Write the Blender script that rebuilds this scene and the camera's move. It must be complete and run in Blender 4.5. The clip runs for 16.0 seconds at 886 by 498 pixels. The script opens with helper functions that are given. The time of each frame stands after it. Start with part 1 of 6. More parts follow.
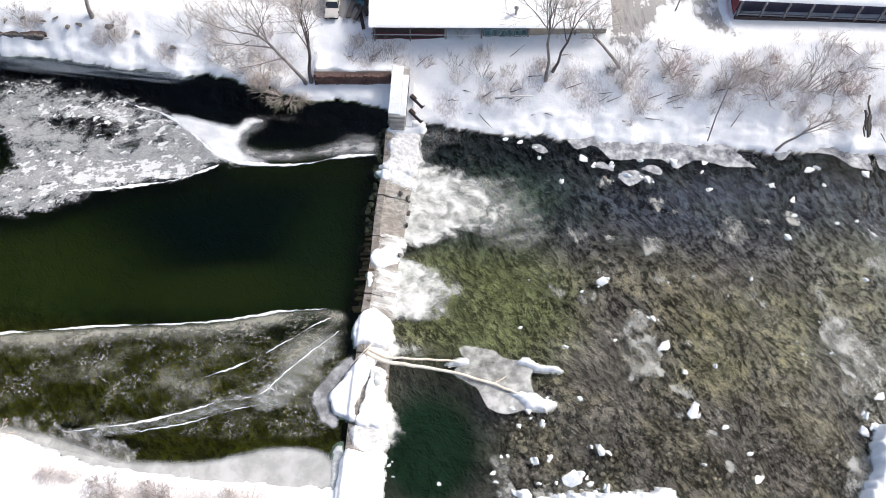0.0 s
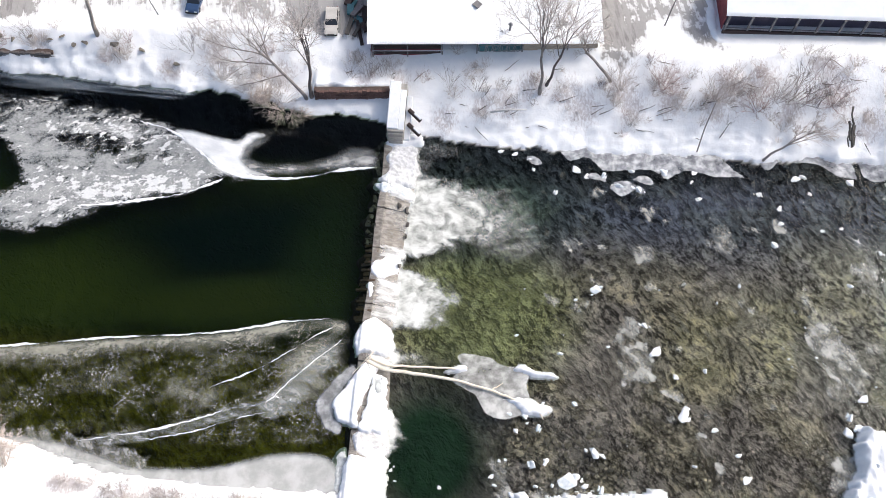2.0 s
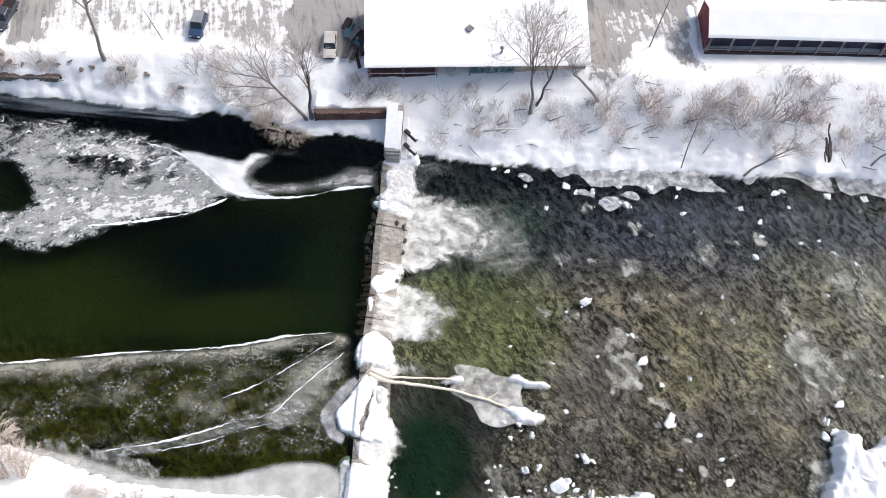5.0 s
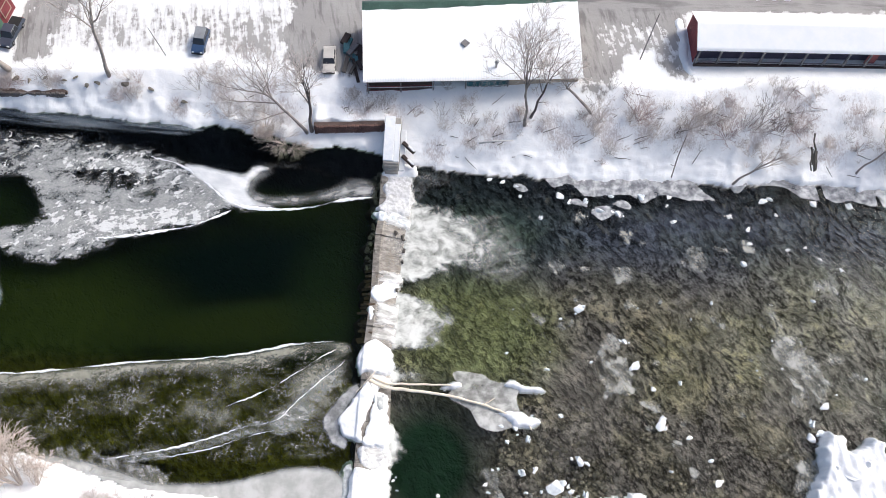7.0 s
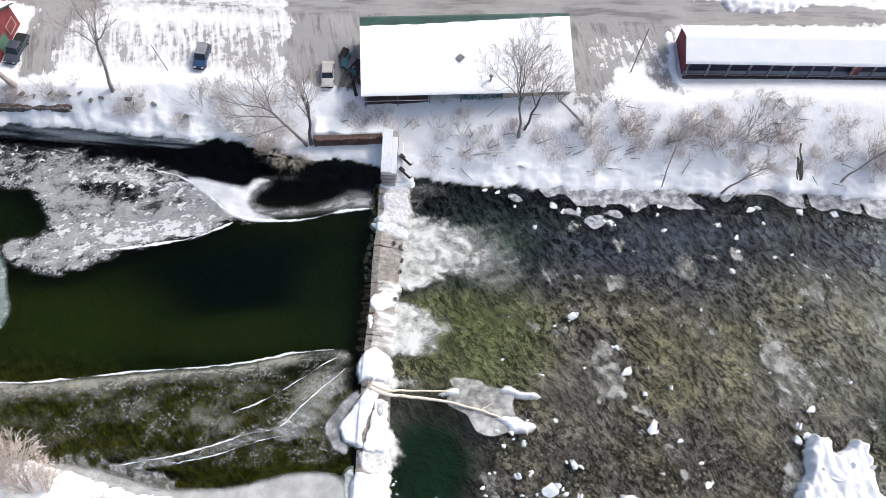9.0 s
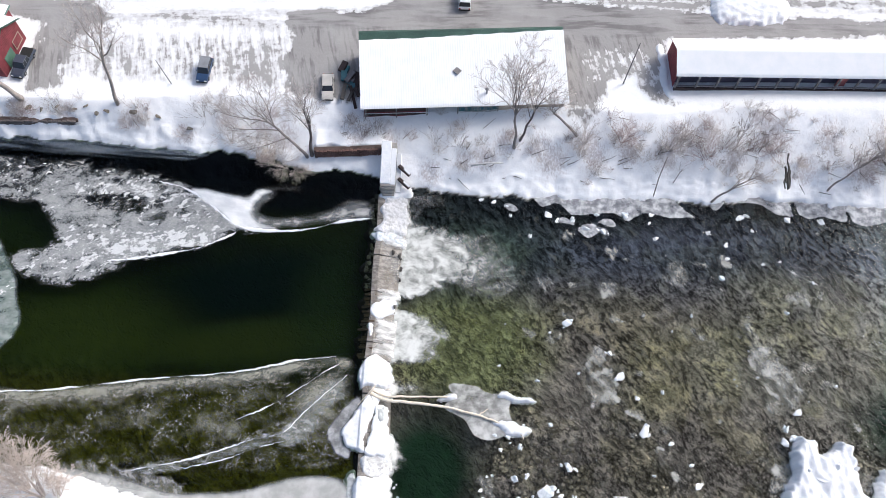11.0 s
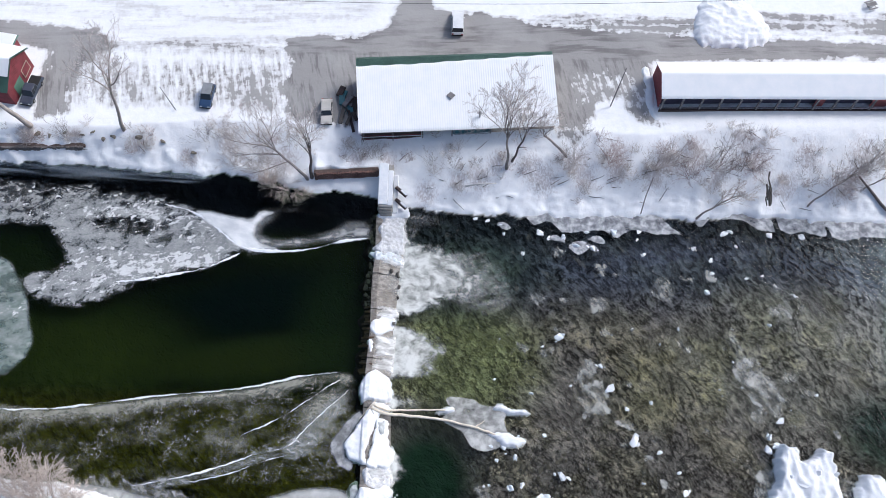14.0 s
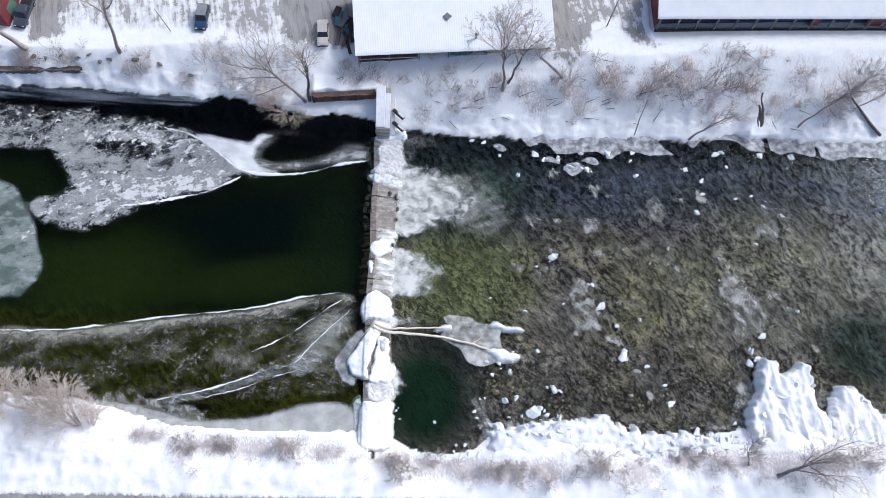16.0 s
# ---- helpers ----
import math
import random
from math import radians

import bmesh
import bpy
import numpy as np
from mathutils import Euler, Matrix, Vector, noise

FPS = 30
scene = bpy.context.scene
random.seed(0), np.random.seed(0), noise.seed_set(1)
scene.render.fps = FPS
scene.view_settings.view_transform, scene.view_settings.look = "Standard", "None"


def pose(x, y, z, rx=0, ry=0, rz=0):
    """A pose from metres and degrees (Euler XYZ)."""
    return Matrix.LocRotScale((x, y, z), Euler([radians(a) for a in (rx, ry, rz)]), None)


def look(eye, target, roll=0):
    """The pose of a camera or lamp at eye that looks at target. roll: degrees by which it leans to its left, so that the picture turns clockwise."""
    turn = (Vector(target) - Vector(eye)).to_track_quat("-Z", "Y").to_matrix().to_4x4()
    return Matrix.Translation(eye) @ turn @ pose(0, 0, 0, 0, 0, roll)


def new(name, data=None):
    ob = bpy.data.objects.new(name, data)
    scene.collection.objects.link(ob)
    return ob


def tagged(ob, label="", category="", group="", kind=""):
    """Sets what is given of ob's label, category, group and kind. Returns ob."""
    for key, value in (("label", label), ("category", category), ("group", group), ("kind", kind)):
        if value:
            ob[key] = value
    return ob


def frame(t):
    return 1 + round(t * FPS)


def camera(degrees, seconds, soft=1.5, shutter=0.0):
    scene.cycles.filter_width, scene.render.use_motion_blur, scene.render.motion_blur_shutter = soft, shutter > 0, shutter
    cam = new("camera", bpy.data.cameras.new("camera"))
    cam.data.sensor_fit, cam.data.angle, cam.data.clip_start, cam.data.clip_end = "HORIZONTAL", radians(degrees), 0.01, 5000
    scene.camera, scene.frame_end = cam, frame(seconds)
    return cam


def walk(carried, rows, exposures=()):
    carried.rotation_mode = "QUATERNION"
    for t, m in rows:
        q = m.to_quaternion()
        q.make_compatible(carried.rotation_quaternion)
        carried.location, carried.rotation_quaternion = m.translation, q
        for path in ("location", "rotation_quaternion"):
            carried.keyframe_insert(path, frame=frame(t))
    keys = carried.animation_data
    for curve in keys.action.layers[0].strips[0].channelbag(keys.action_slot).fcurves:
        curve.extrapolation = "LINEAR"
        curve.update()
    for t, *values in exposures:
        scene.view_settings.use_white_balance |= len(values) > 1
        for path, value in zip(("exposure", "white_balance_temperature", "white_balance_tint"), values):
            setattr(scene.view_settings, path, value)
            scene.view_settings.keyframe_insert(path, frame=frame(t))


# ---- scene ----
cam = camera(56.0, 16.0, 0.5)
PATH = [
    (0, (2.669, -1.388, 90.534), (2.639, -0.512, 88.736), 2.7),
    (0.5, (2.649, -1.412, 91.366), (2.621, -0.538, 89.568), 2.7),
    (1, (2.569, -1.42, 92.295), (2.544, -0.547, 90.496), 2.7),
    (1.5, (2.415, -1.375, 93.256), (2.393, -0.504, 91.456), 2.8),
    (2, (2.4, -1.37, 94.114), (2.379, -0.499, 92.314), 2.8),
    (2.5, (2.291, -1.377, 94.989), (2.273, -0.506, 93.188), 2.9),
    (3, (2.265, -1.351, 95.82), (2.249, -0.481, 94.02), 2.9),
    (3.5, (2.174, -1.352, 96.698), (2.162, -0.482, 94.898), 3.0),
    (4, (2.075, -1.414, 97.524), (2.066, -0.544, 95.723), 3.1),
    (6.5, (1.676, -1.037, 102.398), (1.679, -0.181, 100.591), 3.4),
    (7, (1.627, -1.058, 103.241), (1.632, -0.202, 101.433), 3.4),
    (7.5, (1.479, -1.01, 104.134), (1.487, -0.156, 102.326), 3.5),
    (8, (1.363, -0.941, 104.999), (1.375, -0.088, 103.19), 3.7),
    (8.5, (1.335, -1.031, 105.857), (1.349, -0.177, 104.048), 3.7),
    (9, (1.333, -1.235, 106.568), (1.349, -0.378, 104.761), 3.7),
    (11.5, (0.817, -0.683, 111.397), (0.846, 0.16, 109.584), 4.2),
    (12, (0.701, -0.747, 112.158), (0.733, 0.107, 110.35), 4.2),
    (12.5, (0.552, -0.889, 112.876), (0.587, -0.009, 111.081), 4.2),
    (13, (0.513, -0.968, 113.753), (0.549, -0.071, 111.966), 4.2),
    (13.5, (0.476, -0.997, 114.705), (0.513, -0.109, 112.913), 4.2),
    (14, (0.357, -0.823, 115.764), (0.399, 0.03, 113.955), 4.5),
    (14.5, (0.175, -0.347, 116.901), (0.223, 0.448, 115.067), 5.1),
    (15, (0.036, 0.222, 118.062), (0.089, 0.957, 116.203), 5.6),
    (15.5, (-0.283, 0.791, 119.11), (-0.222, 1.465, 117.228), 6.5),
    (16, (-0.547, 1.312, 120.1), (-0.48, 1.938, 118.202), 7.3),
]
walk(cam, [(t, look(eye, to, roll)) for t, eye, to, roll in PATH],
     [(0, 0.52, 6300, 9), (4, 0.46, 6300, 9), (9, 0.32, 6150, 9), (11.5, 0.24, 6000, 9), (13, 0.06, 5800, 9), (16, 0.07, 5650, 9)])

# ---- world, sun, exposure ----
world = bpy.data.worlds.new("sky")
scene.world = world
world.use_nodes = True
wn = world.node_tree
SUN_AZ, SUN_EL = 60.0, 45.0   # degrees from +y towards +x; height over the horizon
sky = wn.nodes.new("ShaderNodeTexSky")
sky.sky_type = "NISHITA"
sky.sun_disc = False
sky.dust_density = 5.0
sky.ozone_density = 0.4
sky.sun_elevation = radians(SUN_EL)
sky.sun_rotation = radians(SUN_AZ)
wn.links.new(sky.outputs[0], wn.nodes["Background"].inputs[0])
wn.nodes["Background"].inputs[1].default_value = 0.13
sun_data = bpy.data.lights.new("sun", "SUN")
sun_data.energy, sun_data.angle, sun_data.color = 1.6, radians(16.0), (1.0, 0.96, 0.91)
sun = new("sun", sun_data)
sun_way = Vector((math.sin(radians(SUN_AZ)) * math.cos(radians(SUN_EL)), math.cos(radians(SUN_AZ)) * math.cos(radians(SUN_EL)), math.sin(radians(SUN_EL))))
sun.matrix_world = look(sun_way * 300, (0, 0, 0))

Z_UP, Z_DOWN = 1.25, 0.0      # water levels above and below the weir


# ---- materials ----
class Nodes:
    """A small builder for node materials."""

    def __init__(self, name):
        self.mat = bpy.data.materials.new(name)
        self.mat.use_nodes = True
        self.tree = self.mat.node_tree
        self.bsdf = self.tree.nodes["Principled BSDF"]
        self.out = self.tree.nodes["Material Output"]
        self.where = self.add("ShaderNodeNewGeometry").outputs["Position"]

    def add(self, kind):
        return self.tree.nodes.new(kind)

    def link(self, a, b):
        self.tree.links.new(a, b)

    def put(self, socket, value):
        if isinstance(value, bpy.types.NodeSocket):
            self.link(value, socket)
        else:
            socket.default_value = value

    def place(self, scale=(1, 1, 1), turn=0.0, of=None):
        m = self.add("ShaderNodeMapping")
        self.link(of or self.where, m.inputs[0])
        m.vector_type = "TEXTURE"
        m.inputs["Scale"].default_value = [1 / f for f in scale]
        m.inputs["Rotation"].default_value = (0, 0, radians(turn))
        return m.outputs[0]

    def noise(self, scale, detail=4.0, rough=0.55, at=None, warp=0.0):
        n = self.add("ShaderNodeTexNoise")
        self.link(at or self.where, n.inputs["Vector"])
        n.inputs["Scale"].default_value, n.inputs["Detail"].default_value = scale, detail
        n.inputs["Roughness"].default_value, n.inputs["Distortion"].default_value = rough, warp
        return n.outputs["Fac"]

    def bent(self, scale, amount):
        """The place, pushed about by a slow noise, so that patterns wander."""
        n, a, b = self.add("ShaderNodeTexNoise"), self.add("ShaderNodeVectorMath"), self.add("ShaderNodeVectorMath")
        self.link(self.where, n.inputs["Vector"])
        n.inputs["Scale"].default_value, n.inputs["Detail"].default_value = scale, 2.0
        a.operation, b.operation = "MULTIPLY_ADD", "ADD"
        self.link(n.outputs["Color"], a.inputs[0])
        a.inputs[1].default_value, a.inputs[2].default_value = (amount, amount, 0), (-amount / 2, -amount / 2, 0)
        self.link(a.outputs[0], b.inputs[0])
        self.link(self.where, b.inputs[1])
        return b.outputs[0]

    def wave(self, scale, at, distortion=5.0, detail=3.0, spread=1.5):
        n = self.add("ShaderNodeTexWave")
        n.bands_direction = "Y"
        self.link(at, n.inputs["Vector"])
        for key, v in (("Scale", scale), ("Distortion", distortion), ("Detail", detail), ("Detail Scale", spread), ("Detail Roughness", 0.6)):
            n.inputs[key].default_value = v
        return n.outputs["Fac"]

    def cells(self, scale, feature="F1", at=None, out="Distance"):
        n = self.add("ShaderNodeTexVoronoi")
        n.feature = feature
        self.link(at or self.where, n.inputs["Vector"])
        n.inputs["Scale"].default_value = scale
        return n.outputs[out]

    def attr(self, name, out="Fac"):
        a = self.add("ShaderNodeAttribute")
        a.attribute_name = name
        return a.outputs[out]

    def split(self, color):
        s = self.add("ShaderNodeSeparateColor")
        self.link(color, s.inputs[0])
        return s.outputs

    def math(self, op, a, b=0.0, c=0.0):
        n = self.add("ShaderNodeMath")
        n.operation = op
        for s, v in zip(n.inputs, (a, b, c)):
            self.put(s, v)
        return n.outputs[0]

    def ramp(self, fac, lo, hi, a=0.0, b=1.0):
        n = self.add("ShaderNodeMapRange")
        n.interpolation_type = "SMOOTHSTEP"
        for s, v in zip(n.inputs, (fac, lo, hi, a, b)):
            self.put(s, v)
        return n.outputs[0]

    def mix(self, fac, a, b):
        n = self.add("ShaderNodeMix")
        n.data_type = "RGBA"
        self.put(n.inputs[0], fac)
        for s, v in ((n.inputs[6], a), (n.inputs[7], b)):
            self.put(s, (*v, 1) if isinstance(v, tuple) else v)
        return n.outputs[2]

    def random(self):
        return self.add("ShaderNodeObjectInfo").outputs["Random"]

    def bump(self, height, strength=0.3, distance=0.1):
        n = self.add("ShaderNodeBump")
        n.inputs["Strength"].default_value, n.inputs["Distance"].default_value = strength, distance
        self.link(height, n.inputs["Height"])
        return n.outputs[0]

    def surface(self, color, rough=0.7, normal=None, metal=0.0, spec=0.5):
        b = self.bsdf
        self.put(b.inputs["Base Color"], (*color, 1) if isinstance(color, tuple) else color)
        self.put(b.inputs["Roughness"], rough)
        self.put(b.inputs["Metallic"], metal)
        self.put(b.inputs["Specular IOR Level"], spec)
        if normal is not None:
            self.link(normal, b.inputs["Normal"])
        return self.mat

    def veil(self, alpha):
        """Lets what lies below show through where alpha is low."""
        t, m = self.add("ShaderNodeBsdfTransparent"), self.add("ShaderNodeMixShader")
        self.put(m.inputs[0], alpha)
        self.link(t.outputs[0], m.inputs[1])
        self.link(self.bsdf.outputs[0], m.inputs[2])
        self.link(m.outputs[0], self.out.inputs[0])
        return self.mat


def plain(name, color, rough=0.7, metal=0.0, scale=3.0, vary=0.25, bump=0.2, spec=0.5):
    """Paint, wood, metal: one colour with grain and wear at two scales."""
    n = Nodes(name)
    big, fine = n.noise(scale * 0.35, 3), n.noise(scale * 4, 5)
    f = n.math("ADD", n.math("MULTIPLY", big, 0.6), n.math("MULTIPLY", fine, 0.4))
    dark, light = tuple(c * (1 - vary) for c in color), tuple(min(1, c * (1 + vary)) for c in color)
    return n.surface(n.mix(n.ramp(f, 0.3, 0.7), dark, light), rough, n.bump(fine, bump, 0.02), metal, spec)


def make_ground():
    n = Nodes("snowy_ground")
    cover = n.split(n.attr("cover", "Color"))
    bed = n.attr("bed", "Color")
    coarse, mid, fine = n.noise(0.12, 5), n.noise(0.9, 6, 0.65), n.noise(6, 4)
    streak = n.noise(1.5, 5, 0.6, n.place((1.0, 0.14, 1), 12))
    snow = n.mix(n.ramp(mid, 0.3, 0.7), (0.86, 0.87, 0.89), (0.92, 0.92, 0.925))
    lanes = n.noise(0.7, 5, 0.6, n.place((0.13, 1.0, 1), 2))
    lay_of = n.math("ADD", n.math("MULTIPLY", streak, n.math("SUBTRACT", 1.0, cover[2])), n.math("MULTIPLY", lanes, cover[2]))
    tar = n.mix(n.ramp(lay_of, 0.40, 0.54), (0.19, 0.182, 0.18), (0.35, 0.338, 0.33))
    tar = n.mix(n.ramp(fine, 0.3, 0.7, 0.0, 0.35), tar, (0.26, 0.25, 0.245))
    tar = n.mix(n.ramp(coarse, 0.4, 0.65, 0.0, 0.7), tar, (0.40, 0.39, 0.38))
    worn = n.math("ADD", cover[0], n.math("MULTIPLY", n.ramp(cover[0], 0.02, 0.35), n.math("ADD", n.math("MULTIPLY", n.math("SUBTRACT", lay_of, 0.5), 1.5), n.math("MULTIPLY", n.math("SUBTRACT", mid, 0.5), 1.1))))
    thin = n.mix(n.ramp(worn, 0.1, 0.46, 0.0, 0.7), snow, (0.54, 0.53, 0.52))
    color = n.mix(n.ramp(worn, 0.45, 0.54), thin, tar)
    litter = n.mix(fine, (0.36, 0.30, 0.29), (0.60, 0.54, 0.53))
    stems = n.noise(2.4, 8, 0.75, n.place((1.6, 0.7, 1), 10), 0.6)
    brush = n.math("ADD", n.math("MULTIPLY", cover[1], 0.55), n.math("MULTIPLY", n.math("SUBTRACT", stems, 0.5), 2.4))
    color = n.mix(n.math("MULTIPLY", n.ramp(brush, 0.30, 0.80), n.math("MINIMUM", n.math("MULTIPLY", cover[1], 0.7), 0.72)), color, litter)
    # the river bed: short slanting water ripples, cobbles in the near shallows
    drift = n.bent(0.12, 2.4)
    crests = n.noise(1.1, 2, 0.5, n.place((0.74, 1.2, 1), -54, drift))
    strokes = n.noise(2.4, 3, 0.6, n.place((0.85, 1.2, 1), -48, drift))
    fine_ripples = n.noise(5.2, 4, 0.72, n.place((0.95, 1.1, 1), -45, drift))
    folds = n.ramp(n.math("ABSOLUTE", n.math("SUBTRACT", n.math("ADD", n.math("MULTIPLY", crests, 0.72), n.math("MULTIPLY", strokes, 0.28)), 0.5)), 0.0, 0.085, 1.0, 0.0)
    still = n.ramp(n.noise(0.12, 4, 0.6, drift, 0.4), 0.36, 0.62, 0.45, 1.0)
    rip = n.math("ADD", n.math("MULTIPLY", crests, 0.38), n.math("ADD", n.math("MULTIPLY", strokes, 0.30), n.math("MULTIPLY", fine_ripples, 0.32)))
    # the light and dark of the water's ripples, put into the bed's colour
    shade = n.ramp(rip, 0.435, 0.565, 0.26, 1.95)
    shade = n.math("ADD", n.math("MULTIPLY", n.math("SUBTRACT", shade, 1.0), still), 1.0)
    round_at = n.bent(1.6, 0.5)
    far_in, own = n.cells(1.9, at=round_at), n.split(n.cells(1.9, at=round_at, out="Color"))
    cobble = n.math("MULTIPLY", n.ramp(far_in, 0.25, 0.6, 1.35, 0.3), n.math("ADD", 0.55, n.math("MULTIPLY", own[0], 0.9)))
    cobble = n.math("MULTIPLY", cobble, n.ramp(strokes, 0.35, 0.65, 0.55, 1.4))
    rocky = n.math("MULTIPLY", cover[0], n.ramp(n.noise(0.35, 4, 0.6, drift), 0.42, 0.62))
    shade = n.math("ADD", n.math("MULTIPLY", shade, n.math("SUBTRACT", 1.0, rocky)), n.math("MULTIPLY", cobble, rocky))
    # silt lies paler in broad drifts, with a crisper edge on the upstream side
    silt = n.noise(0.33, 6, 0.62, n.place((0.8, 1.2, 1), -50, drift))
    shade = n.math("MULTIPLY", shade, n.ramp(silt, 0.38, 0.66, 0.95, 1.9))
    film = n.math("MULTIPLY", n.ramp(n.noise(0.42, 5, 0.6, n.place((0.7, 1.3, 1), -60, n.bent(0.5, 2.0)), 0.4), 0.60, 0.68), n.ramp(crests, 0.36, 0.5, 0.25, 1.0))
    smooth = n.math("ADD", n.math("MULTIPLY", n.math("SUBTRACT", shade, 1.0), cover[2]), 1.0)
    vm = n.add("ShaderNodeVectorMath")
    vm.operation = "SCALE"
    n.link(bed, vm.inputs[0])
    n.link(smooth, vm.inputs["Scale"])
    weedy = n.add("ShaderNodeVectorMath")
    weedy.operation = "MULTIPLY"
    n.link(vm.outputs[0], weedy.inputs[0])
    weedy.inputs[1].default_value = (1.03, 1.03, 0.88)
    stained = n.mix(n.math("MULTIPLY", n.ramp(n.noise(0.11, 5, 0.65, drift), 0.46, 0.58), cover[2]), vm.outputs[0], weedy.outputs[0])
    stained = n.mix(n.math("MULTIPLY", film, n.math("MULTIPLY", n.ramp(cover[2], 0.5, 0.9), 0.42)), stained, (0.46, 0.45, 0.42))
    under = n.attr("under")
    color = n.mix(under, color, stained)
    h = n.math("MULTIPLY", n.math("ADD", mid, n.math("MULTIPLY", fine, 0.10)), 0.02)
    dunes = n.math("ADD", n.math("MULTIPLY", folds, 0.11), n.math("ADD", n.math("MULTIPLY", crests, 0.75), n.math("ADD", n.math("MULTIPLY", strokes, 0.45), n.math("MULTIPLY", fine_ripples, 0.3))))
    dunes = n.math("MULTIPLY", n.math("MULTIPLY", dunes, still), cover[2])
    relief = n.math("ADD", n.math("MULTIPLY", h, n.math("SUBTRACT", 1.0, under)), n.math("MULTIPLY", dunes, under))
    return n.surface(color, 0.85, n.bump(relief, 1.0, 4.0), 0, n.math("MULTIPLY", n.math("SUBTRACT", 1.0, under), 0.2))


def make_water(name, tint, scale, turn, stretch, strength, depth=0.3):
    """Clear water: the bed shows through, the sky mirrors on the ripples."""
    n = Nodes(name)
    drift = n.bent(0.16, 5.0)
    at = n.place(stretch, turn, drift)
    wave = n.math("ADD", n.noise(scale, 4, 0.6, at, 0.5), n.math("MULTIPLY", n.wave(0.30, n.place((0.85, 1.0, 1), turn, drift), 9.0, 3.0, 2.6), 0.12))
    calm = n.ramp(n.noise(0.07, 3), 0.35, 0.65, 0.35, 1.0)
    normal = n.bump(n.math("MULTIPLY", wave, calm), strength, depth)
    clear, gloss, fres, m = n.add("ShaderNodeBsdfTransparent"), n.add("ShaderNodeBsdfGlossy"), n.add("ShaderNodeFresnel"), n.add("ShaderNodeMixShader")
    clear.inputs[0].default_value = (*tint, 1)
    gloss.inputs["Color"].default_value = (0.42, 0.45, 0.5, 1)
    gloss.inputs["Roughness"].default_value = 0.08
    fres.inputs[0].default_value = 1.33
    n.link(normal, gloss.inputs["Normal"])
    n.link(normal, fres.inputs["Normal"])
    n.link(fres.outputs[0], m.inputs[0])
    n.link(clear.outputs[0], m.inputs[1])
    n.link(gloss.outputs[0], m.inputs[2])
    n.link(m.outputs[0], n.out.inputs[0])
    return n.mat


def make_sheet(name, dark, light, opacity, scale, ragged, soft, patch, turn=0.0, stretch=(1, 1, 1), curd=0.0):
    """Thin ice or foam; 'edge' is the distance in metres inside the outline. curd: how much white froth is gathered in curls."""
    n = Nodes(name)
    at = n.place(stretch, turn)
    edge = n.attr("edge")
    a, b = n.noise(scale, 7, 0.62, at, 0.15), n.noise(scale * 0.22, 4, 0.6, at, 0.2)
    fringe = n.math("ADD", edge, n.math("MULTIPLY", n.math("SUBTRACT", n.math("ADD", n.math("MULTIPLY", a, 0.5), n.math("MULTIPLY", b, 0.5)), 0.5), ragged))
    body = n.ramp(n.math("ADD", n.math("MULTIPLY", a, 0.5), n.math("MULTIPLY", b, 0.5)), 0.5 - patch, 0.5 + patch, opacity[0], opacity[1])
    color = n.mix(n.ramp(a, 0.35, 0.68), dark, light)
    if curd:
        # froth gathered in thin curls and crumbs, thick in some drifts and missing in others
        curls = n.math("ABSOLUTE", n.math("SUBTRACT", n.noise(scale * 1.1, 3, 0.6, n.place(stretch, turn, n.bent(0.8, 1.0))), 0.5))
        drifts = n.ramp(n.noise(scale * 0.22, 4, 0.6, at, 0.6), 0.60 - curd, 0.70 - curd)
        froth = n.math("MULTIPLY", n.ramp(curls, 0.012, 0.045, 1.0, 0.0), n.math("MULTIPLY", drifts, n.ramp(n.noise(scale * 1.7, 3, 0.6), 0.42, 0.55)))
        crumbs = n.math("MULTIPLY", n.ramp(n.cells(scale * 2.2, at=n.bent(1.2, 0.4)), 0.12, 0.26, 1.0, 0.0), n.ramp(n.noise(scale * 0.4, 3), 0.66 - curd, 0.76 - curd, 0.0, 0.45))
        froth = n.math("MAXIMUM", froth, crumbs)
        color = n.mix(froth, color, (0.88, 0.88, 0.88))
        body = n.math("MAXIMUM", body, froth)
    alpha = n.math("MULTIPLY", n.ramp(fringe, 0.0, soft), body)
    n.surface(color, 0.6, n.bump(a, 0.5, 0.1), 0, 0.3)
    return n.veil(alpha)


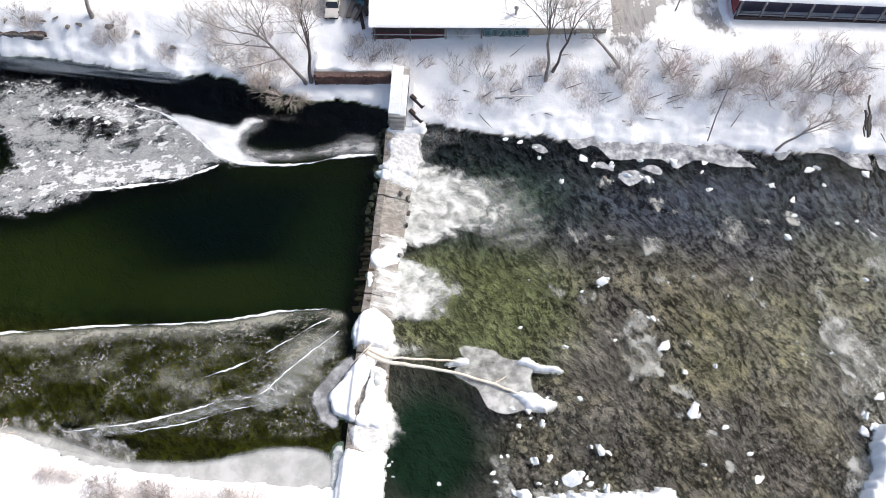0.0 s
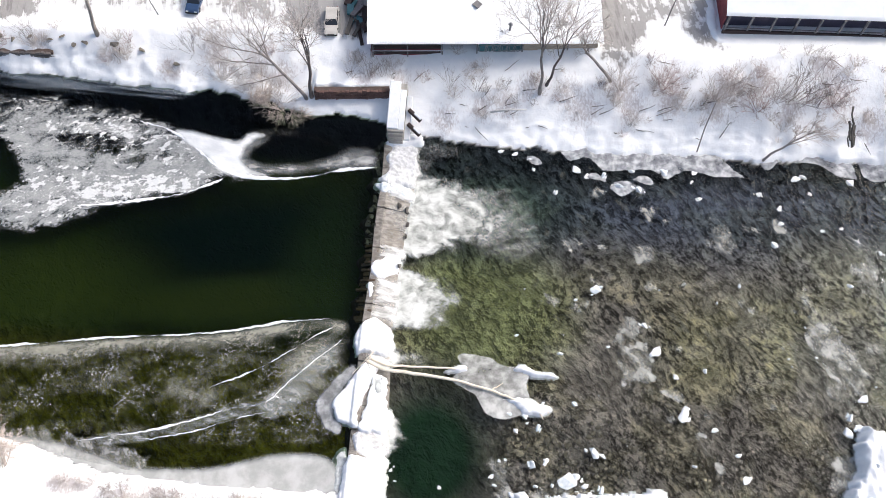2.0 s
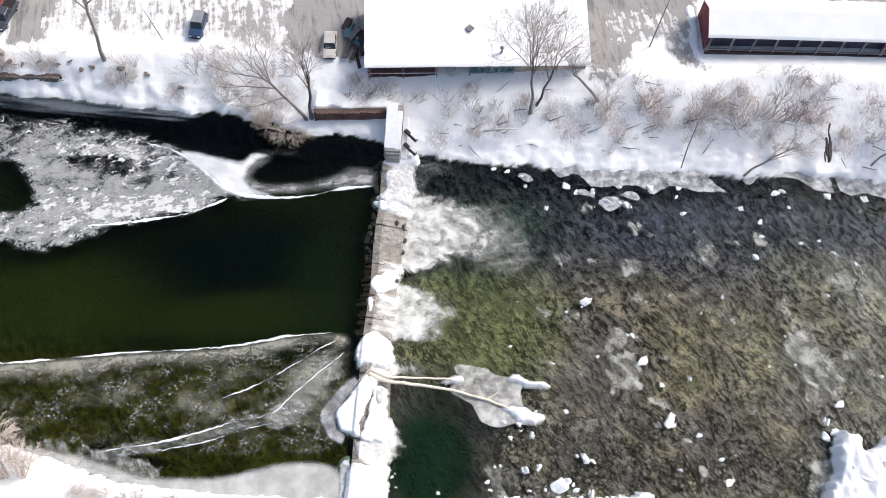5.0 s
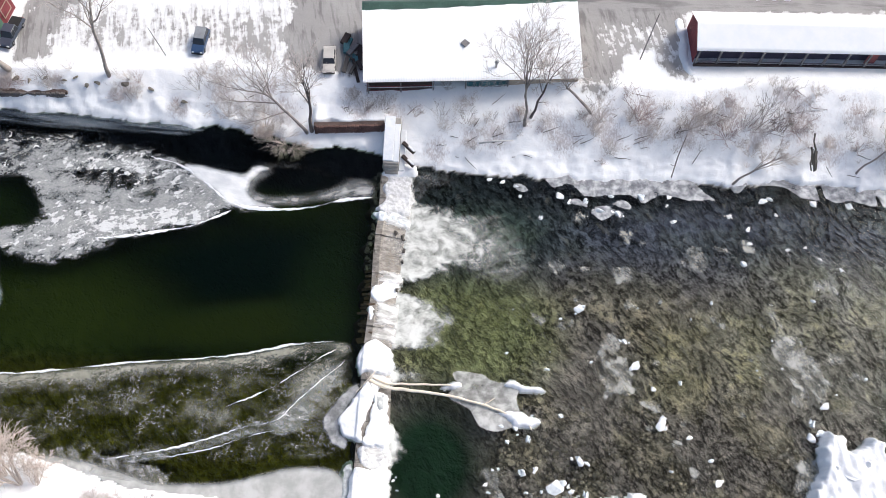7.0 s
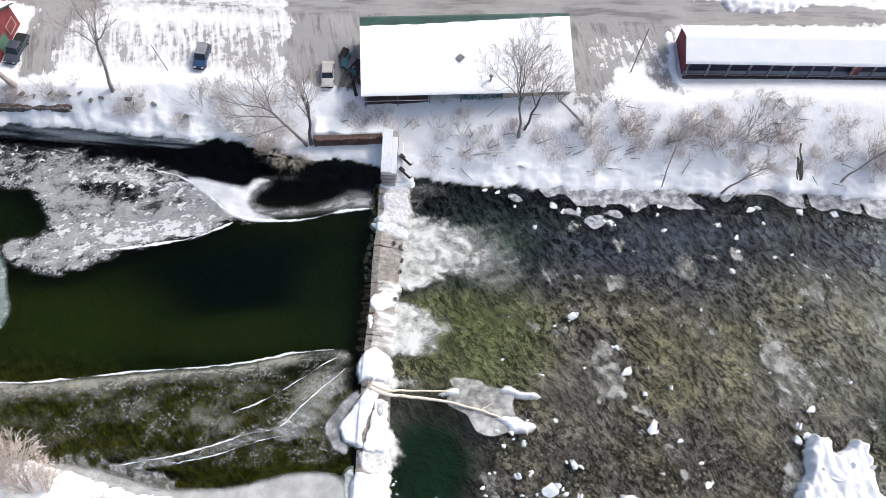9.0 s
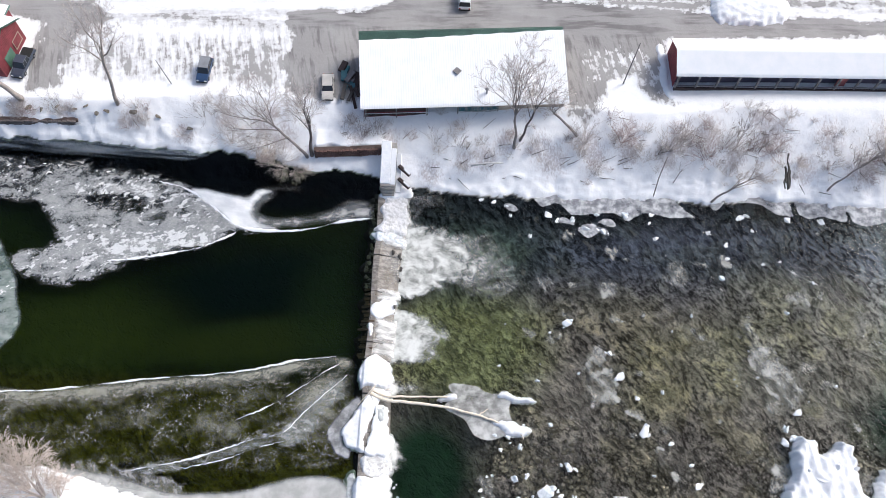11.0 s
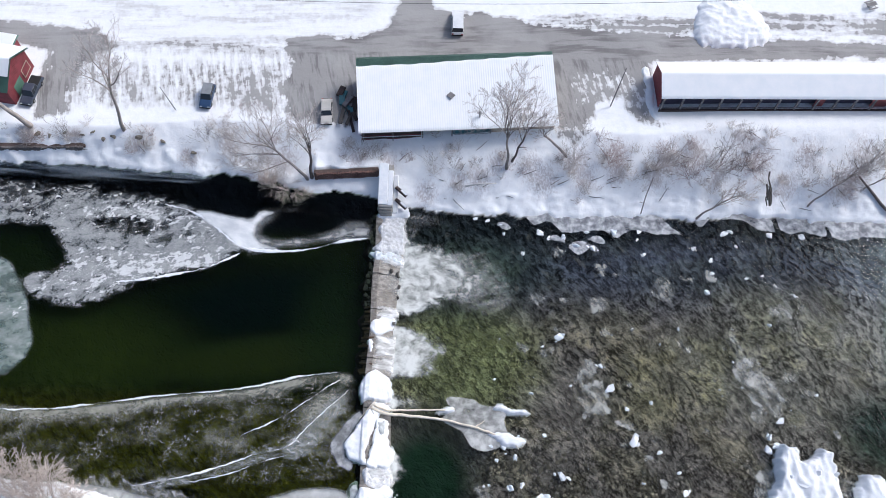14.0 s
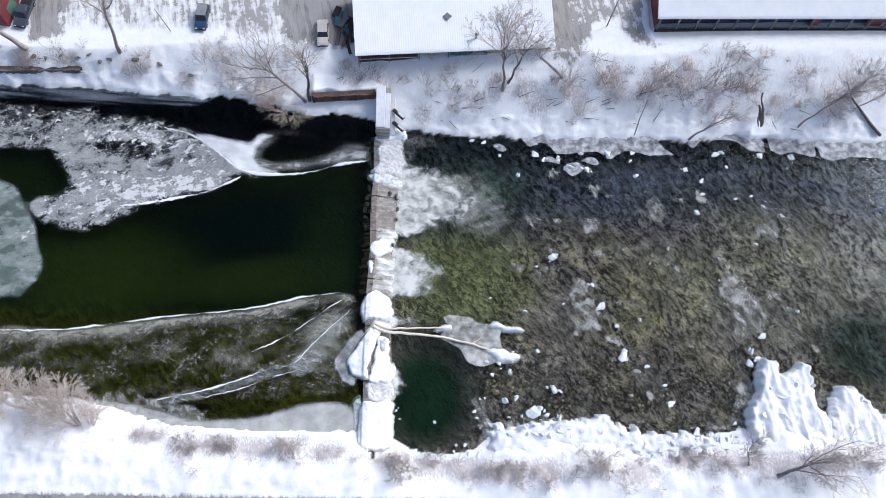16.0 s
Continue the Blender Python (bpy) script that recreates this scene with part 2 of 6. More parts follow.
def make_frazil():
    """Slush drifting on dark water: grey where 'thick' is high, with white clots where 'curds' is high."""
    n = Nodes("mottled_frazil_ice")
    edge, thick, curds = n.attr("edge"), n.attr("thick"), n.attr("curds")
    wander = n.bent(0.3, 3.0)
    slush, fine = n.noise(0.6, 7, 0.66, n.place((0.7, 1.2, 1), 15, wander), 0.4), n.noise(3.4, 5, 0.65)
    grey = n.ramp(n.math("ADD", thick, n.math("ADD", n.math("MULTIPLY", n.math("SUBTRACT", slush, 0.5), 2.0), n.math("MULTIPLY", n.math("SUBTRACT", fine, 0.5), 0.7))), 0.15, 0.85, 0.0, 0.95)
    color = n.mix(n.ramp(n.math("ADD", n.math("MULTIPLY", slush, 0.6), n.math("MULTIPLY", fine, 0.4)), 0.38, 0.62), (0.22, 0.235, 0.24), (0.385, 0.388, 0.385))
    lumps = n.noise(1.15, 3, 0.55, n.place((0.8, 1.15, 1), 24, n.bent(0.8, 0.5)), 0.2)
    clots = n.ramp(n.math("ADD", lumps, n.math("MULTIPLY", n.math("SUBTRACT", curds, 0.5), 0.24)), 0.59, 0.675)
    flecks = n.ramp(n.math("ADD", n.noise(3.0, 3, 0.6, n.bent(1.4, 0.3), 0.2), n.math("MULTIPLY", n.math("SUBTRACT", curds, 0.5), 0.16)), 0.63, 0.72, 0.0, 0.8)
    white = n.math("MAXIMUM", clots, flecks)
    color = n.mix(white, color, n.mix(fine, (0.52, 0.53, 0.53), (0.84, 0.84, 0.84)))
    rim = n.ramp(n.math("ADD", edge, n.math("MULTIPLY", n.math("SUBTRACT", n.math("ADD", n.math("MULTIPLY", slush, 0.7), n.math("MULTIPLY", fine, 0.3)), 0.5), 6.0)), 0.0, 1.1)
    n.surface(color, 0.6, n.bump(n.math("ADD", fine, white), 0.4, 0.12), 0, 0.3)
    return n.veil(n.math("MULTIPLY", rim, n.math("MAXIMUM", grey, white)))


def make_glaze():
    """Clear new ice: a faint grey film crossed by fine pale curls of frozen foam; 'film' says how milky it is."""
    n = Nodes("thin_clear_ice")
    edge, film = n.attr("edge"), n.attr("film")
    wander = n.bent(0.35, 2.5)
    broad, fine = n.noise(0.32, 6, 0.62, n.place((0.6, 1.3, 1), 12, wander), 0.3), n.noise(2.8, 5, 0.7)
    milk = n.ramp(n.math("ADD", film, n.math("ADD", n.math("MULTIPLY", n.math("SUBTRACT", broad, 0.5), 1.5), n.math("MULTIPLY", n.math("SUBTRACT", fine, 0.5), 0.5))), 0.2, 1.0, 0.0, 0.62)
    thread = n.math("ABSOLUTE", n.math("SUBTRACT", n.noise(2.1, 4, 0.62, n.place((0.8, 1.15, 1), 20, n.bent(1.1, 0.9)), 0.5), 0.5))
    curls = n.math("MULTIPLY", n.ramp(thread, 0.008, 0.05, 1.0, 0.0), n.math("MULTIPLY", n.ramp(n.noise(0.45, 4, 0.6, wander, 0.4), 0.42, 0.6), n.ramp(fine, 0.38, 0.55, 0.0, 0.9)))
    dots = n.math("MULTIPLY", n.ramp(n.cells(2.1, at=n.bent(1.3, 0.5)), 0.08, 0.2, 1.0, 0.0), n.ramp(n.noise(0.6, 4, 0.65), 0.52, 0.66, 0.0, 0.5))
    white = n.math("MAXIMUM", curls, dots)
    color = n.mix(white, n.mix(fine, (0.34, 0.335, 0.27), (0.53, 0.525, 0.46)), (0.66, 0.65, 0.55))
    n.surface(color, 0.55, n.bump(fine, 0.3, 0.05), 0, 0.3)
    return n.veil(n.math("MULTIPLY", n.ramp(edge, 0.0, 0.8), n.math("MAXIMUM", milk, n.math("MULTIPLY", white, 0.5))))


def make_spray(name, dense):
    """White water shot out of the weir: bright near the toe, drawn out in wisps down the stream; 'reach' runs from 0 to 1."""
    n = Nodes(name)
    edge, reach = n.attr("edge"), n.attr("reach")
    curl = n.bent(0.3, 1.8)
    wisps = n.noise(1.0, 7, 0.6, n.place((0.95, 1.1, 1), 6, curl), 0.1)
    puffs = n.noise(0.5, 6, 0.58, n.place((0.85, 1.15, 1), -12, curl), 0.3)
    mixed = n.math("ADD", n.math("MULTIPLY", wisps, 0.36), n.math("MULTIPLY", puffs, 0.64))
    fringe = n.math("ADD", edge, n.math("MULTIPLY", n.math("SUBTRACT", mixed, 0.5), n.ramp(reach, 0.0, 1.0, 3.0, 10.0)))
    body = n.ramp(n.math("SUBTRACT", mixed, n.math("MULTIPLY", reach, 0.24)), 0.12, 0.54, 0.0, 0.96)
    color = n.mix(n.ramp(mixed, 0.36, 0.62), (0.50, 0.51, 0.475), (0.75, 0.76, 0.73))
    n.surface(color, 0.7, n.bump(mixed, 0.3, 0.2), 0, 0.2)
    return n.veil(n.math("MULTIPLY", n.ramp(fringe, 0.0, n.ramp(reach, 0.1, 1.0, 1.2, 5.5)), n.math("MULTIPLY", body, dense)))


M_GROUND = make_ground()
M_WATER_UP = make_water("still_river_water", (0.62, 0.72, 0.60), 1.9, 84, (0.4, 1.4, 1), 0.35, 0.1)
M_WATER_DOWN = make_water("rippled_river_water", (0.86, 0.88, 0.84), 2.2, -58, (0.7, 1.2, 1), 0.4, 0.06)


def make_snow(name, low, high, scale=1.2, relief=0.15):
    n = Nodes(name)
    a, b = n.noise(scale, 6, 0.6), n.noise(scale * 7, 4)
    h = n.math("ADD", a, n.math("MULTIPLY", b, 0.2))
    return n.surface(n.mix(n.ramp(a, 0.3, 0.7), low, high), 0.75, n.bump(h, 0.45, relief), 0, 0.25)


M_SNOW = make_snow("packed_snow", (0.80, 0.82, 0.85), (0.9, 0.9, 0.91))
M_ROOFSNOW = make_snow("smooth_roof_snow", (0.84, 0.86, 0.88), (0.9, 0.9, 0.91), 0.5, 0.03)
M_ICE = make_snow("bluish_ice", (0.55, 0.6, 0.64), (0.83, 0.86, 0.88), 1.6)
M_CRUST = make_snow("pale_glassy_ice", (0.50, 0.50, 0.50), (0.84, 0.84, 0.85), 1.9, 0.25)
M_GREYICE = make_snow("grey_wet_ice", (0.36, 0.38, 0.38), (0.6, 0.62, 0.62), 2.2)


def make_concrete():
    n = Nodes("wet_weir_concrete")
    a, b = n.noise(0.6, 6, 0.6), n.noise(1.6, 6, 0.68, n.place((0.7, 1.3, 1)))
    c = n.mix(n.ramp(b, 0.35, 0.65), (0.13, 0.115, 0.10), (0.31, 0.285, 0.255))
    c = n.mix(n.ramp(a, 0.5, 0.72), c, (0.22, 0.19, 0.155))
    return n.surface(c, n.ramp(a, 0.3, 0.7, 0.35, 0.75), n.bump(b, 0.5, 0.08))


M_CONCRETE = make_concrete()
M_DARKSTONE = plain("dark_wet_stone", (0.06, 0.052, 0.045), 0.5, 0, 1.5, 0.5, 0.6)
M_BARK = plain("grey_brown_bark", (0.27, 0.24, 0.225), 0.9, 0, 4, 0.4, 0.5)
M_PALE = plain("pale_beige_twigs", (0.62, 0.54, 0.48), 0.9, 0, 1.0, 0.2, 0.1)
M_TWIG = plain("pale_twigs", (0.50, 0.45, 0.42), 0.9, 0, 1.0, 0.3, 0.1)
M_REDTWIG = plain("russet_twigs", (0.36, 0.27, 0.25), 0.9, 0, 1.0, 0.3, 0.1)
M_DRIFT = plain("bleached_driftwood", (0.78, 0.70, 0.58), 0.8, 0, 3, 0.15, 0.4)
M_RED = plain("weathered_red_boards", (0.2, 0.04, 0.05), 0.75, 0, 2, 0.35, 0.3)
M_GREYWOOD = plain("grey_weathered_wood", (0.20, 0.19, 0.19), 0.85, 0, 2.5, 0.35, 0.4)
M_DARKWOOD = plain("dark_boards", (0.045, 0.03, 0.028), 0.8, 0, 2.5, 0.4, 0.4)
M_GREENROOF = plain("green_metal_roofing", (0.12, 0.22, 0.18), 0.45, 0.2, 1.5, 0.2, 0.1)
M_TAN = plain("tan_siding", (0.40, 0.34, 0.27), 0.8, 0, 2, 0.2, 0.2)
M_BROWNBANK = plain("brown_frozen_earth", (0.10, 0.07, 0.06), 0.95, 0, 1.5, 0.45, 0.9)
M_RUBBER = plain("tyre_rubber", (0.02, 0.02, 0.02), 0.85, 0, 5, 0.2, 0.2)
M_STEEL = plain("dull_steel", (0.35, 0.35, 0.36), 0.45, 0.8, 5, 0.2, 0.1)
M_GLASS = plain("tinted_window_glass", (0.03, 0.035, 0.045), 0.08, 0, 1, 0.1, 0.0)
M_LAMP = plain("headlamp_lens", (0.7, 0.7, 0.68), 0.15, 0, 5, 0.1, 0.0)
M_TAIL = plain("tail_lamp_lens", (0.35, 0.02, 0.02), 0.2, 0, 5, 0.1, 0.0)
M_WIRE = plain("black_cable", (0.04, 0.04, 0.045), 0.7, 0, 5, 0.1, 0.0)
M_TEAL = plain("teal_painted_metal", (0.04, 0.16, 0.19), 0.5, 0, 2, 0.25, 0.1)
M_STONE = plain("river_stones", (0.17, 0.15, 0.12), 0.7, 0, 1.2, 0.45, 0.4)


# ---- building helpers ----
def link_mesh(name, bm, material, parent=None, label="", smooth=False):
    data = bpy.data.meshes.new(name)
    bm.normal_update()
    bm.to_mesh(data)
    bm.free()
    if material:
        data.materials.append(material)
    if smooth:
        data.polygons.foreach_set("use_smooth", [True] * len(data.polygons))
    ob = new(name, data)
    if parent:
        ob.parent = parent
    return tagged(ob, label)


def part(name, bm, material, parent, label="", smooth=False):
    return link_mesh(name, bm, material, parent, label, smooth)


def thing(name, m, label, category, group="", kind=""):
    ob = new(name)
    ob.matrix_world = m
    return tagged(ob, label, category, group, kind)


def box(bm, lo, hi, bevel=0.0):
    """A box between two corners, its edges rounded off."""
    size = [b - a for a, b in zip(lo, hi)]
    mid = [(a + b) / 2 for a, b in zip(lo, hi)]
    made = bmesh.ops.create_cube(bm, size=1, matrix=Matrix.LocRotScale(mid, None, size))["verts"]
    if bevel:
        edges = list({e for v in made for e in v.link_edges})
        bmesh.ops.bevel(bm, geom=edges, offset=bevel, segments=1, affect="EDGES", profile=0.5)
    return bm


def boxes(*items, bevel=0.0):
    bm = bmesh.new()
    for lo, hi in items:
        box(bm, lo, hi, bevel)
    return bm


def tube(bm, points, radii, sides=5):
    """A tapered tube along points; shares one ring of vertices at each point."""
    rings = []
    for i, p in enumerate(points):
        a, b = points[max(i - 1, 0)], points[min(i + 1, len(points) - 1)]
        d = (b - a).normalized() if (b - a).length > 1e-6 else Vector((0, 0, 1))
        u = d.cross(Vector((0.31, 0.52, 0.8))).normalized()
        w = d.cross(u)
        rings.append([bm.verts.new(p + (u * math.cos(k * math.tau / sides) + w * math.sin(k * math.tau / sides)) * radii[i]) for k in range(sides)])
    for r, s in zip(rings, rings[1:]):
        for k in range(sides):
            bm.faces.new((r[k], r[(k + 1) % sides], s[(k + 1) % sides], s[k]))
    if sides > 2:
        bm.faces.new(rings[0][::-1])
        bm.faces.new(rings[-1])
    return bm


def curve_through(points, steps=6, closed=False):
    """A smooth line through plan points (Catmull-Rom)."""
    p = [np.array(q, float) for q in points]
    n = len(p)
    out = []
    for i in range(n if closed else n - 1):
        a, b, c, d = ([p[(i + k) % n] for k in (-1, 0, 1, 2)] if closed else [p[max(i - 1, 0)], p[i], p[i + 1], p[min(i + 2, n - 1)]])
        for s in range(steps):
            t = s / steps
            out.append(0.5 * (2 * b + (c - a) * t + (2 * a - 5 * b + 4 * c - d) * t * t + (3 * b - a - 3 * c + d) * t ** 3))
    if not closed:
        out.append(p[-1])
    return np.array(out)


def inside_distance(px, py, outline):
    """Distance to a closed outline, positive inside."""
    best = np.full(px.shape, 1e9)
    inside = np.zeros(px.shape, bool)
    for (x0, y0), (x1, y1) in zip(outline, np.roll(outline, -1, axis=0)):
        dx, dy = x1 - x0, y1 - y0
        t = np.clip(((px - x0) * dx + (py - y0) * dy) / (dx * dx + dy * dy + 1e-12), 0, 1)
        best = np.minimum(best, np.hypot(px - x0 - t * dx, py - y0 - t * dy))
        if abs(dy) > 1e-9:
            inside ^= ((y0 > py) != (y1 > py)) & (px < x0 + (py - y0) * dx / dy)
    return np.where(inside, best, -best)


def wobble(px, py, scale, seed=0.0):
    """Smooth noise in -1..1, summed from two octaves."""
    f = [noise.noise(Vector((x * scale, y * scale, seed))) + 0.5 * noise.noise(Vector((x * scale * 2.3, y * scale * 2.3, seed + 7))) for x, y in zip(np.ravel(px), np.ravel(py))]
    return np.array(f).reshape(np.shape(px))


def grid_object(name, px, py, pz, material, keep=None, attributes=None, skirt=None, smooth=True):
    """A sheet over a grid of plan points; keep: which cells stay; skirt: the level to which its rim is drawn down."""
    ny, nx = px.shape
    ids = np.arange(nx * ny).reshape(ny, nx)
    quads = np.stack([ids[:-1, :-1], ids[:-1, 1:], ids[1:, 1:], ids[1:, :-1]], -1).reshape(-1, 4)
    if keep is not None:
        quads = quads[keep.reshape(-1)]
    used, packed = np.unique(quads, return_inverse=True)
    quads = packed.reshape(-1, 4)
    verts = np.stack([px.ravel(), py.ravel(), pz.ravel()], 1)[used]
    data = bpy.data.meshes.new(name)
    data.from_pydata(verts.tolist(), [], quads.tolist())
    for key, (kind, values) in (attributes or {}).items():
        a = data.attributes.new(key, kind, "POINT")
        a.data.foreach_set("color" if kind == "FLOAT_COLOR" else "value", np.ascontiguousarray(values[used], dtype=np.float32).ravel())
    data.materials.append(material)
    if smooth:
        data.polygons.foreach_set("use_smooth", [True] * len(data.polygons))
    return new(name, data)


def sheet(name, outline, z, material, label, category="ice", res=0.45, closed_steps=5, kind="", margin=1.5, extra=None):
    """A thin sheet of ice or foam on the water inside a plan outline; extra: more values to keep, as functions of the place."""
    line = curve_through(outline, closed_steps, True)
    (x0, y0), (x1, y1) = line.min(0) - margin, line.max(0) + margin
    px, py = np.meshgrid(np.arange(x0, x1, res), np.arange(y0, y1, res))
    d = inside_distance(px, py, line)
    keep = np.maximum.reduce([d[:-1, :-1], d[1:, :-1], d[:-1, 1:], d[1:, 1:]]) > -margin
    pz = z + 0.02 * np.clip(d, 0, 1)
    values = {"edge": ("FLOAT", d.ravel())}
    for key, f in (extra or {}).items():
        values[key] = ("FLOAT", f(px, py).ravel())
    ob = grid_object(name, px, py, pz, material, keep, values)
    return tagged(ob, label, category, "", kind)


def mound(name, outline, z, height, rim, rough, material, label, category="snow", res=0.3, seed=1.0, lumps=0.8, steps=5, base=None, kind="", parent=None, ragged=0.3, jag=0.0, blades=0.0):
    """Snow or ice heaped inside a plan outline: a rounded rim, a lumpy top; base(x, y) is the ground it lies on."""
    line = curve_through(outline, steps, True)
    (x0, y0), (x1, y1) = line.min(0) - 0.6, line.max(0) + 0.6
    px, py = np.meshgrid(np.arange(x0, x1, res), np.arange(y0, y1, res))
    d = inside_distance(px, py, line) + ragged * wobble(px, py, 0.9, seed + 3)
    s = np.clip(d / rim, 0, 1)
    s = np.sqrt(1 - (1 - s) ** 2)
    ground = base(px, py) if base else np.full(px.shape, z)
    pz = ground - 0.25 + s * (height + 0.25 + rough * wobble(px, py, lumps, seed) + jag * (0.5 - 2 * np.abs(wobble(px + 0.4 * py, py - 0.3 * px, lumps * 0.9, seed + 11))) + 0.25 * jag * wobble(px, py, 1.7, seed + 5))
    if blades:
        pz += s * blades * (0.6 - 1.3 * np.abs(wobble(px + 0.25 * py, py * 0.3, 0.42, seed + 21)) + 0.3 * wobble(px, py * 0.45, 1.2, seed + 9))
    keep = np.maximum.reduce([d[:-1, :-1], d[1:, :-1], d[:-1, 1:], d[1:, 1:]]) > -0.05
    ob = grid_object(name, px, py, pz, material, keep)
    if parent:
        ob.parent = parent
        return tagged(ob, label)
    return tagged(ob, label, category, "", kind)


def ridge(name, points, width, height, z, material, label, category="ice", steps=34, seed=0.0, group=""):
    """A low raised seam of frozen foam along a line in plan."""
    line = curve_through(points, steps)
    bm = bmesh.new()
    rows = []
    for i, (x, y) in enumerate(line):
        a, b = line[max(i - 1, 0)], line[min(i + 1, len(line) - 1)]
        d = (b - a) / (np.hypot(*(b - a)) + 1e-9)
        k = max(0.03, 0.45 + 1.3 * noise.noise(Vector((x * 0.3, y * 0.3, seed))) + 0.45 * noise.noise(Vector((x * 1.3, y * 1.3, seed)))) * min(1, 0.25 + 6 * i / len(line), 0.25 + 6 * (len(line) - 1 - i) / len(line))
        off = 0.14 * noise.noise(Vector((x * 0.5, y * 0.5, seed + 5))) + 0.14 * noise.noise(Vector((x * 2.1, y * 2.1, seed + 5)))
        k *= 0.72
        rows.append([bm.verts.new((x - d[1] * (o * width * k + off), y + d[0] * (o * width * k + off), z + h * height * k)) for o, h in ((-1, -0.3), (-0.6, 0.7), (0.1, 1), (0.7, 0.6), (1, -0.3))])
    for r, s in zip(rows, rows[1:]):
        for k in range(4):
            bm.faces.new((r[k], r[k + 1], s[k + 1], s[k]))
    return tagged(link_mesh(name, bm, material, smooth=True), label, category, group)


# ---- the ground: river bed, banks and the flat land, one sheet ----
def steps_of(cuts, far):
    """Grid lines: runs of (from, to, spacing), then ever wider out to the horizon."""
    core = np.concatenate([np.arange(a, b - 1e-6, step) for a, b, step in cuts] + [[cuts[-1][1]]])
    grow = np.geomspace(1.0, far, 28)
    return np.concatenate([core[0] - grow[::-1], core, core[-1] + grow])


NORTH_X = [-400, -62, -54, -46, -38, -30, -23.5, -18.5, -14, -10, -7.5, -2.8, 2, 10, 17.5, 25, 29, 33, 36, 41, 43, 45, 46.5, 48, 50.5, 53, 56.6, 60, 66, 400]
NORTH_Y = [66.5, 65.7, 65.8, 65.0, 64.7, 64.8, 63.9, 62.1, 62.5, 62.4, 61.6, 60.7, 60.3, 59.9, 60.0, 60.0, 60.2, 60.3, 60.6, 60.5, 59.9, 60.8, 60.1, 61.0, 61.6, 61.2, 61.4, 60.9, 60.8, 60]
TOP_X = [-400, -65, -52, -36, -24, -12, -5, 12, 25, 34, 43, 57, 72, 400]
TOP_Y = [70, 70.5, 70.4, 72.0, 72.0, 71.6, 72.0, 72.4, 71.8, 71.4, 72.4, 73.4, 74.2, 74]
SOUTH_X = [-400, -62, -46, -40, -35, -22, -13, -7.3, -6, -2.4, 0, 3.8, 8.4, 11.5, 17, 27, 32.7, 41.5, 48, 50, 52.4, 57.7, 59, 62.6, 66.7, 75, 400]
SOUTH_Y = [18, 18, 16.8, 15.5, 13.9, 13.2, 13.2, 13.3, 12.6, 12.4, 11.0, 10.4, 11.2, 13.4, 15.2, 15.4, 13.2, 13.4, 15.2, 17.2, 18.2, 18.0, 17.0, 17.4, 16.2, 15, 14]


def smooth01(t):
    t = np.clip(t, 0, 1)
    return t * t * (3 - 2 * t)


def blob(px, py, cx, cy, rx, ry, turn=0.0):
    """1 in the middle of an ellipse in plan, 0 outside."""
    c, s = math.cos(radians(turn)), math.sin(radians(turn))
    u, v = (px - cx) * c + (py - cy) * s, -(px - cx) * s + (py - cy) * c
    return smooth01(1.5 - np.hypot(u / rx, v / ry))


def plateau(px):
    return np.clip(6.1 + 0.0225 * px, 5.0, 7.3)


def land(px, py, rough=0.0):
    """Height of the ground at a place in plan."""
    yn, yt, ys = np.interp(px, NORTH_X, NORTH_Y), np.interp(px, TOP_X, TOP_Y), np.interp(px, SOUTH_X, SOUTH_Y)
    west = smooth01((-5.5 - px) / 1.2)
    zw = Z_DOWN + (Z_UP - Z_DOWN) * west
    dn, ds = py - yn, ys - py
    deep_w = 2.2 * smooth01((py - 26) / 12) * smooth01((66 - py) / 6) + 0.7
    deep_e = 0.38 + 1.5 * blob(px, py, 2, 20, 7, 8) + 1.0 * blob(px, py, 2, 48, 12, 12) + 0.25 * smooth01((py - 40) / 15)
    bed = zw - (deep_w * west + deep_e * (1 - west)) * smooth01((np.minimum(-dn, -ds) - 0.6) / 2.5) - 0.35
    t = np.clip(dn / np.maximum(yt - yn, 1), 0, 1)
    north = zw - 0.35 + 0.7 * smooth01((dn + 0.6) / 1.0) + (plateau(px) - zw - 0.3) * (0.65 * t + 0.35 * smooth01(t))
    south = zw - 0.35 + 0.75 * smooth01((ds + 0.6) / 1.0) + (2.7 - 0.35 * zw) * smooth01(ds / 7.5)
    # benches held up by the two retaining walls
    north = np.where((px > -17.5) & (px < -7) & (py > 64.75 + 0.08 * (px + 17)), np.maximum(north, 4.1), north)
    north = np.where((px > -75) & (px < -53) & (py > 68.3 + 0.06 * (px + 66)), np.maximum(north, 3.9), north)
    z = np.where(dn > -0.6, north, np.where(ds > -0.6, south, bed))
    return z + rough


gx, gy = np.meshgrid(steps_of(((-84, 88, 0.4),), 2200), steps_of(((-2, 9, 0.5), (9, 27, 0.22), (27, 56, 0.6), (56, 73, 0.22), (73, 112, 0.5)), 2200))
near = (np.abs(gx) < 130) & (gy > -30) & (gy < 160)
rough = np.zeros(gx.shape)
rough[near] = wobble(gx[near], gy[near], 0.35, 2.0)
yn, yt, ys = np.interp(gx, NORTH_X, NORTH_Y), np.interp(gx, TOP_X, TOP_Y), np.interp(gx, SOUTH_X, SOUTH_Y)
fringe = np.zeros(gx.shape)
fringe[near] = wobble(gx[near], gy[near], 1.3, 5.0)
shift = 0.5 * rough + 0.3 * fringe
gz = land(gx, gy + np.where((gy > yn - 3) & (gy < yn + 3) | (gy < ys + 3) & (gy > ys - 3), shift, 0))
on_bank = (gy > yn) & (gy < yt)
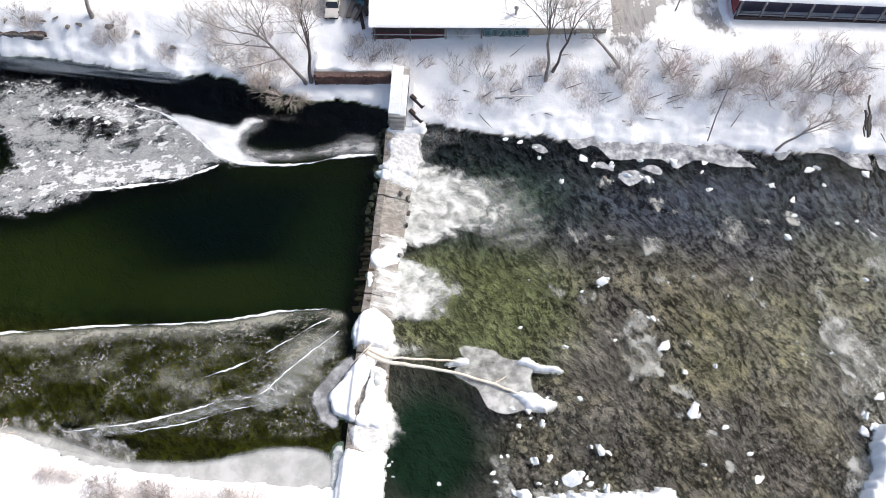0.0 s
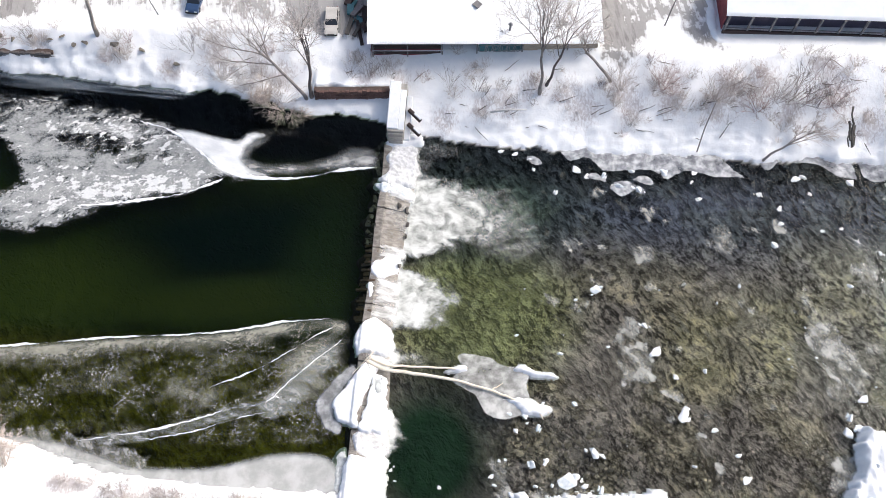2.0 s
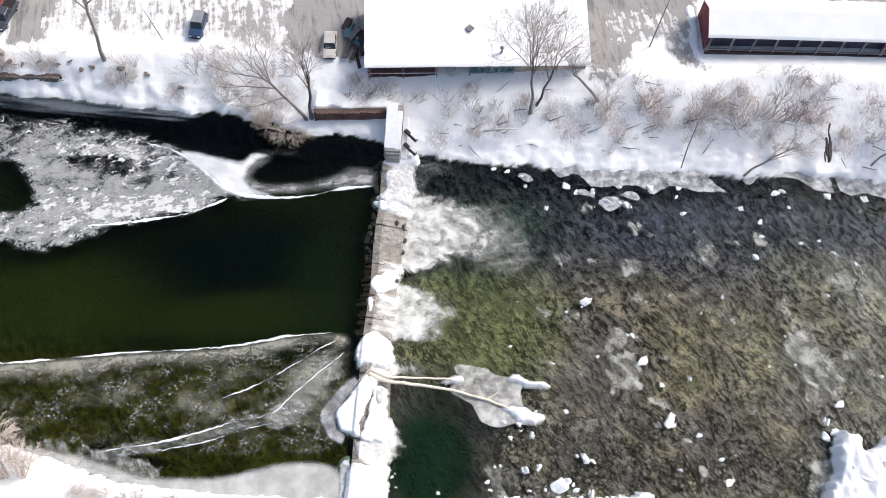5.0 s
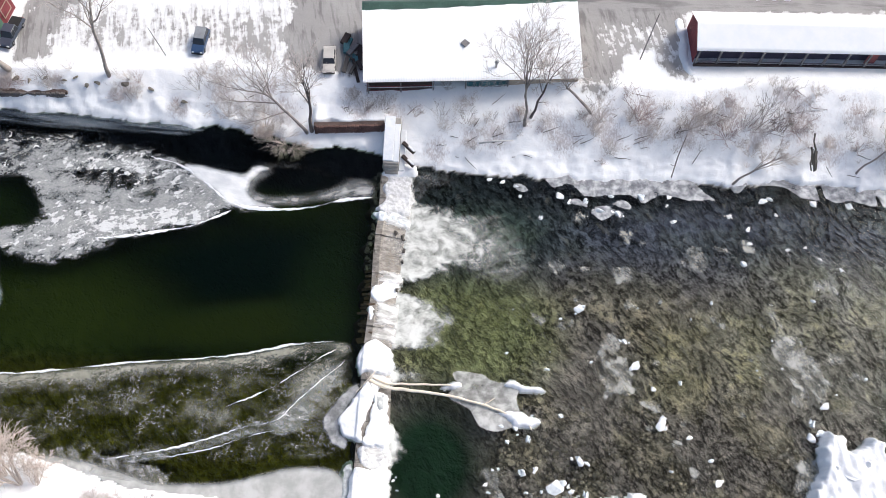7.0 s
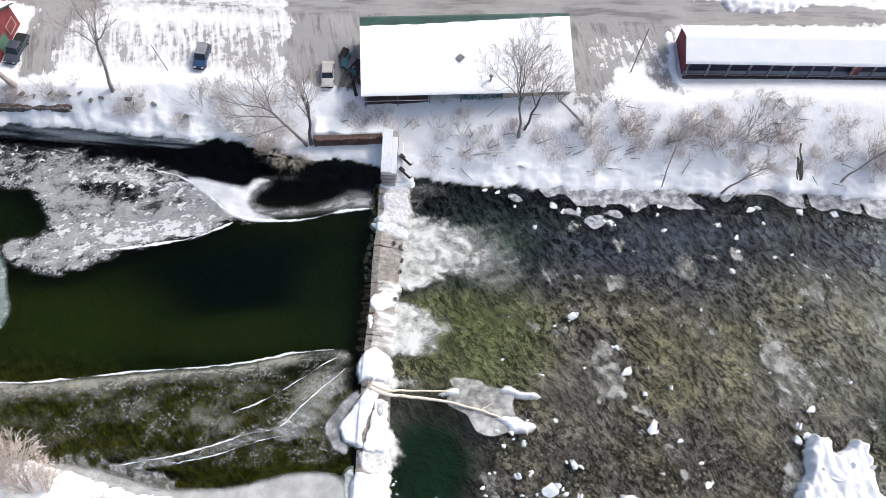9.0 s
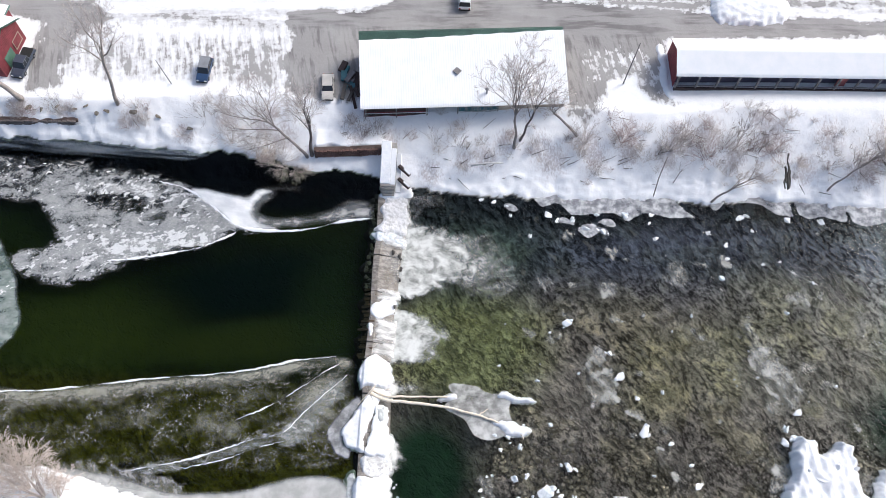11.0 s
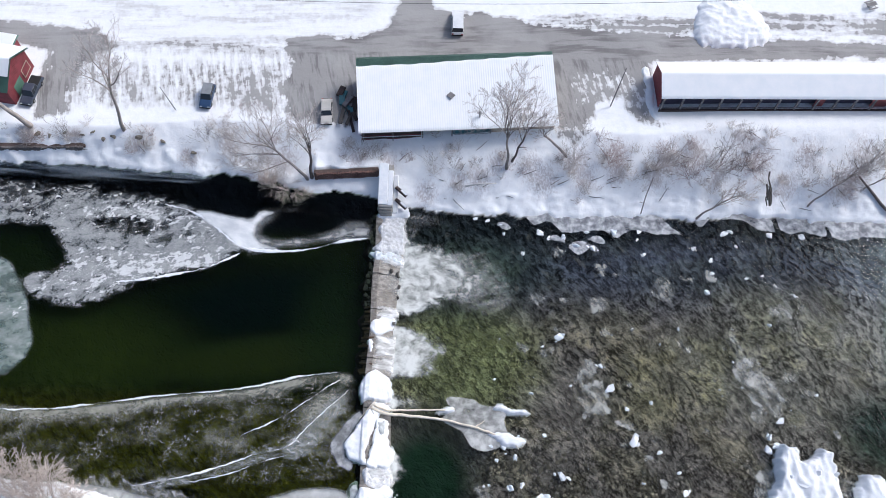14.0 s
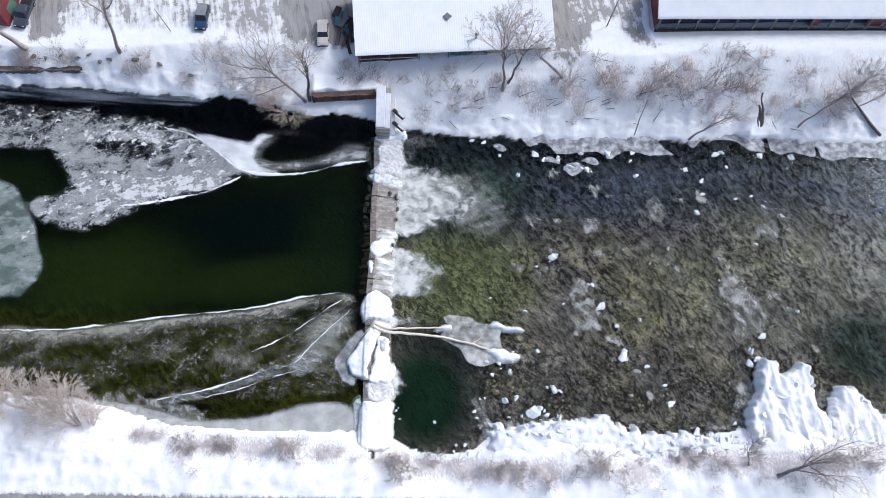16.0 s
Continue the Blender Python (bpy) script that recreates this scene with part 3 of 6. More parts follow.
gz += np.where(on_bank, 0.2, np.where(gy < ys, 0.42, 0.05)) * rough + np.where((gy < ys - 0.8) & (gy > 6), 0.16, 0) * fringe
under = np.clip((np.where(gx < -5.5, Z_UP, Z_DOWN) - gz) / 0.1 + 0.3, 0, 1) * ((gy < yn + 3) & (gy > ys - 3))
# where the snow is worn off to tarmac, and where scrub litters it
asphalt = np.zeros(gx.shape)
wx, wy = gx + 0.9 * rough + 0.4 * fringe, gy + 0.7 * np.roll(rough, 9, axis=1) + 0.4 * np.roll(fringe, 5, axis=0)
for much, soft, outline in (
        (1.0, 1.2, ((-24, 88.4), (-11.3, 89.4), (-7, 91.6), (-5.4, 97), (-3.4, 112), (-3, 140), (2, 140), (1.2, 112), (0.2, 97.4), (1.4, 94.9), (10, 94.6), (18.7, 92.6), (45, 90.8), (76, 90.8), (220, 93), (220, 88), (76, 87.9), (36, 85.6), (35, 80), (31.5, 78.4), (26.5, 77.6), (25, 73), (21, 72), (19, 78), (-9, 76), (-12.4, 72.2), (-15, 72), (-22.4, 72.8), (-23, 78), (-22.4, 83))),
        (0.55, 1.0, ((17, 94.3), (30, 95.2), (45, 95.2), (46, 91), (18, 92.2))),
        (0.5, 1.0, ((55, 96.6), (66, 96.4), (78, 97.6), (110, 98), (110, 92), (55, 92))),
        (0.9, 1.2, ((-90, 92), (-63, 89.6), (-54, 88.8), (-50.5, 86.4), (-53.6, 84.4), (-56.4, 80), (-56.6, 73), (-61, 71.6), (-62.5, 78), (-61.5, 84), (-70, 87.4), (-90, 89))),
        (0.38, 2.0, ((-57, 83), (-40, 83.4), (-24, 84), (-22.6, 73.6), (-30, 73.8), (-34, 74.6), (-57, 74))),
        (0.54, 2.0, ((-33, 81), (-23, 84), (-22.6, 73.6), (-29, 74), (-33, 76))),
        (0.40, 2.0, ((-52, 88.4), (-24, 88.8), (-23, 83.5), (-36, 84.5), (-52, 84.8))),
        (0.24, 4.0, ((-110, 120), (-9, 120), (-7, 97), (-10, 90.4), (-24, 88.4), (-50, 88.2), (-56, 90), (-110, 96))),
        (0.66, 0.8, ((30.6, 81), (33.5, 83), (34.6, 79), (35, 75.4), (37.4, 73.2), (34, 73.4), (31.6, 76))),
        (0.55, 0.8, ((21, 75.6), (24.6, 76), (25.2, 71.8), (22.6, 69.8), (20.6, 70.6)))):
    asphalt = np.maximum(asphalt, much * smooth01(0.5 + inside_distance(wx, wy, np.array(outline)) / (2.2 * soft)))
patchy = smooth01(0.5 + inside_distance(wx, wy, np.array(((22.5, 83.4), (34.4, 83.8), (33.4, 77), (27, 76), (23, 76)))) / 2.0)   # half-cleared snow between the buildings
asphalt += patchy * (np.minimum(asphalt, 0.56) - asphalt)
asphalt = np.maximum(asphalt, smooth01((5.0 - gy) / 1.2) * smooth01((gy + 6) / 2) * 0.8)
THICKETS = ((0.2, 62.6, 2.6), (8.4, 65, 3), (5, 64.4, 2.5), (18.5, 65, 3.4), (16.5, 66.6, 3), (25, 65.4, 3), (23.7, 67.2, 3), (29.8, 69, 2.6), (30, 66, 2.4), (38, 68, 3.6), (42.3, 69, 3.6), (36, 66, 2.8), (49.4, 71.6, 3), (52.3, 68.8, 4), (46, 66.5, 3), (60, 69.6, 3.6), (66.2, 65.8, 4), (69, 70, 4), (57, 65.5, 3), (11, 67, 2.4),
            (-31, 69, 2.6), (-25.4, 69, 3), (-22, 67, 2.6), (-37, 66.6, 2.2), (-45, 68.4, 1.8), (-55, 68.8, 2.2), (-62, 69.4, 2.4), (-11, 66.6, 2.4), (-6, 67, 2.2))
scrub = np.zeros(gx.shape)
for cx, cy, r in THICKETS:
    scrub = np.maximum(scrub, 1.2 * np.exp(-((gx - cx) ** 2 + (gy - cy) ** 2) / (r * r)))
scrub = np.where(on_bank, np.maximum(scrub, 0.16 * smooth01((gy - yn - 1.5) / 2)), np.where(gy > yn, scrub * 0.5, 0))
SOUTH_THICKETS = ((-37, 12.2, 2.0), (-31, 10.8, 2.4), (-27, 11.2, 2.6), (-22, 10.6, 2.8), (-17.5, 11.2, 2.4), (-12, 10.4, 2.2), (-2, 9.4, 2.2), (3, 9, 3), (8, 8.4, 3), (13, 8.2, 2.6), (18, 8.4, 3), (25.6, 9, 2.6), (31, 8.4, 3), (38, 10.4, 3), (45, 10, 3), (52, 9.4, 3.4), (58, 10.4, 3), (63, 11, 3), (68, 11, 3))
near_scrub = np.zeros(gx.shape)
for cx, cy, r in SOUTH_THICKETS:
    near_scrub = np.maximum(near_scrub, 1.5 * np.exp(-(((gx - cx) / (1.7 * r)) ** 2 + ((gy - cy) / (0.85 * r)) ** 2)))
scrub = np.maximum(scrub, np.where(gy < ys - 0.8, near_scrub, 0))
# colours of the bed, with the far water's mirrored sky laid in
bed_color = np.zeros((*gx.shape, 4))
west = gx < -5.5


def lay(where, r, g, b):
    bed_color[...] += where[..., None] * (np.array([r, g, b, 1]) - bed_color)   # r, g, b of the wet bed


lay(np.ones(gx.shape), 0.305, 0.275, 0.255)
lay(0.6 * blob(gx, gy, 40, 36, 14, 6, 20), 0.34, 0.32, 0.22)
# bluish sky mirroring on the far half, put into the bed's colour
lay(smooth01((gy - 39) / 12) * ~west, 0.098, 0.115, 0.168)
lay(0.75 * blob(gx, gy, 57, 38, 16, 11), 0.33, 0.32, 0.285)
lay(blob(gx, gy, 6, 37, 11, 9) * 0.9, 0.25, 0.28, 0.13)
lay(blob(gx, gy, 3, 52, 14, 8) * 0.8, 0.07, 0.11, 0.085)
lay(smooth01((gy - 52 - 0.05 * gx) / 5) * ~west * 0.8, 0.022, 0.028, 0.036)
lay(blob(gx, gy, 1.5, 19, 7.2, 8.5), 0.0145, 0.0406, 0.0203)
lay(blob(gx, gy, 68, 27, 8, 6), 0.0348, 0.0638, 0.0522)
lay(west * 1.0, 0.016, 0.024, 0.005)
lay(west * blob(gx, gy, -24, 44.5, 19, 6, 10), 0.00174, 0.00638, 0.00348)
lay(west * blob(gx, gy, -52, 35, 16, 7, 10) * 0.8, 0.052, 0.063, 0.011)
lay(west * blob(gx, gy, -24, 36, 14, 3, 8) * 0.7, 0.042, 0.050, 0.008)
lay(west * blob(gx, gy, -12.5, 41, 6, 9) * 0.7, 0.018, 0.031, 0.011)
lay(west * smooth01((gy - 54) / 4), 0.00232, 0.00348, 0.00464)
lay(west * smooth01((31.5 - gy) / 5), 0.102, 0.087, 0.012)
lanes = smooth01((gy - 84) / 3)
rockiness = np.where(west, 0.35 * smooth01((33 - gy) / 4) + 0.1, 1 - 0.8 * blob(gx, gy, 1.5, 19, 7.5, 9) - 0.35 * blob(gx, gy, 6, 38, 9, 9))
rockiness = np.where(under > 0, rockiness, lanes)
stony = smooth01((29 - gy) / 8) * smooth01((gx - 6) / 4) * 0.9
cover = np.stack([np.where(under > 0.5, stony, asphalt), scrub, rockiness, np.ones(gx.shape)], -1)
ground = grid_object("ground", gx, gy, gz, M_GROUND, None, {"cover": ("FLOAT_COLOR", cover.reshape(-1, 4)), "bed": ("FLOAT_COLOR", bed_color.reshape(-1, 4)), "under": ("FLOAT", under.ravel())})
tagged(ground, "snow-covered river banks, worn tarmac yard and gravel river bed", "ground", "", "structure")

# ---- the river's two levels ----
px, py = np.meshgrid(np.linspace(-2200, -6.9, 40), np.linspace(5, 72, 20))
tagged(grid_object("water_upstream", px, py, np.full(px.shape, Z_UP), M_WATER_UP), "smooth dark green river water held above the weir", "water", "", "structure")
far = np.geomspace(1, 2100, 20)
px, py = np.meshgrid(np.concatenate([np.arange(-6.0, 76, 0.3), 76 + far]), np.arange(5, 66, 0.26))
c, s_ = math.cos(radians(-58)), math.sin(radians(-58))
waves = np.zeros(px.shape)
near = (px < 80) & (py > 9) & (py < 62)
waves[near] = wobble((px * c + py * s_)[near] * 0.45, (-px * s_ + py * c)[near] * 1.5, 0.62, 4.0)
choppy = smooth01((px + 1) / 12) * (1 - 0.8 * blob(px, py, 1.5, 19, 7.5, 8)) * 0.01
tagged(grid_object("water_downstream", px, py, Z_DOWN + waves * choppy, M_WATER_DOWN), "shallow rippled river water over gravel below the weir", "water", "", "structure")


# ---- the weir ----
CREST_Y = [12, 18.6, 25, 33, 39.7, 47.6, 52, 58, 62]
CREST_W = [-7.4, -7.4, -7.5, -7.6, -7.3, -7.5, -7.2, -7.4, -7.4]
CREST_E = [-3.1, -3.3, -3.6, -4.0, -3.8, -3.5, -2.9, -3.0, -3.2]


def weir_slab(y0, y1, top, lip, drop):
    """One cast slab of the crest: a flat top behind, a sloping apron in front."""
    bm = bmesh.new()
    rows = []
    for y in (y0, y1):
        w, e = np.interp(y, CREST_Y, CREST_W), np.interp(y, CREST_Y, CREST_E)
        prof = ((w, -1.5), (w, top), (w + 0.9, top), (w + 1.0, top - drop), (e - 0.4, lip), (e, lip - 0.25), (e, -1.2))
        rows.append([bm.verts.new((x, y, z)) for x, z in prof])
    for k in range(6):
        bm.faces.new((rows[0][k], rows[0][k + 1], rows[1][k + 1], rows[1][k]))
    bm.faces.new(rows[0][::-1])
    bm.faces.new(rows[1])
    bmesh.ops.recalc_face_normals(bm, faces=bm.faces)
    bmesh.ops.bevel(bm, geom=list(bm.edges), offset=0.04, segments=1, affect="EDGES")
    return bm


def weir_top(px, py):
    """Height of the crest and apron in plan."""
    w, e = np.interp(py, CREST_Y, CREST_W), np.interp(py, CREST_Y, CREST_E)
    u = (px - w - 1.0) / (e - 0.4 - w - 1.0)
    z = np.where(px < w + 0.95, 1.36, 1.15 + (0.35 - 1.15) * np.clip(u, 0, 1))
    return np.where(px > e - 0.1, 0.0, np.where(px < w, 1.1, z))


weir = thing("weir", pose(0, 0, 0), "old stepped concrete weir, half buried in snow and ice", "weir", "", "structure")
slab_edges = [12.0, 15.2, 18.1, 20.4, 23.2, 26.0, 28.4, 31.0, 33.2, 35.6, 37.9, 40.2, 43.1, 46.0, 48.8, 51.6, 54.6, 58.4]
for i, (a, b) in enumerate(zip(slab_edges, slab_edges[1:])):
    part("slab", weir_slab(a + 0.03, b - 0.03, 1.38 + 0.1 * math.sin(i * 2.3), 0.35 + 0.06 * math.sin(i * 1.7), 0.22 + 0.08 * math.sin(i * 3.1)), M_CONCRETE, weir)
M_SUNKEN = plain("sunken_black_stone", (0.022, 0.019, 0.014), 0.8, 0, 1.2, 0.7, 0.6, 0.1)
# the sloping upstream face, under a skin of water
for i, (a, b) in enumerate(zip(slab_edges, slab_edges[1:])):
    py, pu = np.meshgrid(np.linspace(a, b, 9), np.linspace(0, 1, 9), indexing="ij")
    w = np.interp(py, CREST_Y, CREST_W)
    lumpy = 0.11 * wobble(pu * 3, py, 1.5, 60.0)
    face = grid_object("upstream_face", w + 0.15 - (1.7 + 0.6 * np.sin(py * 1.7) * np.sin(py * 0.63)) * pu + 0.5 * lumpy, py, 1.32 - 2.0 * pu ** 0.9 + lumpy, M_SUNKEN)
    face.parent = weir
    tagged(face, "dark wet stone")
# dark broken stones along the upstream edge
rnd = random.Random(4)
for i in range(46):
    y = rnd.uniform(43, 58.5)
    w = float(np.interp(y, CREST_Y, CREST_W))
    bm = bmesh.new()
    for j in range(11):
        v = Vector((rnd.gauss(0, 1), rnd.gauss(0, 1), rnd.gauss(0, 1))).normalized()
        bm.verts.new((v.x * rnd.uniform(0.2, 0.5), v.y * rnd.uniform(0.2, 0.55), v.z * 0.22))
    bmesh.ops.convex_hull(bm, input=list(bm.verts))
    ob = part("edge_stone", bm, M_DARKSTONE, weir)
    ob.matrix_basis = pose(w + rnd.uniform(-0.9, 0.2), y, 1.04, rnd.uniform(-8, 8), rnd.uniform(-10, 10), rnd.uniform(0, 180))
# gaps broken out of the downstream edge show as dark stones
for y, x, r in ((49.4, -4.6, 0.4), (49.1, -3.7, 0.5), (48.5, -3.45, 0.3), (47.0, -3.4, 0.4), (45.3, -3.5, 0.3), (41.2, -3.9, 0.35)):
    bm = bmesh.new()
    for j in range(12):
        v = Vector((rnd.gauss(0, 1), rnd.gauss(0, 1), rnd.gauss(0, 1))).normalized()
        bm.verts.new((v.x * r * 0.7, v.y * r * 1.3, v.z * 0.3))
    bmesh.ops.convex_hull(bm, input=list(bm.verts))
    part("edge_stone", bm, M_DARKSTONE, weir).matrix_basis = pose(x, y, 0.42 + 0.5 * (-3.4 - x))
# timber cribbing running out under the water above the crest
M_CRIB = plain("wet_brown_timber", (0.075, 0.046, 0.024), 0.6, 0, 2.0, 0.5, 0.4)
for k in range(8):
    y = 33.5 + 1.28 * k + rnd.uniform(-0.2, 0.2)
    ln = rnd.uniform(1.3, 2.4)
    ob = part("crib_beam", boxes(((-ln * 0.8, -0.14, -0.3), (0.5, 0.14, 0.1)), bevel=0.04), M_CRIB, weir, "wet brown timber")
    ob.matrix_basis = pose(-7.1, y, 1.24, 0, -9, rnd.uniform(-6, 6))
    for j in range(2):
        ob = part("crib_plank", boxes(((-rnd.uniform(0.7, 1.5), 0.02, -0.1), (0.0, rnd.uniform(0.3, 0.5), 0.02)), bevel=0.02), M_CRIB, weir, "wet brown plank")
        ob.matrix_basis = pose(-7.2 + rnd.uniform(-0.3, 0.5), y + 0.14 + 0.54 * j, 1.2 - rnd.uniform(0, 0.2), 0, -18, rnd.uniform(-6, 6))

# snow and ice lying on the weir
for k, (outline, h, rough) in enumerate((
        (((-7.6, 33.2), (-5.5, 33.8), (-3.9, 32.4), (-3.6, 30.1), (-4.9, 29.3), (-6.6, 29.4), (-7.9, 29.0), (-8.2, 30.8), (-7.9, 32.3)), 0.9, 0.1),
        (((-6.5, 28.4), (-5.6, 28.8), (-5.0, 27.7), (-6.0, 25.9), (-6.4, 23.7), (-6.9, 22.3), (-6.8, 20.7), (-8.4, 20.8), (-9.5, 21.8), (-9.8, 23.2), (-8.8, 25.0), (-7.8, 26.7)), 0.85, 0.1),
        (((-5.7, 27.0), (-4.0, 26.7), (-3.8, 23.8), (-3.0, 22.7), (-3.4, 20.5), (-5.3, 20.1), (-6.5, 20.2), (-6.5, 22.0), (-6.05, 24.2), (-5.7, 25.7)), 0.8, 0.1),
        (((-6.4, 29.3), (-4.8, 29.4), (-3.7, 28.7), (-4.2, 28.1), (-5.8, 28.5)), 0.4, 0.1),
        (((-7.4, 17.6), (-5.6, 17.5), (-3.4, 18.0), (-3.1, 14.6), (-3.2, 11.2), (-7.6, 11), (-7.9, 14.0), (-7.7, 16.6)), 0.85, 0.1),
        (((-7.3, 40.5), (-6.5, 41.7), (-4.6, 42.9), (-3.7, 42.4), (-4.3, 40.1), (-5.4, 39.3), (-6.4, 39.1), (-7.0, 39.5)), 0.2, 0.12),
        (((-7.5, 38), (-6.9, 38.4), (-6.5, 37), (-7.2, 36.2)), 0.2, 0.05))):
    mound("snow_cap", outline, 0.9, h, 0.3, rough, M_SNOW, "smooth white snow heaped on the weir", "snow", 0.13, k * 3.0, 0.9, 3, weir_top, parent=weir, ragged=0.32, jag=0.05)
for k, (outline, h, m, label) in enumerate((
        (((-7.2, 59.9), (-2.7, 59.5), (-3.1, 57.8), (-2.4, 54.7), (-3.5, 52.1), (-4.6, 52.4), (-6.0, 52.0), (-7.7, 52.8), (-6.4, 54.5), (-7.0, 56.3), (-6.2, 58.0)), 0.42, M_CRUST, "lumpy translucent ice crust"),
        (((-8.2, 51.9), (-7.1, 52.7), (-3.5, 52.3), (-2.9, 50.4), (-3.7, 50.5), (-7.0, 50.9)), 0.3, M_ICE, "ragged white ice rim"),
        (((-6.9, 20.2), (-3.4, 20.5), (-3.3, 17.8), (-6.2, 17.6)), 0.3, M_CRUST, "wet white-grey ice slab"),
        (((-5.6, 26.6), (-4.3, 26.9), (-4.1, 25), (-4.9, 24.2), (-5.6, 25.2)), 0.88, M_GREYICE, "grey wet ice patch"),
        (((-8.9, 17.0), (-7.6, 18.1), (-7.2, 15), (-7.3, 13), (-8.5, 13)), 0.3, M_GREYICE, "grey ice clinging to the weir"))):
    mound("ice_crust", outline, 0.95, h, 0.6, 0.16, m, label, "ice", 0.14, 20 + k, 0.9, base=weir_top, parent=weir, jag=0.06)


def cascade(y0, y1, material, label):
    """A film of white water running down the apron from crest to toe."""
    us, vs_ = np.linspace(0, 1, 14), np.arange(y0, y1, 0.25)
    pu, py = np.meshgrid(us, vs_)
    w, e = np.interp(py, CREST_Y, CREST_W), np.interp(py, CREST_Y, CREST_E)
    px = w + 0.9 + pu * (e + 0.5 - w - 0.9)
    pz = 1.5 - 1.05 * np.clip(pu * 1.12, 0, 1) - 0.5 * np.clip((pu - 0.85) / 0.15, 0, 1)
    edge = np.minimum(np.minimum(py - y0, y1 - py), 0.2 + 3 * pu) * 0.9
    ob = grid_object("cascade", px, py, pz, material, None, {"edge": ("FLOAT", edge.ravel())})
    return tagged(ob, label, "water")


# ---- ice and foam on the water above the weir ----
M_FRAZIL = make_frazil()
M_THIN = make_glaze()
M_SCUFF = make_sheet("scuffed_pale_ice", (0.42, 0.44, 0.42), (0.66, 0.68, 0.66), (0.0, 0.42), 1.3, 2.4, 0.5, 0.17, -8, (0.6, 1.2, 1), 0.04)
M_SEAICE = make_sheet("milky_green_ice", (0.24, 0.32, 0.29), (0.5, 0.55, 0.53), (0.3, 0.7), 0.5, 1.2, 0.8, 0.2, 15, (0.7, 1.2, 1), 0.06)
M_BANDS = make_sheet("banded_shore_ice", (0.08, 0.11, 0.15), (0.34, 0.39, 0.44), (0.0, 0.42), 1.0, 0.8, 0.7, 0.06, -3, (0.07, 1.5, 1))
M_GREYSHEET = make_sheet("grey_slush_ice", (0.44, 0.445, 0.43), (0.58, 0.585, 0.575), (0.82, 0.98), 0.45, 0.8, 0.9, 0.25)
M_COLLAR = make_sheet("layered_grey_ice", (0.26, 0.265, 0.27), (0.52, 0.525, 0.53), (0.55, 0.95), 0.9, 0.9, 0.5, 0.2)
M_WETSHEET = make_sheet("wet_transparent_ice", (0.34, 0.34, 0.31), (0.66, 0.66, 0.62), (0.0, 0.5), 0.9, 4.6, 0.5, 0.14, -50, (0.8, 1.2, 1))
M_WHITESHEET = make_sheet("white_foam_ice", (0.74, 0.76, 0.78), (0.93, 0.93, 0.93), (0.85, 1.0), 0.45, 2.2, 0.9, 0.2, -20, (0.6, 1.3, 1))
M_VEILSHEET = make_sheet("foam_veil", (0.5, 0.52, 0.52), (0.8, 0.8, 0.8), (0.1, 0.75), 0.6, 1.6, 2.0, 0.2, 10, (0.6, 1.3, 1))
M_FLOE = make_sheet("smooth_grey_floe_ice", (0.36, 0.36, 0.345), (0.64, 0.64, 0.62), (0.42, 0.92), 0.6, 1.0, 0.15, 0.15)
M_MIST = make_sheet("thin_foam_streaks", (0.45, 0.46, 0.44), (0.72, 0.72, 0.7), (0.0, 0.35), 0.8, 2.6, 2.4, 0.14, 20, (0.6, 1.4, 1))
M_SPRAY = make_spray("churned_white_foam", 1.0)

M_CASCADE = make_sheet("white_water_film", (0.62, 0.62, 0.60), (0.92, 0.92, 0.91), (0.25, 1.0), 0.9, 1.6, 0.8, 0.2, 0, (0.5, 1.6, 1))

def slush_depth(px, py):
    """How densely the slush is packed: open towards the far bank and in two dark leads."""
    f = 0.78 - 0.55 * smooth01((py - 56.5 + 0.16 * (px + 40)) / 5) - 0.5 * blob(px, py, -45, 55.4, 6, 1.6, -4) - 0.4 * blob(px, py, -36, 53.4, 5, 1.2, 8)
    return f + 0.35 * blob(px, py, -34, 50.5, 9, 4, 12) - 0.3 * smooth01((-52 - px) / 8) * smooth01((py - 55) / 3)


def white_curds(px, py):
    """Where white clots gather: along the near rim, in a band across the middle, thinly elsewhere."""
    f = 0.44 + 0.5 * blob(px, py, -37.5, 49.0, 9, 2.0, 12) + 0.42 * blob(px, py, -43, 57.4, 8, 1.5, -3) + 0.3 * blob(px, py, -47, 48, 8, 3.4, 10) + 0.25 * blob(px, py, -34, 55, 4, 2.6, -30)
    return f - 0.14 * smooth01((py - 60) / 2)


sheet("ice_sheet", ((-75, 62), (-60, 62.3), (-52, 62), (-45, 61.6), (-37.4, 59.8), (-34, 58), (-28.5, 57.2), (-26, 54), (-24, 52), (-27.4, 51.2), (-31.4, 48.8), (-40, 46.4), (-44.3, 44), (-50, 42), (-55, 42.5), (-58.5, 45), (-57.6, 47), (-53.4, 48), (-54.2, 51.5), (-57.4, 54.4), (-64, 54.8), (-75, 54)), Z_UP + 0.02, M_FRAZIL, "mottled grey and white slush ice drifting on dark water", extra={"thick": slush_depth, "curds": white_curds})
sheet("ice_sheet", ((-75, 50.5), (-63, 49.8), (-59.5, 47), (-57, 43), (-56.3, 40.6), (-54.6, 36), (-57, 31.6), (-60, 31.2), (-75, 30)), Z_UP + 0.03, M_SEAICE, "broad milky green ice floe with a straight edge")
sheet("shore_ice", ((-80, 66.8), (-62, 66.2), (-50, 65.8), (-38, 65.2), (-33, 64.2), (-38, 62.6), (-50, 62.8), (-62, 63.2), (-80, 63.6)), Z_UP + 0.02, M_BANDS, "dark banded shore ice under the snowy bank")
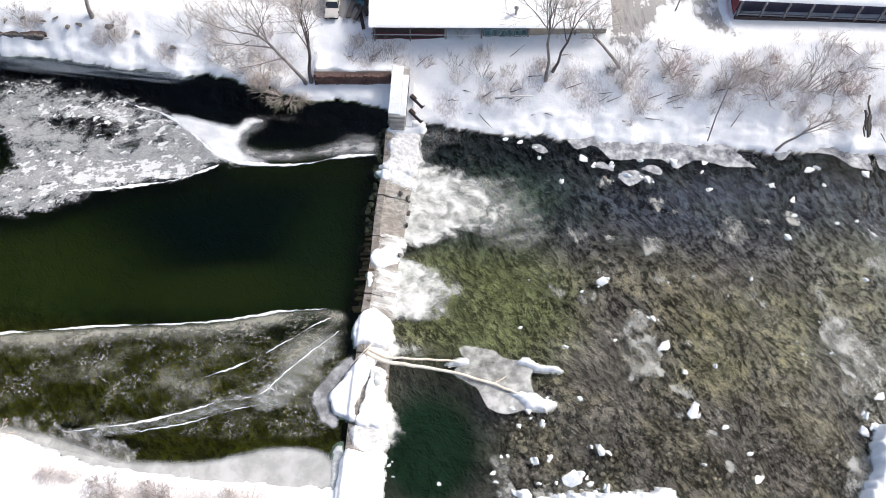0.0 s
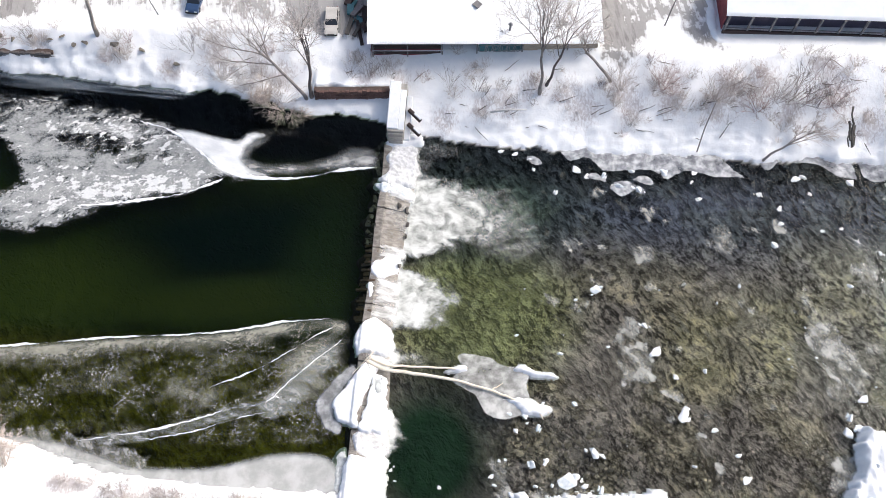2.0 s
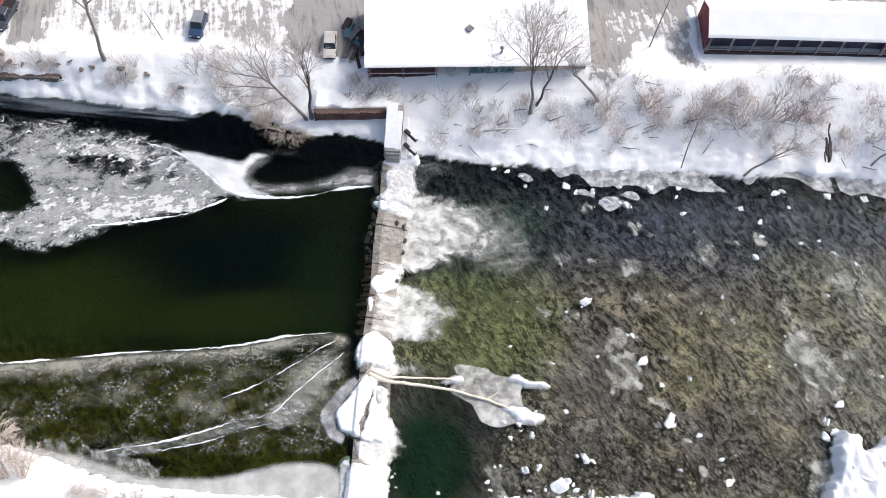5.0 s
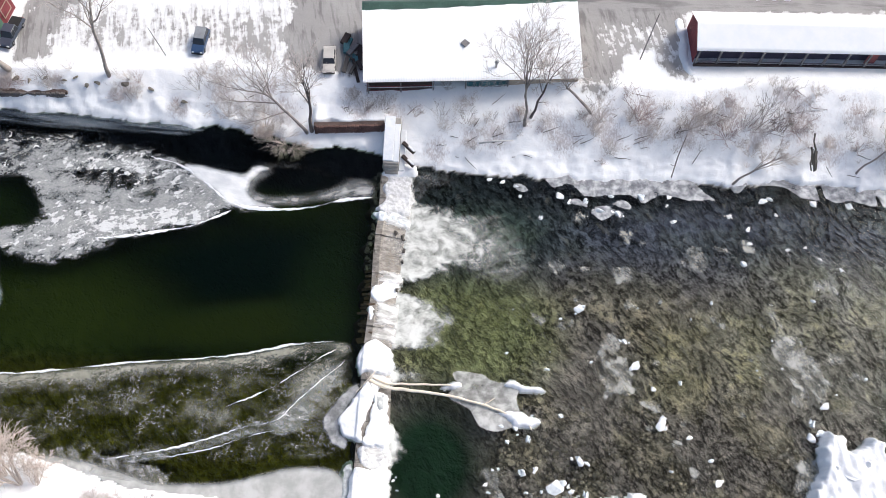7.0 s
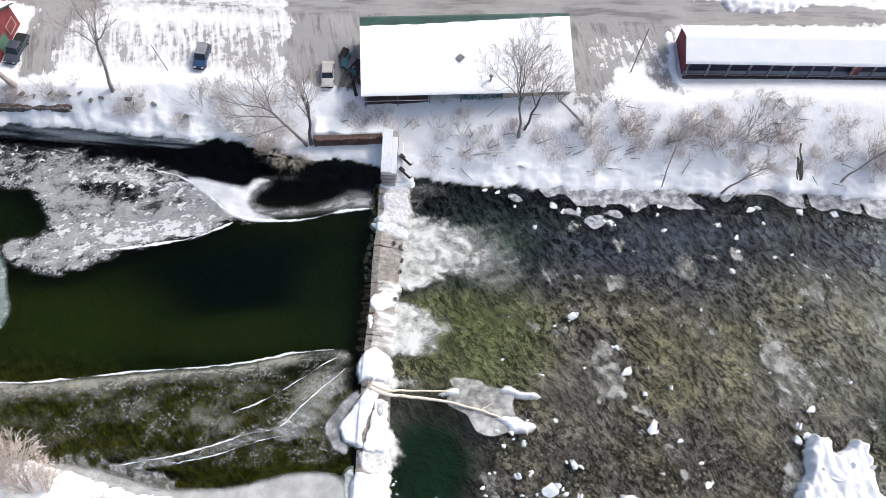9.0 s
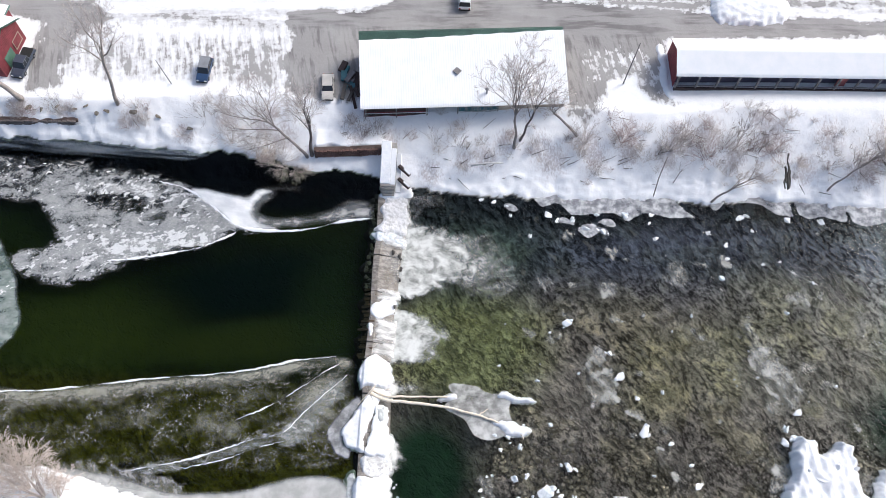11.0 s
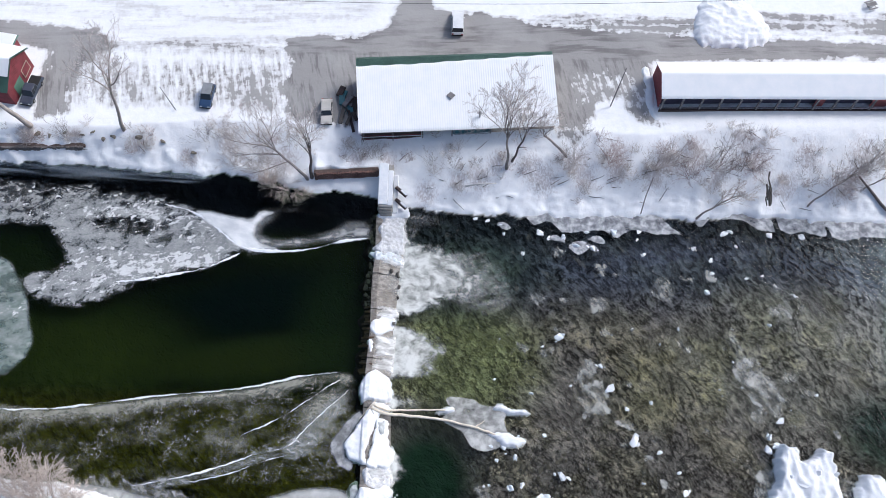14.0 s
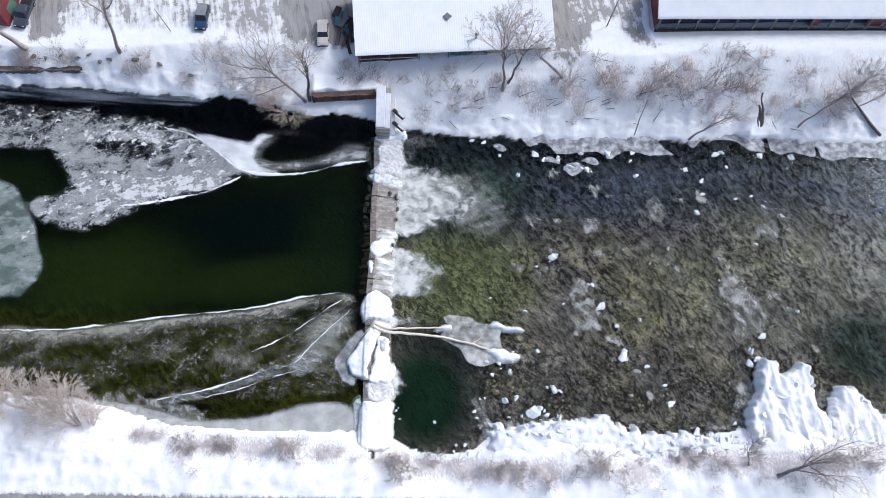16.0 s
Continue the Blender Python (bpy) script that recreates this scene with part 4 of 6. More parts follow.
sheet("foam_veil", ((-26, 58.6), (-22, 58), (-24.4, 55.4), (-22, 54.2), (-15, 55.6), (-12, 57.6), (-8.4, 57.2), (-8, 54.4), (-13, 53.4), (-20, 52.4), (-27, 53)), Z_UP + 0.03, M_VEILSHEET, "thin veil of drifting foam on black water", "foam")
sheet("foam_veil", ((-25, 59.2), (-22, 59.5), (-18, 59.2), (-14.2, 58.0), (-14.6, 57.4), (-18, 58.3), (-22, 58.4), (-24.6, 58.0)), Z_UP + 0.04, M_MIST, "thin ring of foam round a dark pool", "foam", 0.25)
sheet("foam_tongue", ((-35.5, 57.8), (-33.4, 58.6), (-31, 58), (-28.4, 57.6), (-26.4, 57.4), (-25.6, 58.6), (-23, 58.4), (-24.6, 57), (-25.4, 55.4), (-24.4, 53.6), (-21.5, 52.6), (-21.5, 51.7), (-27, 51.6), (-30, 53.6)), Z_UP + 0.06, M_WHITESHEET, "white foam frozen in a curling tongue on the water", res=0.3)
ridge("foam_seam", ((-40, 59.2), (-36, 58.2), (-32.5, 56.2), (-28, 52.8), (-24, 51.9), (-18, 52.2), (-13, 53.7), (-9.6, 54.4), (-7.9, 54.6)), 0.36, 0.1, Z_UP + 0.04, M_SNOW, "white seam of frozen foam along an ice edge", seed=9, group="foam seams")
ridge("foam_seam", ((-45, 46), (-40, 46.8), (-34, 48.2), (-30.5, 49.6), (-27.5, 51.3)), 0.4, 0.08, Z_UP + 0.04, M_SNOW, "white seam of frozen foam along an ice edge", seed=12, group="foam seams")
def ice_film(px, py):
    """Milky behind the long foam seam and beside the weir, clear elsewhere."""
    seam = np.interp(px, (-60, -50, -37, -24, -17, -11.5), (26.6, 27, 29, 30.7, 32.5, 33.4))
    f = 0.25 + 0.55 * smooth01((2.6 - (seam - py)) / 2.0) + 0.35 * blob(px, py, -13.5, 26.5, 2.4, 5, -35) + 0.3 * blob(px, py, -27, 22.4, 4, 1.6, 10)
    return f - 0.25 * blob(px, py, -14.5, 31, 3, 1.2, 25) - 0.25 * blob(px, py, -33, 21, 9, 1.5, 6)


sheet("ice_sheet", ((-60, 27), (-50, 27.2), (-37, 29.1), (-24, 30.8), (-17.2, 32.6), (-11.5, 33.5), (-9, 32.8), (-8.6, 29), (-9.6, 24), (-9.4, 19), (-18, 17.6), (-30, 17), (-42, 17.6), (-60, 18.4)), Z_UP + 0.015, M_THIN, "thin clear ice with pale scuffs over green shallows", extra={"film": ice_film})
ridge("foam_seam", ((-60, 26.6), (-50, 27), (-37, 29), (-24, 30.7), (-17, 32.5), (-11.5, 33.4)), 0.22, 0.09, Z_UP + 0.03, M_SNOW, "white seam of frozen foam along an ice edge", group="foam seams")
ridge("foam_seam", ((-37.5, 16.9), (-28.3, 19), (-22.2, 21.4), (-17.5, 22.8), (-14.9, 25.6), (-9.8, 30.8)), 0.22, 0.09, Z_UP + 0.03, M_SNOW, "white seam of frozen foam along an ice edge", seed=3, group="foam seams")
ridge("foam_seam", ((-24, 24), (-20, 26), (-16.6, 28.2), (-13.5, 30.6), (-11, 32.3)), 0.13, 0.07, Z_UP + 0.03, M_SNOW, "white seam of frozen foam along an ice edge", seed=6, group="foam seams")
sheet("ice_shelf", ((-44, 17.4), (-36, 16.2), (-30.6, 14.9), (-22, 15.4), (-16, 17.2), (-11, 17.6), (-8.4, 16.6), (-8.2, 13), (-20, 12), (-34, 13), (-46, 16)), Z_UP + 0.05, M_GREYSHEET, "smooth grey ice shelf along the bank")
sheet("ice_apron", ((-8.0, 28.2), (-9.7, 26.7), (-11.2, 24.8), (-11.8, 23.0), (-11.3, 21.3), (-10.0, 19.9), (-8.6, 19.6), (-8.4, 20.8), (-9.2, 21.7), (-9.4, 23.1), (-8.5, 24.9), (-7.4, 27)), Z_UP + 0.05, M_COLLAR, "curved grey ice collar against the weir", res=0.25)

sheet("ice_patch", ((-16.5, 24.5), (-14, 28), (-10.5, 30.8), (-9.6, 28), (-12, 25.6), (-14, 22), (-17.5, 20.6), (-18.5, 22.5)), Z_UP + 0.03, M_SCUFF, "scuffed pale ice patch")
sheet("ice_shelf", ((-46, 18.2), (-40, 18), (-34, 17), (-29, 15.6), (-30, 14), (-38, 14.6), (-46, 16)), Z_UP + 0.06, M_WETSHEET, "wet grey ice rim by the bank")
for y0, y1, m in ((33.4, 36.0, M_CASCADE), (35.6, 39.4, M_CASCADE), (41.6, 43.8, M_CASCADE), (43.4, 50.8, M_MIST), (50, 52.6, M_CASCADE), (52.4, 58.6, M_MIST), (18.0, 20.6, M_CASCADE), (28.0, 29.6, M_CASCADE)):
    cascade(y0, y1, m, "white film of water running down the weir apron")
ridge("foam_seam", ((-30, 17.6), (-25, 18.9), (-20.5, 20.6), (-17.2, 21.6)), 0.16, 0.07, Z_UP + 0.03, M_SNOW, "thin white seam of foam beside a longer one", seed=15, group="foam seams")
sheet("ice_patch", ((-36, 17.6), (-28.3, 19.4), (-22.2, 21.8), (-17.6, 23.3), (-16.6, 22), (-21.5, 20), (-28, 17.8), (-35, 16.6)), Z_UP + 0.025, M_SCUFF, "pale scuffed ice band between two foam seams")
# ---- foam and ice on the water below ----
for outline, x1, label in ((((-5.5, 54.4), (-1, 54.6), (2.3, 54.2), (7.0, 52.6), (10.4, 49.4), (9.6, 46), (5, 44.6), (1, 43.2), (-3.2, 42.2), (-5.5, 43)), 11, "churned white foam shot out below the weir"),
                           (((-5.6, 41.2), (-1.5, 40.6), (1.4, 40.2), (4.6, 38.6), (6.0, 37.2), (3.4, 35.6), (2.2, 33.4), (-1, 32.8), (-5.6, 33.4)), 6, "churned white foam shot out below the weir"),
                           (((-5.6, 31), (-1.6, 30.6), (0.6, 29.8), (-1.2, 28.4), (-5.6, 28.4)), 1.5, "small white foam patch below the weir"),
                           (((-5, 23.4), (-2.4, 22.8), (-1.6, 21.4), (-1.2, 19.6), (-2.6, 18.4), (-5, 18.2)), -0.5, "small white foam patch below the weir")):
    sheet("foam_plume", outline, Z_DOWN + 0.14, M_SPRAY, label, "foam", 0.3, extra={"reach": lambda px, py, x1=x1: np.clip((px + 3.5) / (x1 + 3.5), 0, 1)})
sheet("foam_plume", ((-5, 60.2), (1, 60), (4.5, 58.6), (2, 57.4), (-0.4, 57), (-1.2, 54.6), (-5, 54)), Z_DOWN + 0.12, M_MIST, "thin foam swirl below the abutment", "foam", 0.3, extra={"reach": lambda px, py: np.clip((px + 4) / 8, 0.3, 1)})
sheet("foam_veil", ((2, 52), (9, 54), (13, 50), (14, 45), (10, 42.5), (5, 44)), Z_DOWN + 0.1, M_MIST, "faint veil of foam drifting off the plume", "foam", 0.4)
sheet("ice_floe", ((3.9, 30.2), (4.6, 30.7), (7.5, 30.5), (9.4, 29.6), (12.6, 29.2), (12.2, 27.4), (12.8, 25.2), (11.8, 23.8), (9.6, 23.1), (7.6, 23.6), (6.2, 25.6), (3.4, 27.2), (4.4, 28.8)), Z_DOWN + 0.09, M_FLOE, "flat grey ice floe frozen round driftwood")


sheet("ice_plate", ((7.2, 18), (9.6, 18.8), (11, 17.6), (10.6, 15.6), (12.5, 15.2), (17, 17), (20, 15.6), (14, 12.4), (8.6, 10.8), (9.4, 13.6), (8.6, 16)), Z_DOWN + 0.09, M_WETSHEET, "wet grey ice plate along the shore")
sheet("ice_plate", ((46.8, 20), (48.6, 22), (49.8, 20), (49.6, 16.4), (43, 14.4), (40, 14.4), (45, 16)), Z_DOWN + 0.09, M_WETSHEET, "wet grey ice plate along the shore")
sheet("ice_plate", ((57.6, 22.6), (59.4, 21), (61.2, 20.8), (60.4, 18.4), (57.6, 19)), Z_DOWN + 0.09, M_WETSHEET, "wet grey ice plate between ice heaps", res=0.3)
M_PLATE = make_sheet("grey_plate_ice", (0.28, 0.29, 0.32), (0.60, 0.61, 0.63), (0.45, 1.0), 0.8, 1.6, 0.12, 0.16)
for outline in (((15.5, 60.2), (17, 60.2), (20.2, 60.1), (21.7, 59.6), (24.9, 59.4), (29.2, 60.2), (29.1, 57.0), (28, 57.8), (24.8, 57.5), (21.7, 57.2), (20.7, 58.2), (19.1, 59), (16.8, 58.4)),
                ((29.3, 59.9), (30.7, 60), (32.9, 60.1), (35.5, 60.2), (37, 59.6), (39.1, 58.7), (40.3, 57.6), (37.7, 57.6), (36.1, 57.5), (34.3, 57.9), (32.5, 57.9), (30.6, 56.9), (29.3, 57)),
                ((46.6, 60.4), (49.3, 60.9), (52.4, 60.6), (54.4, 60.3), (55.3, 58.8), (53.4, 58.6), (52.2, 59), (50.1, 59.3), (48, 59.4), (46.7, 59.4)),
                ((55.7, 60.4), (57.7, 60.9), (59.7, 60.4), (63, 60.2), (63.2, 58.2), (59.6, 58.8), (58.1, 58.3), (56.3, 59)),
                ((63.8, 60.2), (70, 60.2), (78, 60), (78, 57.8), (71, 58.4), (66, 57.6), (64.2, 58.6)),
                ((19.4, 56.3), (20.4, 56.9), (21.9, 56), (21.8, 55.4), (20.4, 55.7), (19.5, 55.8)),
                ((22.3, 54.8), (23.8, 55.9), (25.8, 55.6), (27.1, 54.8), (26.7, 53.9), (25.5, 54.4), (24.1, 53.6), (22.8, 54.3)),
                ((25.1, 56.2), (26.9, 57), (28.1, 56.1), (27.6, 55.5), (26.1, 55.8)),
                ((11.4, 58.8), (13, 58.6), (13.4, 57.6), (12, 57.4)),
                ((41.6, 60.2), (44, 60), (45.6, 60.6), (45.4, 59.9), (43.4, 59), (41.8, 59.4))):
    outline = [(x, y + 1.2 if y > 59.2 else y) for x, y in outline]   # its rim runs under the snow
    tagged(sheet("ice_plate", outline, Z_DOWN + 0.1, M_PLATE, "grey plate of shelf ice fringing the snowy bank", res=0.25), group="shelf ice plates")
rnd = random.Random(91)
LITTLE = [(rnd.uniform(12, 66), rnd.uniform(19, 55), rnd.uniform(0.35, 0.8), rnd.uniform(0.3, 0.6), rnd.uniform(-50, 20)) for k in range(34)]
for cx, cy, rx, ry, turn in ((36.5, 48.3, 1.9, 2.0, 20), (17.7, 45.9, 1.3, 1.0, 0), (14.9, 38.4, 1.2, 1.0, 0), (25, 31, 2.2, 3.0, 10), (44.2, 50.6, 0.9, 1.4, 20), (46.3, 54.5, 0.9, 0.7, 0), (53.6, 45.2, 2.0, 1.4, 30), (21.5, 45.8, 1.0, 0.5, 0), (27, 51.3, 0.8, 1.2, 15), (39.8, 49.9, 1.2, 0.6, -10), (50, 32.3, 2.4, 4.2, 15), (24.6, 35.4, 1.4, 1.4, 0), (29.8, 27.6, 1.5, 0.9, 0), (47.6, 36.5, 2.2, 2.2, 40), (26.8, 45.4, 2.0, 1.2, 30), (46.5, 40.2, 1.2, 1.6, 10), (48.2, 37.4, 1.0, 1.6, 0), (49.8, 33.2, 1.7, 1.7, 20), (51.8, 31.0, 1.5, 1.2, 0), (48.4, 29.4, 1.2, 1.4, 0), (53.6, 34.6, 1.5, 0.9, 30), (56.4, 32.6, 1.8, 0.8, 25), (23.4, 33.4, 0.8, 1.2, 0), (26.2, 29.2, 1.0, 0.8, 0), (18.6, 37.6, 1.2, 0.7, 20), (38.6, 38.8, 1.0, 1.0, 0), *LITTLE):
    ring = [(cx + rx * math.cos(a) * (1 + 0.3 * math.sin(3 * a + cx)) * math.cos(radians(turn)) - ry * math.sin(a) * math.sin(radians(turn)),
             cy + ry * math.sin(a) * (1 + 0.3 * math.cos(2 * a + cy)) + rx * math.cos(a) * math.sin(radians(turn))) for a in np.linspace(0, math.tau, 8, endpoint=False)]
    tagged(sheet("ice_patch", ring, Z_DOWN + 0.09, M_WETSHEET, "translucent grey ice caught on the gravel shallows", res=0.35), group="stranded ice patches")


# ---- loose ice ----
def ice_block(seed, angular):
    """A broken lump: two or three sharp-edged pieces frozen together."""
    rnd = random.Random(seed)
    bm = bmesh.new()
    for cx, cy, size in ((0, 0, 1.0), (rnd.uniform(-0.8, 0.8), rnd.uniform(-0.7, 0.7), 0.6), (rnd.uniform(-0.9, 0.9), rnd.uniform(-0.8, 0.8), 0.4))[:3 if angular else 2]:
        lump = bmesh.new()
        for k in range(12):
            v = Vector((rnd.gauss(0, 1), rnd.gauss(0, 1), rnd.gauss(0, 1))).normalized()
            lump.verts.new((cx + v.x * size * rnd.uniform(0.7, 1.0), cy + v.y * size * rnd.uniform(0.5, 0.85), (v.z * 0.55 + 0.25) * size * rnd.uniform(0.7, 1.2)))
        made = bmesh.ops.convex_hull(lump, input=list(lump.verts))
        bmesh.ops.delete(lump, geom=[v for v in made["geom_interior"] if isinstance(v, bmesh.types.BMVert)], context="VERTS")
        data = bpy.data.meshes.new("lump")
        lump.to_mesh(data)
        lump.free()
        bm.from_mesh(data)
        bpy.data.meshes.remove(data)
    bmesh.ops.bevel(bm, geom=list(bm.edges), offset=0.03, segments=1, affect="EDGES")
    data = bpy.data.meshes.new("ice_block")
    bm.normal_update()
    bm.to_mesh(data)
    bm.free()
    return data


BLOCKS = [ice_block(k, k % 2 == 0) for k in range(8)]
for k, mesh in enumerate(BLOCKS):
    mesh.materials.append((M_ICE, M_SNOW, M_SNOW, M_ICE)[k % 4])


def block(x, y, size, k, label, group, flat=0.6, z=Z_DOWN):
    ob = new("ice_block", BLOCKS[k % 8])
    ob.matrix_world = pose(x, y, z - 0.03, 0, 0, (k * 67) % 360) @ Matrix.Diagonal((size, size * 0.85, size * flat, 1))
    return tagged(ob, label, "ice", group)


BIG = ((20.4, 40.1, 0.95), (27.6, 32.5, 0.95), (26.3, 35.8, 0.6), (16.1, 31.4, 0.5), (33.3, 30.5, 0.55), (29.6, 29.6, 0.6), (30.6, 25.0, 1.35), (17.7, 25.6, 0.55), (33.9, 23.6, 0.5), (36.9, 18.2, 0.75),
       (20.0, 20.0, 1.0), (31.3, 19.4, 0.4), (13.6, 22.5, 0.7), (11.2, 21.9, 0.5), (14.5, 18.7, 0.6), (13.1, 18.1, 0.8), (36.3, 20.9, 0.45), (51.6, 28.5, 0.75), (26.2, 54.7, 0.8), (23.6, 54.9, 0.9),
       (15.4, 53.3, 0.65), (48.6, 55.9, 0.5), (44.5, 53.3, 0.6), (43.1, 48.1, 0.75), (44.4, 51.1, 0.5), (34.1, 54.0, 0.4), (56.6, 47.9, 0.5), (52.1, 43.1, 0.55), (38.2, 42.0, 0.45), (42.2, 55.4, 0.4), (33.2, 56.5, 0.4), (33.9, 53.8, 0.45), (49.6, 50.5, 0.4), (52.2, 51.0, 0.35), (54, 49.3, 0.4), (48.0, 58.3, 0.7), (49.6, 26, 0.9), (49.0, 24.4, 1.0))
for k, (x, y, s) in enumerate(BIG):
    block(x, y, s, k, "white snow-topped ice block stranded in the shallows", "stranded ice blocks", 0.75 if s > 0.7 else 0.5)
SHORE = ((11.9, 58.2, 0.6), (12.5, 56.6, 0.5), (17.9, 57.1, 1.0), (19.5, 56.2, 0.6), (29.6, 57.8, 1.1), (47.1, 58.0, 0.8), (33.6, 57.9, 0.6), (41.8, 55.2, 0.5), (25.4, 57.6, 0.6), (21.6, 56.6, 0.8), (54.4, 58, 0.9), (37.4, 58.4, 0.6), (59.5, 57.8, 0.9), (8, 59.2, 0.5), (10, 58.9, 0.5))
for k, (x, y, s) in enumerate(SHORE):
    block(x, y, s, k + 3, "rounded white ice lump at the edge of the shelf ice", "shore ice lumps", 0.45)
FLOATS = ((-2.6, 16.5, 0.3), (-2.1, 15.3, 0.28), (2.8, 15.0, 0.42), (5.9, 11.9, 0.4), (7.2, 11.9, 0.4), (-2.9, 17.3, 0.25), (-2.3, 16.9, 0.22), (-3.0, 15.9, 0.22), (8.6, 16.6, 0.4), (8.9, 15.6, 0.4), (9.3, 18.4, 0.35), (10.0, 18.6, 0.35), (8.8, 23.6, 0.6), (10.4, 23.9, 0.9), (12.2, 23.8, 0.8))
for k, (x, y, s) in enumerate(FLOATS):
    block(x, y, s, 2 * k + 1, "round pale pancake of ice floating on dark water", "floating ice pancakes", 0.25)
rnd = random.Random(11)
for k in range(28):
    x, y = rnd.uniform(10, 66), rnd.uniform(17, 57)
    block(x, y, rnd.uniform(0.16, 0.34), 4 * rnd.randrange(2), "small pale ice fragment in the shallows", "small ice fragments", 0.5)

# ---- snow and ice heaped on the near bank ----
mound("shoved_ice", ((47.6, 16), (49.2, 20), (50.2, 24.4), (52.4, 24.8), (53.6, 22.8), (57.0, 24.4), (57.9, 21), (58.4, 18), (60, 15.6), (58, 12), (49, 12)), 0.1, 1.7, 0.7, 0.3, M_SNOW, "jagged white heap of shoved river ice", "ice", 0.16, 5.0, 0.5, ragged=0.6, blades=0.55)
mound("shoved_ice", ((59.8, 17), (61.2, 20.8), (62.6, 21.4), (65.2, 20), (67.4, 17.4), (70, 15), (66, 12), (59, 13)), 0.1, 1.6, 0.9, 0.12, M_SNOW, "jagged white heap of shoved river ice", "ice", 0.16, 9.0, 0.5, ragged=0.6, blades=0.55)
mound("snow_bank", ((11.2, 14.6), (13.4, 14.2), (17, 15.2), (21, 15.4), (27.2, 16.2), (29.4, 15), (34.8, 13.9), (39.5, 14), (42, 12), (30, 10.4), (12, 10.6)), 0.1, 1.3, 1.2, 0.3, M_SNOW, "lumpy white snow bank over the water's edge", "snow", 0.22, 14.0, 0.5, jag=0.12, ragged=0.9)
for k, (x, y, s, f) in enumerate(((17.0, 16.7, 1.5, 0.7), (12.2, 14.4, 1.3, 0.8), (20.8, 15.8, 0.8, 0.6), (40.6, 14.2, 0.9, 0.6), (50.5, 25, 0.8, 0.9))):
    block(x, y, s, 2 * k, "large tilted slab of snowy ice on the bank", "bank ice slabs", f, Z_UP if x < -8 else Z_DOWN)

# tilted slabs standing out of the heaps
rnd = random.Random(61)
slab_meshes = []
for k in range(5):
    bm = bmesh.new()
    ring = [(math.cos(a) * rnd.uniform(0.7, 1.1) * 1.1, math.sin(a) * rnd.uniform(0.5, 0.9) * 0.75) for a in np.linspace(0, math.tau, 7, endpoint=False)]
    low, top = [bm.verts.new((x, y, -0.14)) for x, y in ring], [bm.verts.new((x * 0.93, y * 0.93, 0.14)) for x, y in ring]
    bm.faces.new(low[::-1])
    bm.faces.new(top)
    for j in range(7):
        bm.faces.new((low[j], low[(j + 1) % 7], top[(j + 1) % 7], top[j]))
    bmesh.ops.bevel(bm, geom=list(bm.edges), offset=0.04, segments=1, affect="EDGES")
    data = bpy.data.meshes.new("ice_chunk")
    bm.to_mesh(data)
    bm.free()
    data.materials.append(M_SNOW if k else M_ICE)
    slab_meshes.append(data)
for k in range(20):
    if k < 6:
        x, y, z = rnd.uniform(49.6, 57.4), rnd.uniform(15.5, 23.6), 1.75
    elif k < 10:
        x, y, z = rnd.uniform(60.6, 66), rnd.uniform(14.5, 19.6), 1.6
    else:
        x, y, z = rnd.uniform(13, 40), rnd.uniform(12.8, 14.6), 1.3
    ob = new("ice_chunk", rnd.choice(slab_meshes))
    size = rnd.uniform(0.4, 1.1)
    ob.matrix_world = pose(x, y, z, rnd.gauss(0, 32), rnd.gauss(0, 32), rnd.uniform(0, 360)) @ Matrix.Diagonal((size, size, 1.0, 1))
    tagged(ob, "tilted slab of white river ice shoved onto the bank", "ice", "tilted ice chunks")
# broken ice strewn along the near shore
rnd = random.Random(33)
for k in range(85):
    x = rnd.uniform(9, 47) if k < 60 else rnd.uniform(-4, 70)
    y = float(np.interp(x, SOUTH_X, SOUTH_Y)) + rnd.gauss(-0.6, 0.9)
    block(x, y, rnd.uniform(0.25, 0.75), rnd.randrange(8), "broken white ice piece lying along the shore", "shore ice rubble", 0.8, max(0.0, float(land(np.array([x]), np.array([y]))[0])) + (0.9 if 13 < x < 41 and y < 14.6 else 0.0))

# ---- driftwood caught on the weir ----
def log(points, r0, r1, name, label):
    bm = bmesh.new()
    line = [Vector(p) for p in points]
    fine = []
    for a, b in zip(line, line[1:]):
        fine += [a.lerp(b, s / 4) + Vector((0, 0.05 * math.sin(3.1 * s + a.x), 0)) for s in range(4)]
    fine.append(line[-1])
    tube(bm, fine, [r0 + (r1 - r0) * i / (len(fine) - 1) for i in range(len(fine))], 8)
    return bm


drift = thing("driftwood_trunk", pose(0, 0, 0), "bleached fallen trunk lying from the weir onto an ice floe", "driftwood")
part("trunk", log(((-6.4, 28.2, 1.9), (-4.4, 27.6, 1.3), (0, 27.5, 0.75), (3.8, 27.2, 0.5), (8.4, 26.2, 0.4), (11.5, 25.2, 0.35), (14.8, 24.2, 0.25)), 0.24, 0.12, "trunk", ""), M_DRIFT, drift, smooth=True)
part("branch", log(((8.0, 26.3, 0.45), (8.9, 26.8, 0.6), (9.4, 27.2, 0.7)), 0.09, 0.04, "branch", ""), M_DRIFT, drift, smooth=True)
part("branch", log(((13.2, 24.6, 0.35), (13.9, 23.8, 0.4), (14.2, 23.3, 0.4)), 0.1, 0.05, "branch", ""), M_DRIFT, drift, smooth=True)
drift = thing("driftwood_trunk", pose(0, 0, 0), "slimmer bleached trunk lying beside the larger one", "driftwood")
